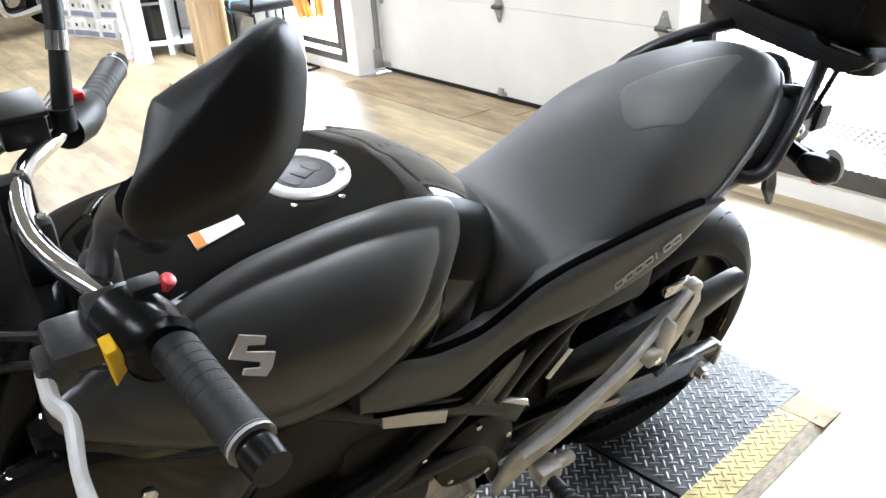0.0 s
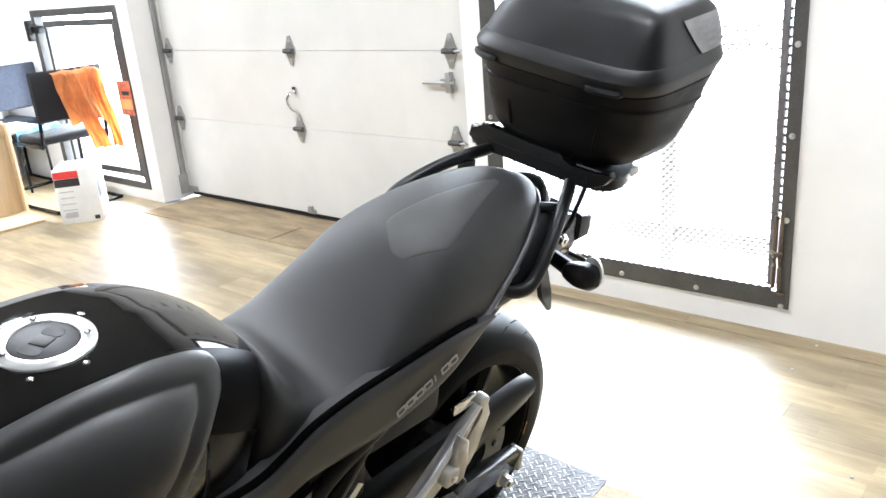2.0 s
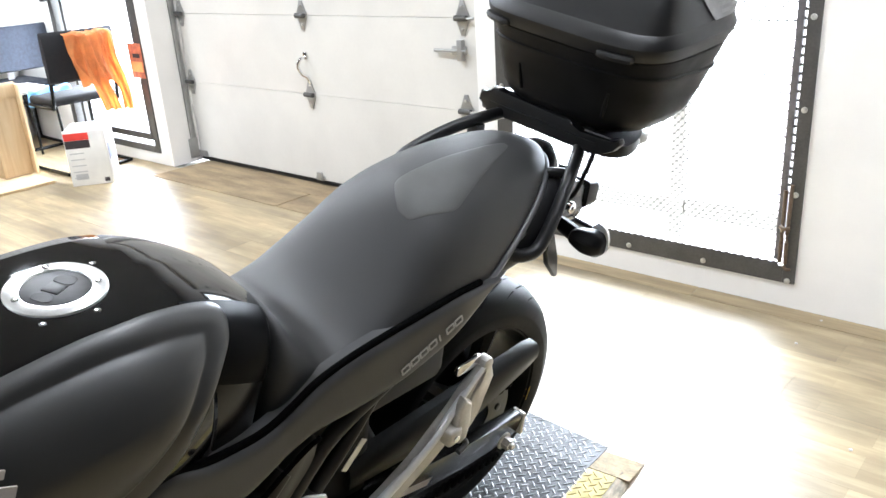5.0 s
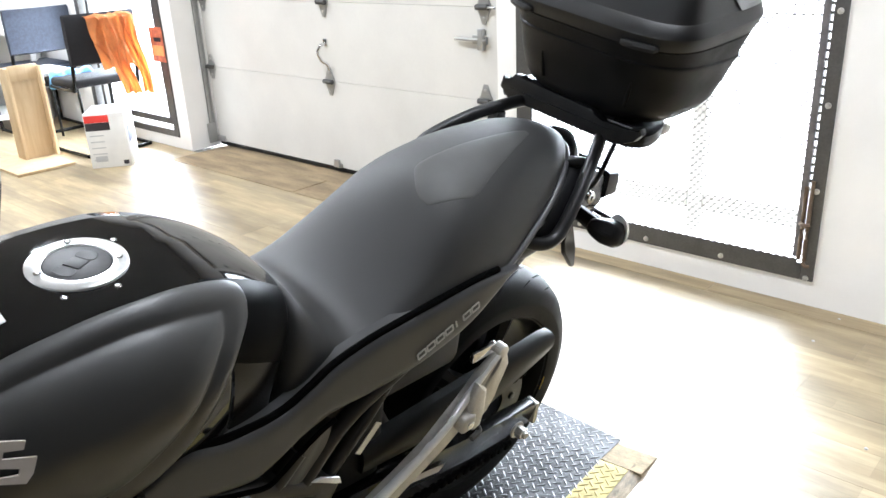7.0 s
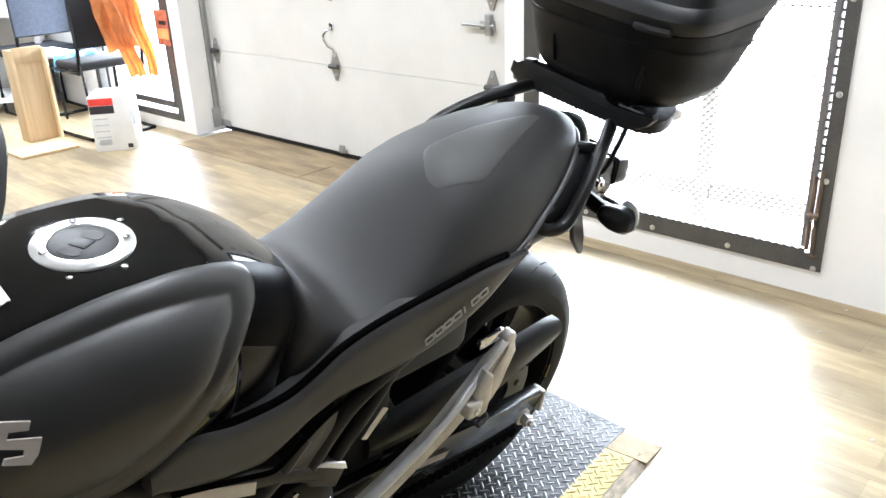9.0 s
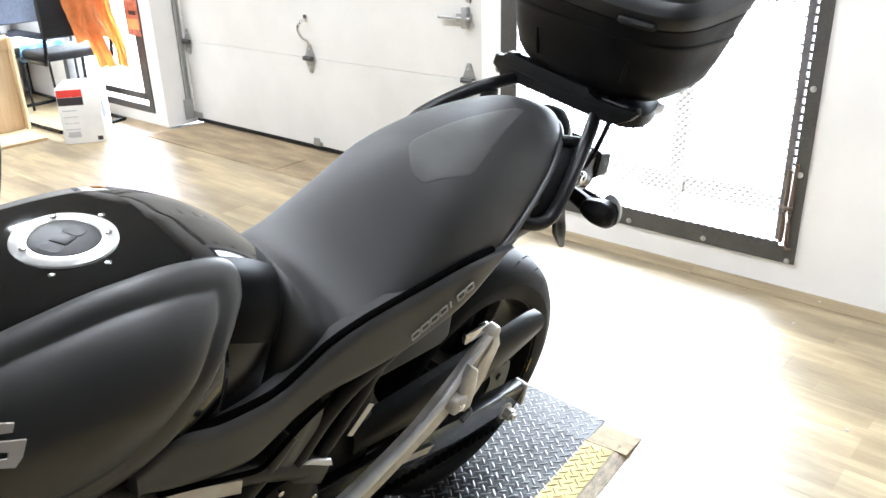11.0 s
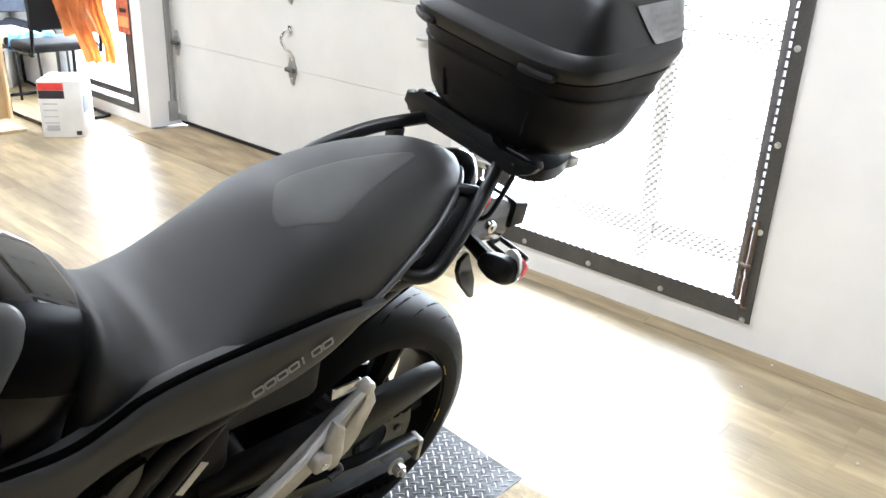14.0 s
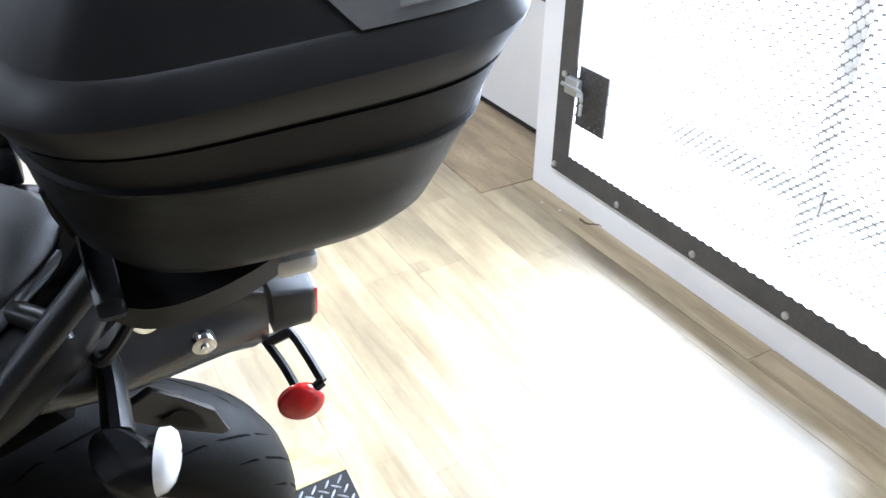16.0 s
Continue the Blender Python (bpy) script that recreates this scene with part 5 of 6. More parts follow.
part("exhaust", tube([(-0.12, -0.95, 0.42), (-0.12, -0.80, 0.25), (-0.13, -0.5, 0.22), (-0.17, -0.2, 0.27), (-0.20, 0.05, 0.34)], [0.022, 0.024, 0.03, 0.055, 0.055], 30, 16), ALU, bike, "steel silencer")

# -- tail, rails and rack --
for s in (1, -1):
    if s < 0:
        part("grab_rail", tube([(-0.082, 0.165, 0.957), (-0.100, 0.120, 0.950), (-0.126, 0.030, 0.934), (-0.142, -0.060, 0.908), (-0.144, -0.110, 0.884), (-0.120, -0.145, 0.850), (-0.090, -0.155, 0.82)], 0.0125, 36, 14), RACK_STEEL, bike, "black tubular rack rail")
        part("rail_bracket", box(-0.128, -0.100, 0.06, 0.085, 0.89, 0.935, 0.004), RACK_STEEL, bike)
        continue
    bm = tube([(0.098, -0.104, 0.826), (0.128, -0.096, 0.812), (0.146, -0.068, 0.805), (0.151, -0.034, 0.815), (0.138, 0.020, 0.862), (0.115, 0.080, 0.908), (0.095, 0.125, 0.942), (0.088, 0.137, 0.958)], 0.0125, 44, 14)
    if s < 0:
        mirrored(bm)
    part("grab_rail", bm, RACK_STEEL, bike, "black tubular rack rail")
    bm = tube([(0.075, 0.06, 0.905), (0.100, 0.085, 0.905), (0.112, 0.090, 0.895)], 0.010, 10, 10)
    if s < 0:
        mirrored(bm)
    part("rail_stay", bm, RACK_STEEL, bike)
    bm = tube([(0.106, 0.172, 0.953), (0.108, 0.145, 0.898), (0.108, 0.116, 0.855), (0.085, 0.106, 0.838)], 0.005, 16, 8)
    if s < 0:
        mirrored(bm)
    part("rack_stay", bm, RACK_STEEL, bike, "thin rack stay")
RACK = smooth_outline([(-0.150, 0.130), (-0.10, 0.120), (0.10, 0.120), (0.148, 0.130), (0.170, 0.165), (0.160, 0.225), (0.128, 0.285), (0.09, 0.305), (-0.09, 0.305), (-0.128, 0.285), (-0.160, 0.225), (-0.170, 0.165)], 72)
rack = part("rack_plate", slab(RACK, 0.946, 0.968, "z", 0.005), RACK_STEEL, bike, "black luggage rack plate")
part("rack_claw", slab([(-0.158, 0.962), (-0.154, 0.984), (-0.136, 0.980), (-0.126, 0.996), (-0.108, 0.998), (-0.098, 0.990), (0.060, 0.994), (0.072, 0.988), (0.090, 0.974), (0.146, 0.976), (0.172, 0.990), (0.178, 0.981),
                        (0.166, 0.964), (0.146, 0.952), (0.095, 0.950), (0.078, 0.956), (0.055, 0.970), (-0.095, 0.964), (-0.115, 0.950), (-0.140, 0.950)], 0.122, 0.142, "y", 0.004), RACK_STEEL, rack, "hooked front claw of the rack")
# tail unit
tail = bmesh.new()
rings = []
FOLDS = ((0.0, 1.0), (0.40, 0.985), (0.60, 0.86), (0.655, 0.62), (0.69, 0.36), (0.76, 0.16), (0.90, 0.02), (1.0, -0.12), (1.03, -0.30), (0.99, -0.52), (0.86, -0.74), (0.60, -0.93), (0.30, -0.995), (0.0, -1.0))
BOXY = ((0.0, 1.0), (0.55, 1.0), (0.88, 0.97), (0.97, 0.85), (1.0, 0.55), (1.0, 0.25), (1.0, 0.05), (1.0, -0.12), (1.0, -0.35), (1.0, -0.6), (0.97, -0.85), (0.88, -0.97), (0.55, -1.0), (0.0, -1.0))
for y, w, zt, zb, fold, rise in ((-0.05, 0.085, 0.87, 0.765, 0.0, 0.0), (0.04, 0.085, 0.885, 0.760, 0.6, -0.30), (0.09, 0.079, 0.878, 0.744, 1.0, -0.26), (0.13, 0.072, 0.868, 0.733, 1.0, -0.18), (0.165, 0.065, 0.856, 0.726, 1.0, -0.06),
                                 (0.20, 0.058, 0.842, 0.722, 1.0, 0.10), (0.23, 0.052, 0.830, 0.722, 0.85, 0.24), (0.255, 0.048, 0.820, 0.724, 0.45, 0.30), (0.272, 0.044, 0.812, 0.735, 0.1, 0.0), (0.276, 0.050, 0.816, 0.752, 0.0, 0.0),
                                 (0.316, 0.049, 0.806, 0.752, 0.0, 0.0), (0.322, 0.045, 0.802, 0.756, 0.0, 0.0)):
    zm, h = (zt + zb) / 2, (zt - zb) / 2
    half = []
    for (fx, fz), (gx, gz) in zip(FOLDS, BOXY):
        # the fold sweeps down towards the front and runs out at the lens box
        fz += rise * (1 - fz * fz)
        half.append(Vector((w * (fx * fold + gx * (1 - fold)), y, zm + h * (fz * fold + gz * (1 - fold)))))
    rings.append(half + [Vector((-v.x, v.y, v.z)) for v in half[-2:0:-1]])
add_rings(tail, rings[:9])
tail_unit = part("tail_unit", tail, TAIL_PLASTIC, bike, "black plastic tail unit", angle=50)
part("lens_box", add_rings(bmesh.new(), rings[9:]), BLACK_PLASTIC, tail_unit, "dull black box behind the lens")
part("tail_lens", box(-0.043, 0.043, 0.319, 0.327, 0.757, 0.801, 0.004), RED_LENS, tail_unit, "red rear lens")
bm = cushion(smooth_outline([(0.138, 0.852), (0.142, 0.828), (0.156, 0.816), (0.176, 0.826), (0.190, 0.850), (0.182, 0.874), (0.160, 0.880)], 40), lambda y, z: 0.062 - 0.22 * max(0, y - 0.12), [(0, 0), (0.1, 0.006), (0.25, 0.007), (0.9, 0.007)], -0.02)
part("lamp_bezel", bm, CHROME, tail_unit, "silver lamp bezel")
bm = cushion(smooth_outline([(0.148, 0.854), (0.150, 0.836), (0.160, 0.829), (0.174, 0.838), (0.181, 0.852), (0.175, 0.869), (0.160, 0.874)], 36), lambda y, z: 0.069 - 0.22 * max(0, y - 0.12), [(0, 0), (0.2, 0.005), (0.6, 0.008), (0.9, 0.009)], -0.01)
part("side_lamp", bm, RED_LENS, tail_unit, "red oval lamp")
part("seat_lock", add_disc(disc((0.051, 0.203, 0.781), (1, 0, 0), 0.013, 0.012, 20, 0.003), (0.0625, 0.203, 0.781), (1, 0, 0), 0.005, 0.004, 12), CHROME, tail_unit, "chrome seat lock")
bm = tube([(0.085, -0.150, 0.782), (0.098, -0.090, 0.795), (0.100, -0.030, 0.815), (0.094, 0.030, 0.842), (0.080, 0.085, 0.866), (0.066, 0.120, 0.880)], [0.026, 0.042, 0.050, 0.046, 0.036, 0.018], 24, 12, 0.80)
part("tail_fairing", bm, MATT, bike, "black tail fairing")
part("tail_fairing", mirrored(tube([(0.085, -0.150, 0.782), (0.098, -0.090, 0.795), (0.100, -0.030, 0.815), (0.094, 0.030, 0.842), (0.080, 0.085, 0.866), (0.066, 0.120, 0.880)], [0.026, 0.042, 0.050, 0.046, 0.036, 0.018], 24, 12, 0.80)), MATT, bike)
# flap hanging under the tail
flap = [(0.075, 0.118, 0.735), (0.072, 0.122, 0.708), (0.062, 0.152, 0.665), (0.052, 0.208, 0.606), (0.049, 0.219, 0.606), (0.050, 0.206, 0.655), (0.058, 0.172, 0.705), (0.066, 0.148, 0.742)]
bm = bmesh.new()
front = [bm.verts.new(p) for p in flap]
back = [bm.verts.new((x - 0.009, y - 0.004, z)) for x, y, z in flap]
bm.faces.new(front)
bm.faces.new(back[::-1])
for i in range(len(flap)):
    bm.faces.new((front[i], back[i], back[(i + 1) % len(flap)], front[(i + 1) % len(flap)]))
bmesh.ops.bevel(bm, geom=bm.edges[:], offset=0.002, segments=1, affect="EDGES")
part("tail_flap", bm, BLACK_PLASTIC, tail_unit, "black pointed flap under the tail")
mid = Vector((0.0625, 0.170, 0.682))
bm = bmesh.new()
bm.faces.new([bm.verts.new(mid + (Vector(p) - mid) * 0.52 + Vector((0.0042, -0.0022, 0.0))) for p in flap[1:-1]])
bmesh.ops.solidify(bm, geom=bm.faces[:], thickness=0.001)
part("flap_panel", bm, MATT, tail_unit, "satin inset of the flap")
# plate bracket with its reflector
bm = bmesh.new()
add_tube(bm, [(-0.010, 0.270, 0.735), (0.010, 0.302, 0.705), (0.045, 0.312, 0.697), (0.080, 0.318, 0.690)], 0.0055, 16, 8)
add_tube(bm, [(-0.010, 0.262, 0.728), (0.012, 0.276, 0.698), (0.045, 0.286, 0.688), (0.082, 0.292, 0.680)], 0.0055, 16, 8)
add_tube(bm, [(0.080, 0.318, 0.690), (0.083, 0.305, 0.685), (0.082, 0.288, 0.678)], 0.006, 6, 8)
add_tube(bm, [(0.012, 0.302, 0.705), (0.012, 0.276, 0.698)], 0.007, 4, 8)
bracket = part("plate_bracket", bm, BLACK_PLASTIC, bike, "black plate bracket")
bm = bmesh.new()
rings = []
c0 = Vector((0.082, 0.292, 0.672))
ax = Vector((0.93, -0.10, 0.33)).normalized()
sx = ax.cross(Vector((0, 0, 1))).normalized()
sy = sx.cross(ax)
for u, k in ((0, 1.0), (0.006, 1.0), (0.010, 0.9), (0.013, 0.6), (0.014, 0.2)):
    rings.append([c0 + ax * u + k * (0.026 * math.cos(a) * sx + 0.022 * math.sin(a) * sy) for a in (2 * math.pi * j / 24 for j in range(24))])
add_rings(bm, rings)
part("reflector", bm, RED_LENS, bracket, "red oval reflector")


def indicator(s):
    bm = tube([(0.055, 0.115, 0.795), (0.090, 0.114, 0.790), (0.135, 0.110, 0.783)], [0.015, 0.016, 0.018], 10, 10, 0.8)
    pod = bmesh.new()
    rings = []
    for x, y, z, a, b in ((0.132, 0.100, 0.784, 0.013, 0.014), (0.144, 0.105, 0.783, 0.022, 0.020), (0.164, 0.114, 0.779, 0.030, 0.026), (0.184, 0.121, 0.776, 0.029, 0.024), (0.194, 0.125, 0.774, 0.017, 0.014)):
        rings.append([Vector((x, y + a * q[0], z + b * q[1])) for q in ((1.0, 0.15), (0.55, 0.95), (-0.35, 1.0), (-1.0, 0.35), (-0.95, -0.5), (-0.2, -1.0), (0.65, -0.75))])
    add_rings(pod, rings)
    bmesh.ops.bevel(pod, geom=pod.edges[:], offset=0.003, segments=1, affect="EDGES")
    lens = bmesh.new()
    rings = []
    for u, k in ((0, 1.0), (0.008, 0.95), (0.014, 0.75), (0.017, 0.4)):
        rings.append([Vector((0.172 + 0.027 * k * math.cos(a), 0.137 + u - 0.010 * math.cos(a) * k, 0.780 + 0.032 * k * math.sin(a))) for a in (2 * math.pi * j / 20 for j in range(20))])
    add_rings(lens, rings)
    if s < 0:
        for b in (bm, pod, lens):
            mirrored(b)
    p = part("indicator_stem", bm, MATT, bike, "black indicator stem")
    part("indicator_body", pod, MATT, p, "faceted black indicator body", angle=20)
    part("indicator_lens", lens, CLEAR_LENS, p, "clear indicator lens")


indicator(1)
indicator(-1)

# -- front end --
for s in (1, -1):
    part("fork_leg", tube([(s * 0.105, -1.13, 0.93), (s * 0.105, -1.27, 0.64), (s * 0.100, -1.445, AXLE)], [0.024, 0.026, 0.028], 12, 14), FRAME_BLACK, bike, "black fork leg")
part("front_mudguard", slab(smooth_outline([(-1.72, 0.46), (-1.62, 0.58), (-1.45, 0.645), (-1.28, 0.60), (-1.20, 0.48), (-1.25, 0.47), (-1.33, 0.56), (-1.45, 0.615), (-1.58, 0.56), (-1.68, 0.45)], 50), -0.07, 0.07, "x", 0.008), GLOSS, bike, "gloss black front mudguard")
part("top_yoke", slab(smooth_outline([(-0.13, -1.15), (-0.06, -1.10), (0.06, -1.10), (0.13, -1.15), (0.12, -1.18), (0, -1.20), (-0.12, -1.18)], 40), 0.915, 0.945, "z", 0.006), FRAME_BLACK, bike, "black top yoke")
head = bmesh.new()
rings = []
for y, k in ((-1.22, 0.6), (-1.26, 0.95), (-1.32, 1.0), (-1.37, 0.8), (-1.385, 0.5)):
    rings.append([Vector((0.10 * k * math.cos(a), y, 0.80 + 0.13 * k * math.sin(a))) for a in (2 * math.pi * j / 28 for j in range(28))])
add_rings(head, rings)
part("headlamp", head, GLOSS, bike, "gloss black headlamp")
part("instrument", box(-0.09, 0.09, -1.27, -1.19, 0.945, 0.985, 0.015, 3), BLACK_PLASTIC, bike, "black instrument pod")
part("radiator", box(-0.17, 0.17, -1.20, -1.165, 0.52, 0.80, 0.008, 2), BLACK_PLASTIC, bike, "black radiator")
for s in (1, -1):
    bm = cushion(smooth_outline([(-1.22, 0.80), (-1.12, 0.82), (-1.00, 0.755), (-0.93, 0.70), (-1.00, 0.60), (-1.10, 0.56), (-1.20, 0.62)], 44), lambda y, z: 0.165, [(0, 0), (0.06, 0.008), (0.3, 0.014), (0.8, 0.018)], -0.012)
    if s < 0:
        mirrored(bm)
    part("radiator_cowl", bm, GLOSS, bike, "gloss black radiator cowl", angle=60)
part("cowl_bolt", disc((0.180, -1.085, 0.735), (1, 0, 0), 0.009, 0.006, 16), CHROME, bike, "bright cowl bolt")
# handlebar, turned a little to the right
BAR = [(0.408, -1.046, 1.0245), (0.372, -1.049, 1.028), (0.302, -1.058, 1.030), (0.239, -1.076, 1.033), (0.150, -1.102, 1.022), (0.060, -1.112, 1.006), (-0.020, -1.106, 1.002), (-0.075, -1.090, 1.000), (-0.140, -1.045, 0.994), (-0.190, -1.004, 0.986),
       (-0.250, -0.972, 0.982), (-0.330, -0.926, 0.978)]
part("handlebar", tube(BAR, 0.011, 60, 14), CHROME, bike, "bright tubular handlebar")
for k, (a, b) in enumerate((((0.296, -1.0595, 1.030), (0.408, -1.046, 1.0245)), ((-0.215, -0.990, 0.984), (-0.330, -0.926, 0.978)))):
    a, b = Vector(a), Vector(b)
    g = part("grip", tube([a, a.lerp(b, 0.1), a.lerp(b, 0.5), a.lerp(b, 0.9), b], [0.0215, 0.0180, 0.0180, 0.0185, 0.0195], 24, 18), GRIP, bike, "ribbed black rubber grip")
    d = (b - a).normalized()
    part("bar_end", tube([b, b + d * 0.010, b + d * 0.028], [0.013, 0.0165, 0.0155], 6, 16), FRAME_BLACK, bike, "bar end weight")
    part("grip_collar", tube([b - d * 0.002, b + d * 0.003], 0.0193, 2, 18), LETTER, g, "worn pale grip end")
    bm = bmesh.new()
    for j in range(7):
        c = a.lerp(b, 0.15 + 0.1 * j)
        add_tube(bm, [c - d * 0.0022, c + d * 0.0022], 0.0184, 2, 18)
    part("grip_rib", bm, GRIP, g)
sw = bmesh.new()
rings = []
for x, r in ((0.302, 0.024), (0.296, 0.029), (0.268, 0.031), (0.246, 0.029), (0.238, 0.020)):
    rings.append([Vector((x, -1.062 - (0.314 - x) * 0.25 + r * math.cos(a), 1.030 + r * 1.1 * math.sin(a))) for a in (2 * math.pi * k / 20 for k in range(20))])
add_rings(sw, rings)
switch = part("switch_housing", sw, FRAME_BLACK, bike, "glossy black switch housing")
part("horn_button", slab([(-1.107, 1.044), (-1.098, 1.046), (-1.089, 1.027), (-1.104, 1.008)], 0.274, 0.296, "x", 0.003), YELLOW_PLASTIC, switch, "yellow flasher switch")
part("red_button", disc((0.262, -1.050, 1.062), (0.5, 0.6, 1), 0.0065, 0.010, 14), RED_PLASTIC, switch, "small red button")
part("dip_switch", box(0.250, 0.268, -1.075, -1.050, 1.060, 1.070, 0.003), BLACK_PLASTIC, switch)
part("clutch_perch", add_box(box(0.216, 0.246, -1.108, -1.062, 1.014, 1.046, 0.008), 0.222, 0.274, -1.140, -1.102, 1.014, 1.036, 0.006), DARK_ALLOY, bike, "dark alloy clutch perch")
part("clutch_lever", tube([(0.258, -1.146, 1.014), (0.288, -1.148, 1.012), (0.310, -1.142, 1.012), (0.330, -1.1435, 1.012), (0.366, -1.149, 1.011), (0.420, -1.150, 1.008)], [0.010, 0.009, 0.0085, 0.0085, 0.0075, 0.009], 30, 10, 0.7), POLISHED, bike, "polished clutch lever")
part("lever_pivot", box(0.240, 0.274, -1.152, -1.124, 1.002, 1.030, 0.007), DARK_ALLOY, bike)
for x in (0.045, -0.045):
    part("bar_clamp", box(x - 0.013, x + 0.013, -1.126, -1.090, 0.945, 1.012, 0.006), BLACK_PLASTIC, bike, "black bar clamp")
    part("clamp_bolt", disc((x, -1.097, 1.011), (0, 0, 1), 0.005, 0.005, 10), CHROME, bike)
part("reservoir", add_box(box(-0.182, -0.118, -1.100, -1.050, 0.998, 1.034, 0.005), -0.185, -0.115, -1.103, -1.047, 1.034, 1.041, 0.003), BLACK_PLASTIC, bike, "square black brake reservoir")
part("brake_lever", tube([(-0.200, -1.055, 0.985), (-0.260, -1.030, 0.978), (-0.350, -0.985, 0.970)], [0.010, 0.008, 0.008], 16, 10, 0.7), CHROME, bike, "brake lever")
sw = tube([(-0.160, -1.030, 0.990), (-0.190, -1.008, 0.988), (-0.215, -0.992, 0.986)], [0.024, 0.029, 0.026], 8, 16)
switch = part("switch_housing", sw, BLACK_PLASTIC, bike, "black switch housing")
part("stop_switch", box(-0.200, -0.180, -1.010, -0.995, 1.010, 1.024, 0.004), RED_PLASTIC, switch, "red stop switch")
for pts in ([(0.17, -1.13, 0.975), (0.10, -1.22, 0.95), (0.05, -1.24, 0.85), (0.06, -1.16, 0.76)], [(-0.20, -1.06, 0.98), (-0.10, -1.20, 0.96), (-0.04, -1.24, 0.85), (-0.08, -1.2, 0.7)],
            [(0.23, -1.08, 0.965), (0.14, -1.17, 0.93), (0.06, -1.20, 0.84)]):
    part("cable", tube(pts, 0.0045, 24, 8), BLACK_PLASTIC, bike, "black control cable")


def mirror(foot, base, tip, inward, name):
    """A stalk and a long lens-shaped housing with a glass on its rear side."""
    f, b, t = Vector(foot), Vector(base), Vector(tip)
    part("mirror_stem", tube([f, f.lerp(b, 0.5) + Vector((0.006, 0, 0.0)), b.lerp(t, 0.12)], [0.0125, 0.0105, 0.012], 16, 12), BLACK_PLASTIC, bike, "black mirror stem")
    part("stem_collar", tube([f - Vector((0, 0, 0.012)), f + Vector((0, 0, 0.016))], 0.014, 3, 14), BLACK_PLASTIC, bike)
    ax = (t - b).normalized()
    n = Vector(inward)
    n = (n - ax * n.dot(ax)).normalized()
    w = ax.cross(n)
    L = (t - b).length
    rings, glass = [], []
    for u, h, d in ((0.0, 0.012, 0.010), (0.06, 0.024, 0.020), (0.16, 0.040, 0.030), (0.32, 0.051, 0.036), (0.50, 0.055, 0.036), (0.68, 0.054, 0.032), (0.82, 0.049, 0.025), (0.92, 0.040, 0.017), (0.985, 0.024, 0.009), (1.0, 0.008, 0.004)):
        c = b + ax * L * u
        ring = []
        for k in range(24):
            a = 2 * math.pi * k / 24
            x, y = math.cos(a), math.sin(a)
            dep = -y * d if y < 0 else -y * 0.006
            ridge = 0.004 * max(0, 1 - abs(x - 0.15) * 3) if y < 0 else 0
            ring.append(c + w * h * x - n * (d * max(0, -y) ** 0.8 + ridge - 0.006 * max(0, y)))
        rings.append(ring)
    body = part(name, add_rings(bmesh.new(), rings), MATT, bike, "long black mirror housing", angle=50)
    rings = []
    for u, h in ((0.10, 0.022), (0.2, 0.036), (0.4, 0.046), (0.6, 0.048), (0.8, 0.042), (0.93, 0.026)):
        c = b + ax * L * u + n * 0.0075
        rings.append([c + w * h * k for k in (-1, -0.5, 0, 0.5, 1)])
    part("mirror_glass", add_rings(bmesh.new(), rings, False, False), CHROME, body, "mirror glass")


# left mirror: back drawn flat-on to fit the camera's view, glass turned to the rider
M_C, M_R, M_U = Vector((0.3905, -1.032, 1.2556)), Vector((0.569, 0.820, 0.062)), Vector((-0.517, 0.298, 0.803))
M_N = M_R.cross(M_U).normalized()
M_OUT = smooth_outline([(0.026, 0.058), (0.037, 0.047), (0.0390, 0.028), (0.034, -0.004), (0.020, -0.028), (0.006, -0.042), (-0.023, -0.056), (-0.046, -0.062), (-0.053, -0.050), (-0.046, -0.024), (-0.0425, 0.010), (-0.034, 0.019), (0.0, 0.040)], 72)


def mirror_back(u, v):
    d = abs((u + 0.003) * 0.75 - (v - 0.007) * 0.66)
    return 0.015 * max(0.0, 1 - d / 0.036)


bm = cushion(M_OUT, mirror_back, [(0, -0.014), (0.025, -0.005), (0.06, 0.001), (0.11, 0.006), (0.18, 0.010), (0.3, 0.014), (0.5, 0.017), (0.75, 0.019), (0.95, 0.019)], -0.030, "z")
turn = Matrix((M_R, M_U, M_N)).transposed().to_4x4()
turn.translation = M_C
bmesh.ops.transform(bm, matrix=turn, verts=bm.verts[:])
housing = part("mirror_housing", bm, MIRROR_SHELL, bike, "long black mirror housing", angle=65)
bm = slab([(u * 0.92, v * 0.92) for u, v in M_OUT], -0.033, -0.031, "z")
bmesh.ops.transform(bm, matrix=turn, verts=bm.verts[:])
part("mirror_glass", bm, CHROME, housing, "mirror glass")
part("mirror_stem", tube([(0.175, -1.078, 1.030), (0.235, -1.080, 1.100), (0.300, -1.082, 1.160), (0.365, -1.076, 1.206)], [0.012, 0.008, 0.010, 0.016], 20, 12), BLACK_PLASTIC, bike, "black mirror stem")
part("stem_boss", disc((0.165, -1.076, 0.998), (0, 0, 1), 0.016, 0.040, 20, 0.004), BLACK_PLASTIC, bike, "black stem boss")
mirror((-0.146, -1.030, 1.012), (-0.200, -1.000, 1.165), (-0.330, -0.980, 1.300), (0.15, 0.93, -0.25), "mirror_housing")
part("stem_sleeve", tube([(-0.1665, -1.0155, 1.085), (-0.1735, -1.0115, 1.105)], 0.0125, 4, 14), CHROME, bike, "bright stem collar")

# ---- the top case on the rack ----
case = thing("top_case", BIKE_POSE, "black plastic motorcycle top case latched on the rack", "top case")
CX, CY = 0.023, 0.260
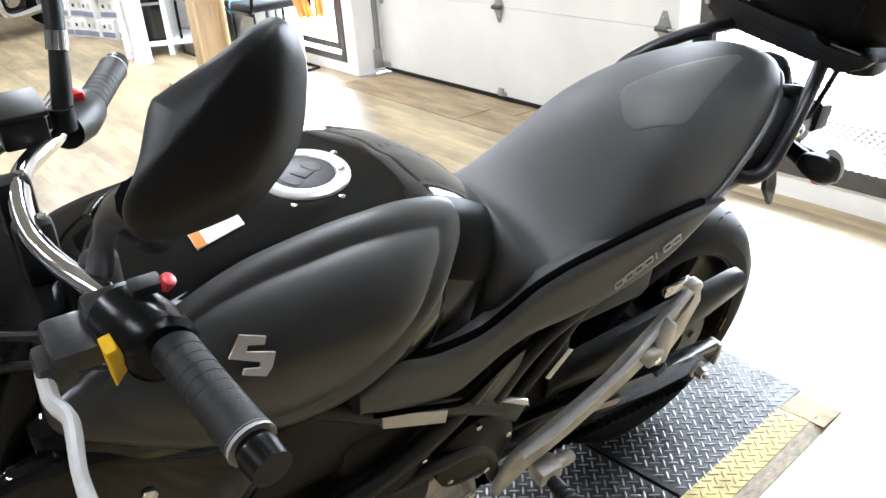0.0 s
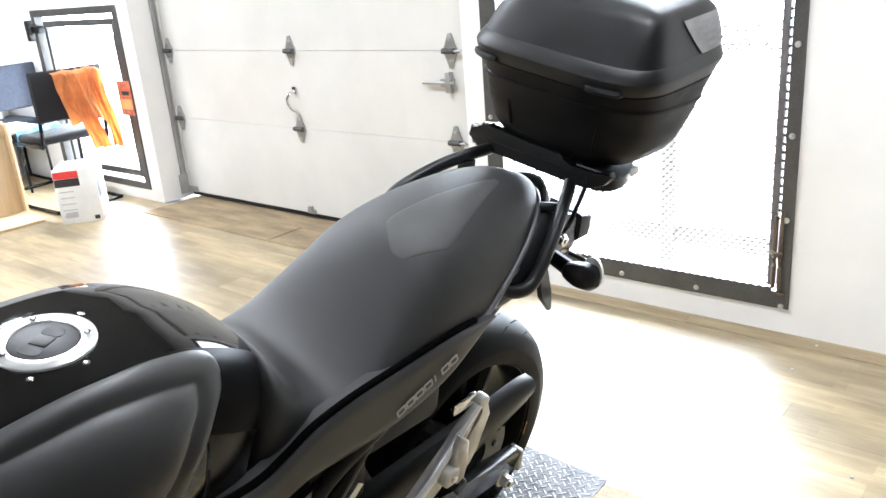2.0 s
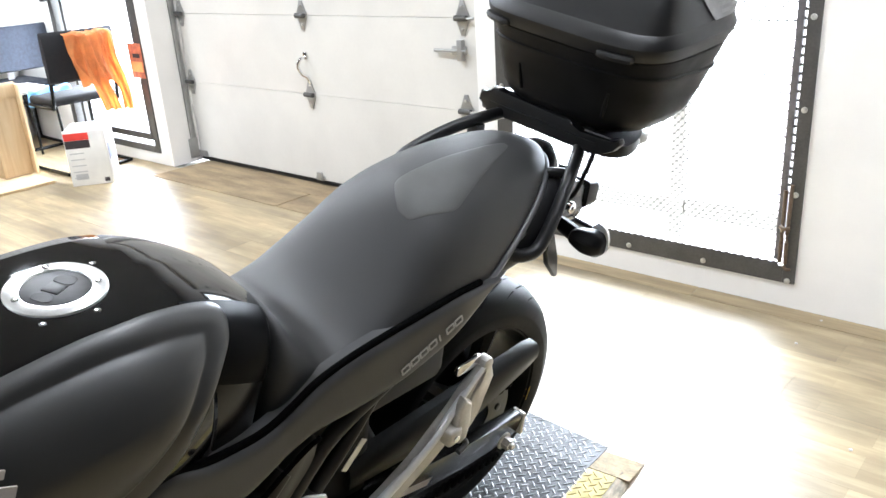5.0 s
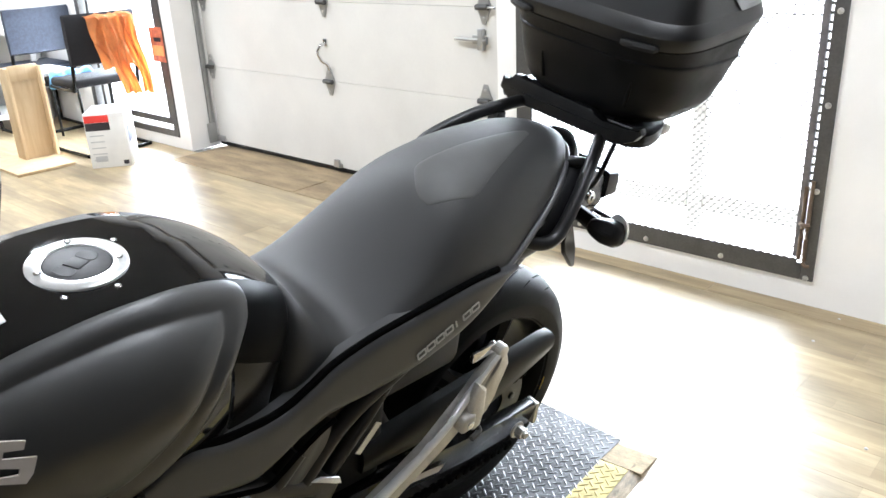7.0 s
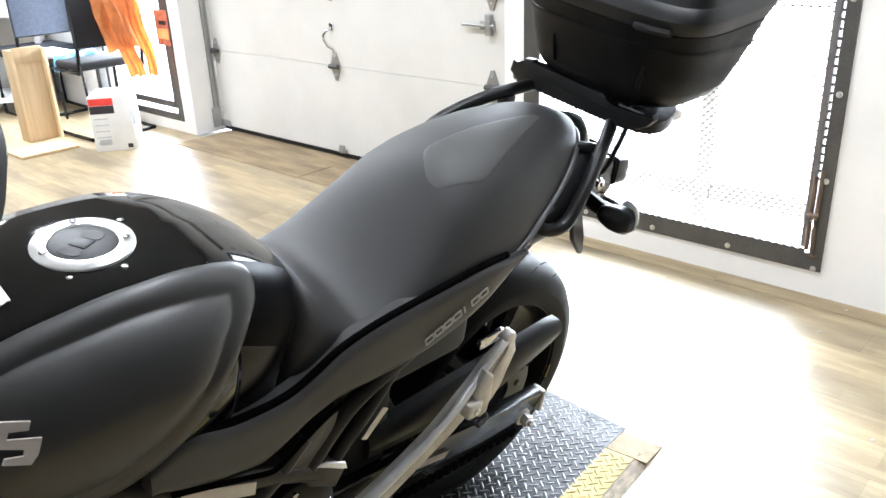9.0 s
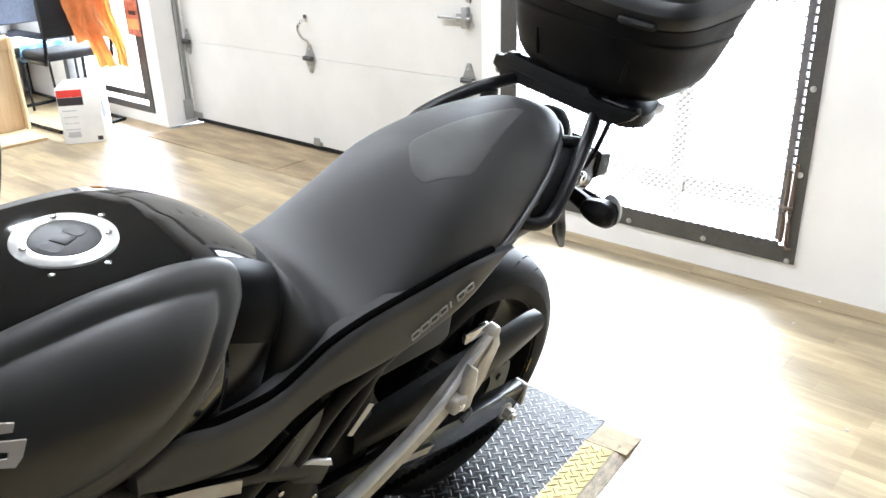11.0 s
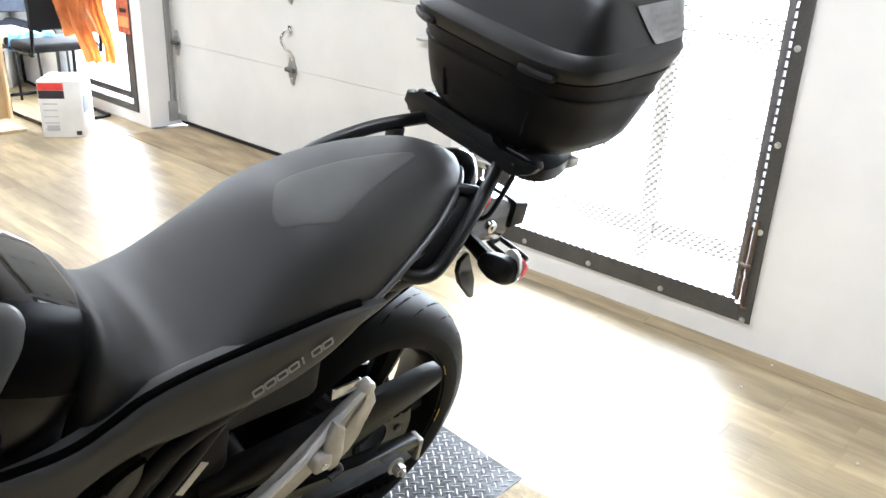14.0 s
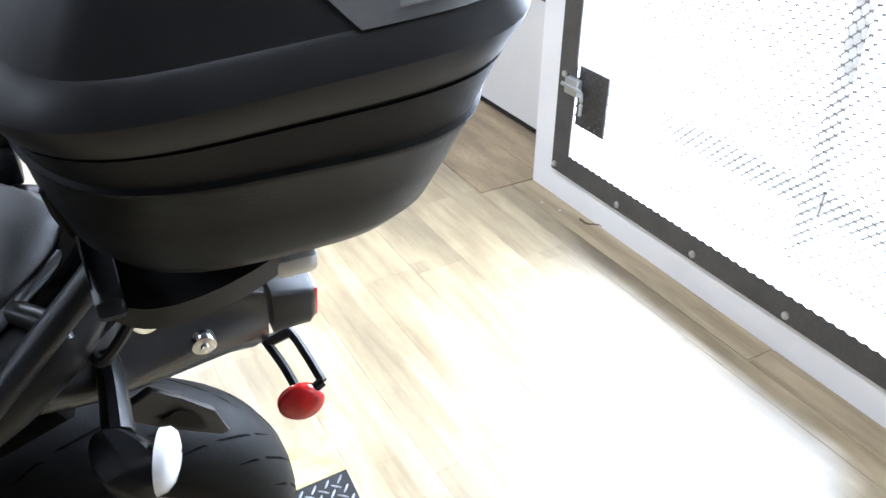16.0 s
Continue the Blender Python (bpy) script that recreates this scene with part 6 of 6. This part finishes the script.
SQUARE = ((0.96, 3.0), (1.00, 3.2), (1.10, 3.6), (1.14, 4.2), (1.17, 4.8), (1.21, 7.0), (1.25, 8.0))


def ring_at(z, hx, hy, dy, a):
    """A place on the case: rounder corners below, squarer ones on the lid, and a lid line that climbs to the rear."""
    n = interp(SQUARE, z)[0]
    c, s = math.cos(a), math.sin(a)
    r = (abs(c) ** n + abs(s) ** n) ** (-1 / n)
    y = CY + dy + hy * s * r
    climb = 0.085 * max(0.0, min(1.0, (z - 1.108) / 0.03))
    return Vector((CX + hx * c * r, y, z + climb * (y - 0.088)))


def shell(rows, count=128):
    """Rounded-box rings, with more of their points in the corners."""
    turns = [2 * math.pi * k / count - 0.20 * math.sin(8 * math.pi * k / count) / 4 for k in range(count)]
    return [[ring_at(z, hx, hy, dy, a) for a in turns] for z, hx, hy, dy in rows]


BASE = [(0.9685, 0.060, 0.070, 0.0), (0.971, 0.098, 0.090, 0.0), (0.977, 0.122, 0.106, 0.0), (0.986, 0.141, 0.121, -0.002), (1.000, 0.157, 0.135, -0.003), (1.020, 0.170, 0.146, -0.003), (1.060, 0.181, 0.156, -0.002), (1.096, 0.188, 0.162, 0.0),
        (1.100, 0.1910, 0.1650, 0.0), (1.104, 0.1915, 0.1655, 0.0), (1.107, 0.1890, 0.1630, 0.0), (1.116, 0.1915, 0.1655, 0.0), (1.131, 0.1970, 0.1710, 0.0), (1.132, 0.1900, 0.1640, 0.0)]
LID = [(1.1335, 0.190, 0.164, 0.0), (1.134, 0.1982, 0.1722, 0.0), (1.139, 0.2000, 0.1740, 0.0), (1.150, 0.2035, 0.1775, 0.0), (1.157, 0.204, 0.178, 0.0), (1.161, 0.202, 0.176, 0.0), (1.175, 0.193, 0.164, 0.003), (1.1775, 0.190, 0.160, 0.004),
       (1.212, 0.176, 0.141, 0.010), (1.240, 0.163, 0.124, 0.015), (1.248, 0.156, 0.117, 0.016), (1.255, 0.142, 0.105, 0.017), (1.262, 0.100, 0.076, 0.017), (1.264, 0.050, 0.040, 0.017)]
base = part("case_base", add_rings(bmesh.new(), shell(BASE)), CASE, case, "grained black lower shell", angle=32)
lid = part("case_lid", add_rings(bmesh.new(), shell(LID)), CASE_LID, case, "smooth black lid", angle=24)


def lid_at(a, z, lift=0.003):
    """A place on the lid: a is the angle round it from its left side, z the height."""
    for p, q in zip(LID[1:], LID[2:]):
        if p[0] <= z <= q[0]:
            k = (z - p[0]) / (q[0] - p[0])
            hx, hy, dy = (u + (v - u) * k for u, v in zip(p[1:], q[1:]))
            return ring_at(z, hx + lift, hy + lift, dy, a)


part("seal", add_rings(bmesh.new(), shell([(1.1305, 0.1950, 0.1690, 0), (1.1345, 0.1962, 0.1702, 0)])), CASE, case, "soft black seal between shell and lid")
for a0, a1, nm in ((-1.150, -0.865, "latch"), (-2.36, -2.06, "hinge_lug")):
    # a moulded ridge that follows the lower edge of the lid round the front
    row = [a0 + (a1 - a0) * i / 10 for i in range(11)]
    rings = []
    for i, a in enumerate(row):
        k = 0.55 if i in (0, 10) else 1.0
        rings.append([ring_at(1.1385 + v * k, 0.2005 + u * k, 0.1745 + u * k, 0.0, a) for u, v in ((-0.004, -0.007), (0.0075, -0.006), (0.0085, 0.0), (0.0065, 0.006), (-0.004, 0.008))])
    part(nm, add_rings(bmesh.new(), rings), CASE_LID, base, "moulded latch ridge", angle=30)
for a in (-1.98, -0.98):
    low, high = ring_at(1.020, 0.1715, 0.1475, -0.003, a), ring_at(1.068, 0.1835, 0.1585, -0.001, a)
    part("rib", tube([low, low.lerp(high, 0.5), high], [0.0035, 0.0045, 0.002], 6, 8), CASE, base)
bm = bmesh.new()
grid = []
for i in range(33):
    u = i / 32
    row = []
    for j in range(8):
        a0 = 0.17 - 0.40 * j / 7
        row.append(bm.verts.new(lid_at(a0 + (math.pi - 2 * a0) * u, 1.1780 + j * 0.0085)))
    grid.append(row)
for a, b in zip(grid, grid[1:]):
    for i in range(7):
        bm.faces.new((a[i], a[i + 1], b[i + 1], b[i]))
part("reflector_panel", bm, REFLECT, lid, "silvery reflector panel with grey bars", angle=60)
for j in range(4):
    bm = bmesh.new()
    z0 = 1.186 + j * 0.012
    row = [[bm.verts.new(lid_at(0.30 - 0.08 * j + 0.05 * i, z, 0.0046)) for z in (z0, z0 + 0.0065)] for i in range(9)]
    for a, b in zip(row, row[1:]):
        bm.faces.new((a[0], a[1], b[1], b[0]))
    part("reflector_bar", bm, GREY_PRINT, lid)
part("case_foot", box(0.112, 0.148, 0.255, 0.292, 0.938, 0.960, 0.007), SILVER_PLASTIC, base, "pale release foot")
part("case_mount", box(-0.10, 0.10, 0.15, 0.24, 0.9683, 0.990, 0.004), CASE, base, "black mounting block")

# ---- things by the side door ----
def carton():
    a = math.atan2(0.19, 0.14)
    d = thing("carton", pose(-4.08, -0.61, 0.0, 0, 0, math.degrees(a)), "white printed cardboard carton standing on the floor", "box")
    w, h, dep = 0.236, 0.340, 0.30
    part("body", box(0, w, 0, dep, 0.0, h, 0.004), CARTON, d, "white cardboard box")
    part("red_band", box(0.004, w * 0.62, -0.002, -0.0005, h - 0.055, h - 0.012), CARTON_RED, d, "red printed band")
    part("black_band", box(0.004, w * 0.62, -0.002, -0.0005, h - 0.105, h - 0.057), CARTON_BLACK, d, "black printed band")
    for i in range(5):
        part("text_bar", box(0.02, 0.02 + w * (0.35 + 0.12 * ((i * 3) % 3)), -0.002, -0.0005, h - 0.14 - i * 0.038, h - 0.133 - i * 0.038), CARTON_GREY, d)
    part("logo_bar", box(0.03, 0.10, -0.002, -0.0005, 0.04, 0.075), CARTON_GREY, d)
    part("side_print", box(w + 0.0005, w + 0.002, 0.05, 0.20, h - 0.20, h - 0.10), CARTON_BLUE, d, "blue printed side bars")
    part("code_patch", box(w - 0.045, w - 0.015, -0.002, -0.0005, 0.015, 0.04), CARTON_BLACK, d)
    part("flap_seam", box(0.003, w - 0.003, dep * 0.5 - 0.001, dep * 0.5 + 0.001, h - 0.0005, h + 0.001), CARTON_GREY, d)
    return d


carton()


def visitor_chair(m, back, seat_mat, label):
    """Cantilever chair: one bent tube, a padded seat and a curved padded back."""
    d = thing("visitor_chair", m, label, "chair", "visitor chairs")
    for s in (1, -1):
        part("side_tube", tube([(s * 0.22, 0.22, 0.012), (s * 0.23, -0.18, 0.012), (s * 0.23, -0.24, 0.04), (s * 0.23, -0.235, 0.40), (s * 0.225, -0.20, 0.445), (s * 0.22, 0.16, 0.440), (s * 0.215, 0.22, 0.48), (s * 0.21, 0.27, 0.86)], 0.012, 60, 10), FRAME_BLACK, d, "bent black tube")
    part("rear_bar", tube([(-0.22, 0.22, 0.012), (0.0, 0.24, 0.012), (0.22, 0.22, 0.012)], 0.012, 12, 10), FRAME_BLACK, d)
    part("cushion", box(-0.22, 0.22, -0.23, 0.20, 0.445, 0.50, 0.022, 3), seat_mat, d, "padded seat")
    rings = []
    for i in range(9):
        u = -0.23 + i * 0.46 / 8
        yb = 0.262 - 0.03 * (1 - (u / 0.23) ** 2) * -1
        rings.append([Vector((u, yb - 0.016, 0.60)), Vector((u, yb - 0.022, 0.74)), Vector((u, yb - 0.014, 0.895)), Vector((u, yb, 0.905)), Vector((u, yb + 0.018, 0.89)), Vector((u, yb + 0.022, 0.74)), Vector((u, yb + 0.018, 0.605)), Vector((u, yb, 0.595))])
    part("backrest", add_rings(bmesh.new(), rings), back, d, "padded backrest", angle=50)
    return d


visitor_chair(pose(-4.575, -0.28, 0, 0, 0, -90), CHAIR_CLOTH, CHAIR_CLOTH, "black padded cantilever chair with an orange jacket over its back")
visitor_chair(pose(-5.575, -0.25, 0, 0, 0, -90), CHAIR_BLUE, CHAIR_BLUE, "slate-blue padded chair against the white wall")


def draped_jacket():
    """One cloth laid over the chair back: two sides, deep soft folds and an uneven hem."""
    d = thing("jacket", pose(-4.275, -0.235, 0, 0, 0, 90), "bright orange hi-vis jacket hung over a chair back", "jacket")
    rng = random.Random(4)
    ph = [rng.uniform(0, 6) for _ in range(8)]

    def sheet(x0, x1, x2, x3, top, drop, slant, front, k0):
        """A length of cloth from x0..x1 at the chair's top edge to x2..x3 at its hem."""
        bm = bmesh.new()
        rows = []
        for j in range(45):
            v = j / 44
            row = []
            for i in range(41):
                u = i / 40
                hem = drop * (1 + slant * (u - 0.5) + 0.025 * math.sin(u * 5 + ph[k0]) + 0.012 * math.sin(u * 13 + ph[k0 + 1]))
                x = (x0 + (x1 - x0) * u) * (1 - v) + (x2 + (x3 - x2) * u) * v + 0.008 * math.sin(v * 7 + ph[k0])
                # soft folds that run down and across, sharper on their crests
                w1 = math.sin(u * 5.5 + ph[k0] - 3.0 * v)
                w2 = math.sin(u * 9 + ph[k0 + 1] + 3.5 * v)
                fold = (0.030 * (1 - abs(w1)) ** 1.4 + 0.012 * (1 - abs(w2)) ** 1.4 + 0.0015 * math.sin(u * 30 + 14 * v)) * min(1, 0.35 + 1.5 * v)
                s = min(1.0, v / 0.07)
                y = 0.045 - (0.045 + front) * s * s * (3 - 2 * s) - fold - 0.015 * v
                z = top - 0.010 * abs(math.sin(u * 6 + ph[k0])) - hem * max(0.0, v - 0.04) + 0.010 * math.sin(u * 7 + 9 * v + ph[3]) * v * (1 - v)
                row.append(bm.verts.new((x, y, z)))
            rows.append(row)
        for a, b in zip(rows, rows[1:]):
            for i in range(40):
                bm.faces.new((a[i], a[i + 1], b[i + 1], b[i]))
        bmesh.ops.solidify(bm, geom=bm.faces[:], thickness=0.004)
        return bm

    part("body", sheet(-0.175, 0.125, -0.120, 0.100, 0.900, 0.34, 0.05, 0.035, 0), ORANGE, d, "crumpled orange cloth", angle=80)
    part("sleeve", sheet(-0.120, 0.010, -0.030, 0.085, 0.897, 0.52, 0.12, 0.075, 3), ORANGE, d, "flat hanging sleeve", angle=80)
    part("sleeve", sheet(0.035, 0.128, 0.110, 0.185, 0.897, 0.54, 0.10, 0.060, 2), ORANGE, d, "flat hanging sleeve", angle=80)
    return d


draped_jacket()


def side_table():
    d = thing("side_table", pose(-4.98, -0.44, 0), "small white side table with thin black legs", "table")
    part("top", box(-0.22, 0.22, -0.16, 0.16, 0.50, 0.52, 0.004), WHITE_PLASTIC, d, "white table top")
    for x in (-0.20, 0.20):
        for y in (-0.14, 0.14):
            part("leg", tube([(x, y, 0.5), (x * 1.05, y * 1.05, 0.0)], 0.009, 4, 8), FRAME_BLACK, d)
    return d


side_table()
cloth = bmesh.new()
rows = []
for j in range(16):
    row = []
    for i in range(13):
        u, v = i / 12 - 0.5, j / 15
        y = -0.10 - 0.08 * min(1, v * 2.2)
        z = 0.528 + 0.012 * math.sin(u * 14 + v * 5) if v < 0.45 else 0.525 - (v - 0.45) * 0.18 + 0.01 * math.sin(u * 20)
        row.append(cloth.verts.new((u * (0.26 + 0.06 * v), y - (0.012 * math.sin(u * 18) + 0.004 if v >= 0.45 else 0), z)))
    rows.append(row)
for a, b in zip(rows, rows[1:]):
    for i in range(12):
        cloth.faces.new((a[i], a[i + 1], b[i + 1], b[i]))
rag = tagged(link_mesh("rag", cloth, BLUE_CLOTH, angle=80), "crumpled light blue rag hanging off the table", "rag")
rag.matrix_world = pose(-4.86, -0.36, 0, 0, 0, 90)

board = thing("plywood_stand", pose(-4.62, -0.69, 0, 0, 0, 90), "upright plywood stand on a flat plywood foot", "stand")
part("upright", box(-0.085, 0.085, 0.0, 0.10, 0.020, 0.60, 0.003), PLY, board, "plywood upright")
part("upper_rail", box(-0.088, 0.088, -0.012, -0.001, 0.52, 0.615, 0.002), PLY, board)
part("side_cheek", box(0.086, 0.104, -0.045, 0.11, 0.020, 0.60, 0.003), PLY, board)
part("side_cheek", box(-0.104, -0.086, -0.012, 0.11, 0.020, 0.60, 0.003), PLY, board)
part("foot", box(-0.286, 0.07, -0.33, 0.22, 0.0, 0.018, 0.002, 1), PLY, board, "flat plywood foot")

column = thing("column", pose(-5.75, -0.84, 0), "round white column", "column")
part("shaft", revolve([(0.0, 0.0), (0.0, 0.068), (TOP - 0.01, 0.068), (TOP - 0.01, 0.0)], (0, 0, 0), "z", 28), WHITE_WALL, column)
part("foot_ring", revolve([(0.0, 0.067), (0.0, 0.074), (0.015, 0.074), (0.02, 0.069)], (0, 0, 0), "z", 28), WHITE_PLASTIC, column)

# desk form and black block in place of a shelf unit and dark bag
desk = thing("desk", pose(-6.05, -0.42, 0, 0, 0, 62), "white laminate shelf unit with open cubby", "desk")
for x0, x1, z0, z1 in ((-0.40, 0.40, 0.70, 0.74), (-0.40, -0.36, 0.0, 0.70), (0.36, 0.40, 0.0, 0.70), (-0.06, -0.02, 0.0, 0.70), (-0.36, -0.06, 0.08, 0.12), (-0.02, 0.36, 0.08, 0.12)):
    part("panel", box(x0, x1, -0.25, 0.25, z0, z1, 0.003), WHITE_PLASTIC, desk)
part("back_panel", box(-0.36, 0.36, 0.22, 0.24, 0.12, 0.70), WHITE_PLASTIC, desk)
tower = thing("dark_shelf_block", pose(-6.03, -0.55, 0.12, 0, 0, 62), "black block standing in for a dark bag on the shelf", "computer")
part("case", box(-0.14, 0.06, -0.16, 0.20, 0.0, 0.40, 0.008), BLACK_PLASTIC, tower)
part("front_panel", box(-0.135, 0.055, -0.168, -0.1605, 0.02, 0.38, 0.004), GLASS_DARK, tower)
part("grey_strip", box(-0.12, 0.04, -0.1715, -0.1685, 0.28, 0.30), GALV, tower)

rng = random.Random(11)
for k in range(6):
    for j in range(4):
        if j == 3 and k % 3 == 1:
            continue
        b = thing("stacked_carton", pose(-7.75 + 0.205 * k + rng.uniform(-0.01, 0.01), -0.80 + 0.075 * k + rng.uniform(-0.02, 0.02), 0.178 * j, 0, 0, 20 + rng.uniform(-7, 7)), "white carton with blue-grey bands in a stack", "box", "stacked cartons")
        part("body", box(-0.095, 0.095, -0.12, 0.12, 0.0, 0.176, 0.004), CARTON, b)
        part("band", box(-0.095, 0.095, -0.1225, -0.1205, 0.02, 0.065), CARTON_BLUE, b, "blue-grey printed band")
        part("mark", box(-0.06, -0.03, -0.1225, -0.1205, 0.10, 0.13), CARTON_BLACK, b)
        part("mark", box(0.02, 0.06, -0.1225, -0.1205, 0.09, 0.14), CARTON_GREY, b)
bag = bmesh.new()
rings = []
for i in range(9):
    u = i / 8
    c = Vector((-6.95 + 0.42 * u, -0.62 + 0.10 * u, 0.80 - 0.10 * u + 0.02 * math.sin(9 * u)))
    r = 0.035 + 0.085 * math.sin(math.pi * min(1.0, u * 0.9 + 0.08))
    rings.append([c + Vector((0.2 * r * math.cos(a), r * math.cos(a), r * 0.75 * math.sin(a) * (1 + 0.15 * math.sin(3 * a + 5 * u)))) for a in (2 * math.pi * q / 14 for q in range(14))])
tagged(link_mesh("bag", add_rings(bag, rings), BAG, angle=80), "pale green cloth bag lying on the cartons", "bag")

far = thing("parked_motorcycle", pose(-8.3, -1.35, 0, 0, 8, 40), "dark motorcycle with bright chrome parked deep in the workshop", "motorcycle")
for y in (-0.68, 0.68):
    t = part("tyre", revolve([(-0.05, 0.22), (-0.06, 0.25), (-0.045, 0.295), (0, 0.31), (0.045, 0.295), (0.06, 0.25), (0.05, 0.22)], (0, y, 0.31), "x", 36), RUBBER, far)
    part("rim", revolve([(-0.04, 0.20), (-0.045, 0.225), (0.045, 0.225), (0.04, 0.20)], (0, y, 0.31), "x", 36), CHROME, t)
    part("hub", revolve([(-0.06, 0.0), (-0.06, 0.05), (0.06, 0.05), (0.06, 0.0)], (0, y, 0.31), "x", 20), CHROME, t)
part("tank", tube([(0, -0.40, 0.74), (0, -0.15, 0.80), (0, 0.10, 0.72)], [0.09, 0.15, 0.07], 16, 16), GLOSS, far)
part("saddle", tube([(0, 0.05, 0.70), (0, 0.35, 0.68), (0, 0.65, 0.74)], [0.10, 0.14, 0.09], 16, 14), SEAT, far)
part("engine", box(-0.16, 0.16, -0.30, 0.20, 0.25, 0.60, 0.05, 3), ENGINE, far)
part("engine_cover", disc((0.16, -0.05, 0.42), (1, 0, 0), 0.11, 0.05, 24, 0.02), CHROME, far)
part("exhaust", tube([(0.17, -0.25, 0.45), (0.20, -0.15, 0.25), (0.20, 0.3, 0.25), (0.20, 0.85, 0.30)], [0.03, 0.03, 0.045, 0.045], 24, 14), CHROME, far)
part("handlebar", tube([(-0.40, -0.30, 1.02), (-0.12, -0.50, 0.98), (0.12, -0.50, 0.98), (0.40, -0.30, 1.02)], 0.013, 24, 10), CHROME, far)
for s in (1, -1):
    part("fork_leg", tube([(s * 0.10, -0.50, 0.95), (s * 0.09, -0.68, 0.31)], 0.024, 4, 12), CHROME, far)

twig = tagged(link_mesh("twig", tube([(-1.05, -0.03, 0.006), (-1.01, -0.035, 0.012), (-0.98, -0.02, 0.02), (-0.95, -0.03, 0.03)], [0.004, 0.003, 0.002, 0.001], 10, 6), RUST), "small brown twig lying by the wall", "twig")
for x, y in ((0.136, -0.045), (-1.13, -0.05), (-1.20, -0.07), (0.51, -0.40), (0.12, -0.25), (0.42, -0.75)):
    tagged(link_mesh("debris", disc((x, y, 0.0), (0.1, 0.1, 1), 0.005, 0.004, 8, 0.002), CARTON_GREY), "small pale crumb lying on the floor", "debris", "crumbs on the floor")

# ---- floor planks, each a piece of its own ----
rng = random.Random(3)
W_PLANK, L_PLANK = 0.152, 1.22
lengths = {}
row = 0
y = -0.002
while y > -3.7:
    x = -6.4 - rng.uniform(0, L_PLANK)
    while x < 1.4:
        x1 = x + L_PLANK
        y0 = y - W_PLANK + 0.0004
        key = "whole"
        if key not in lengths:
            bm = box(0.0002, L_PLANK - 0.0002, 0, W_PLANK - 0.0004, -0.004, 0.0, 0.0003, 1)
            me = bpy.data.meshes.new("plank")
            bm.to_mesh(me)
            bm.free()
            me.materials.append(PLANK)
            lengths[key] = me
        ob = new("plank", lengths[key])
        ob.location = (x, y0, 0.0)
        ob.parent = floor
        x = x1
    y -= W_PLANK
    row += 1
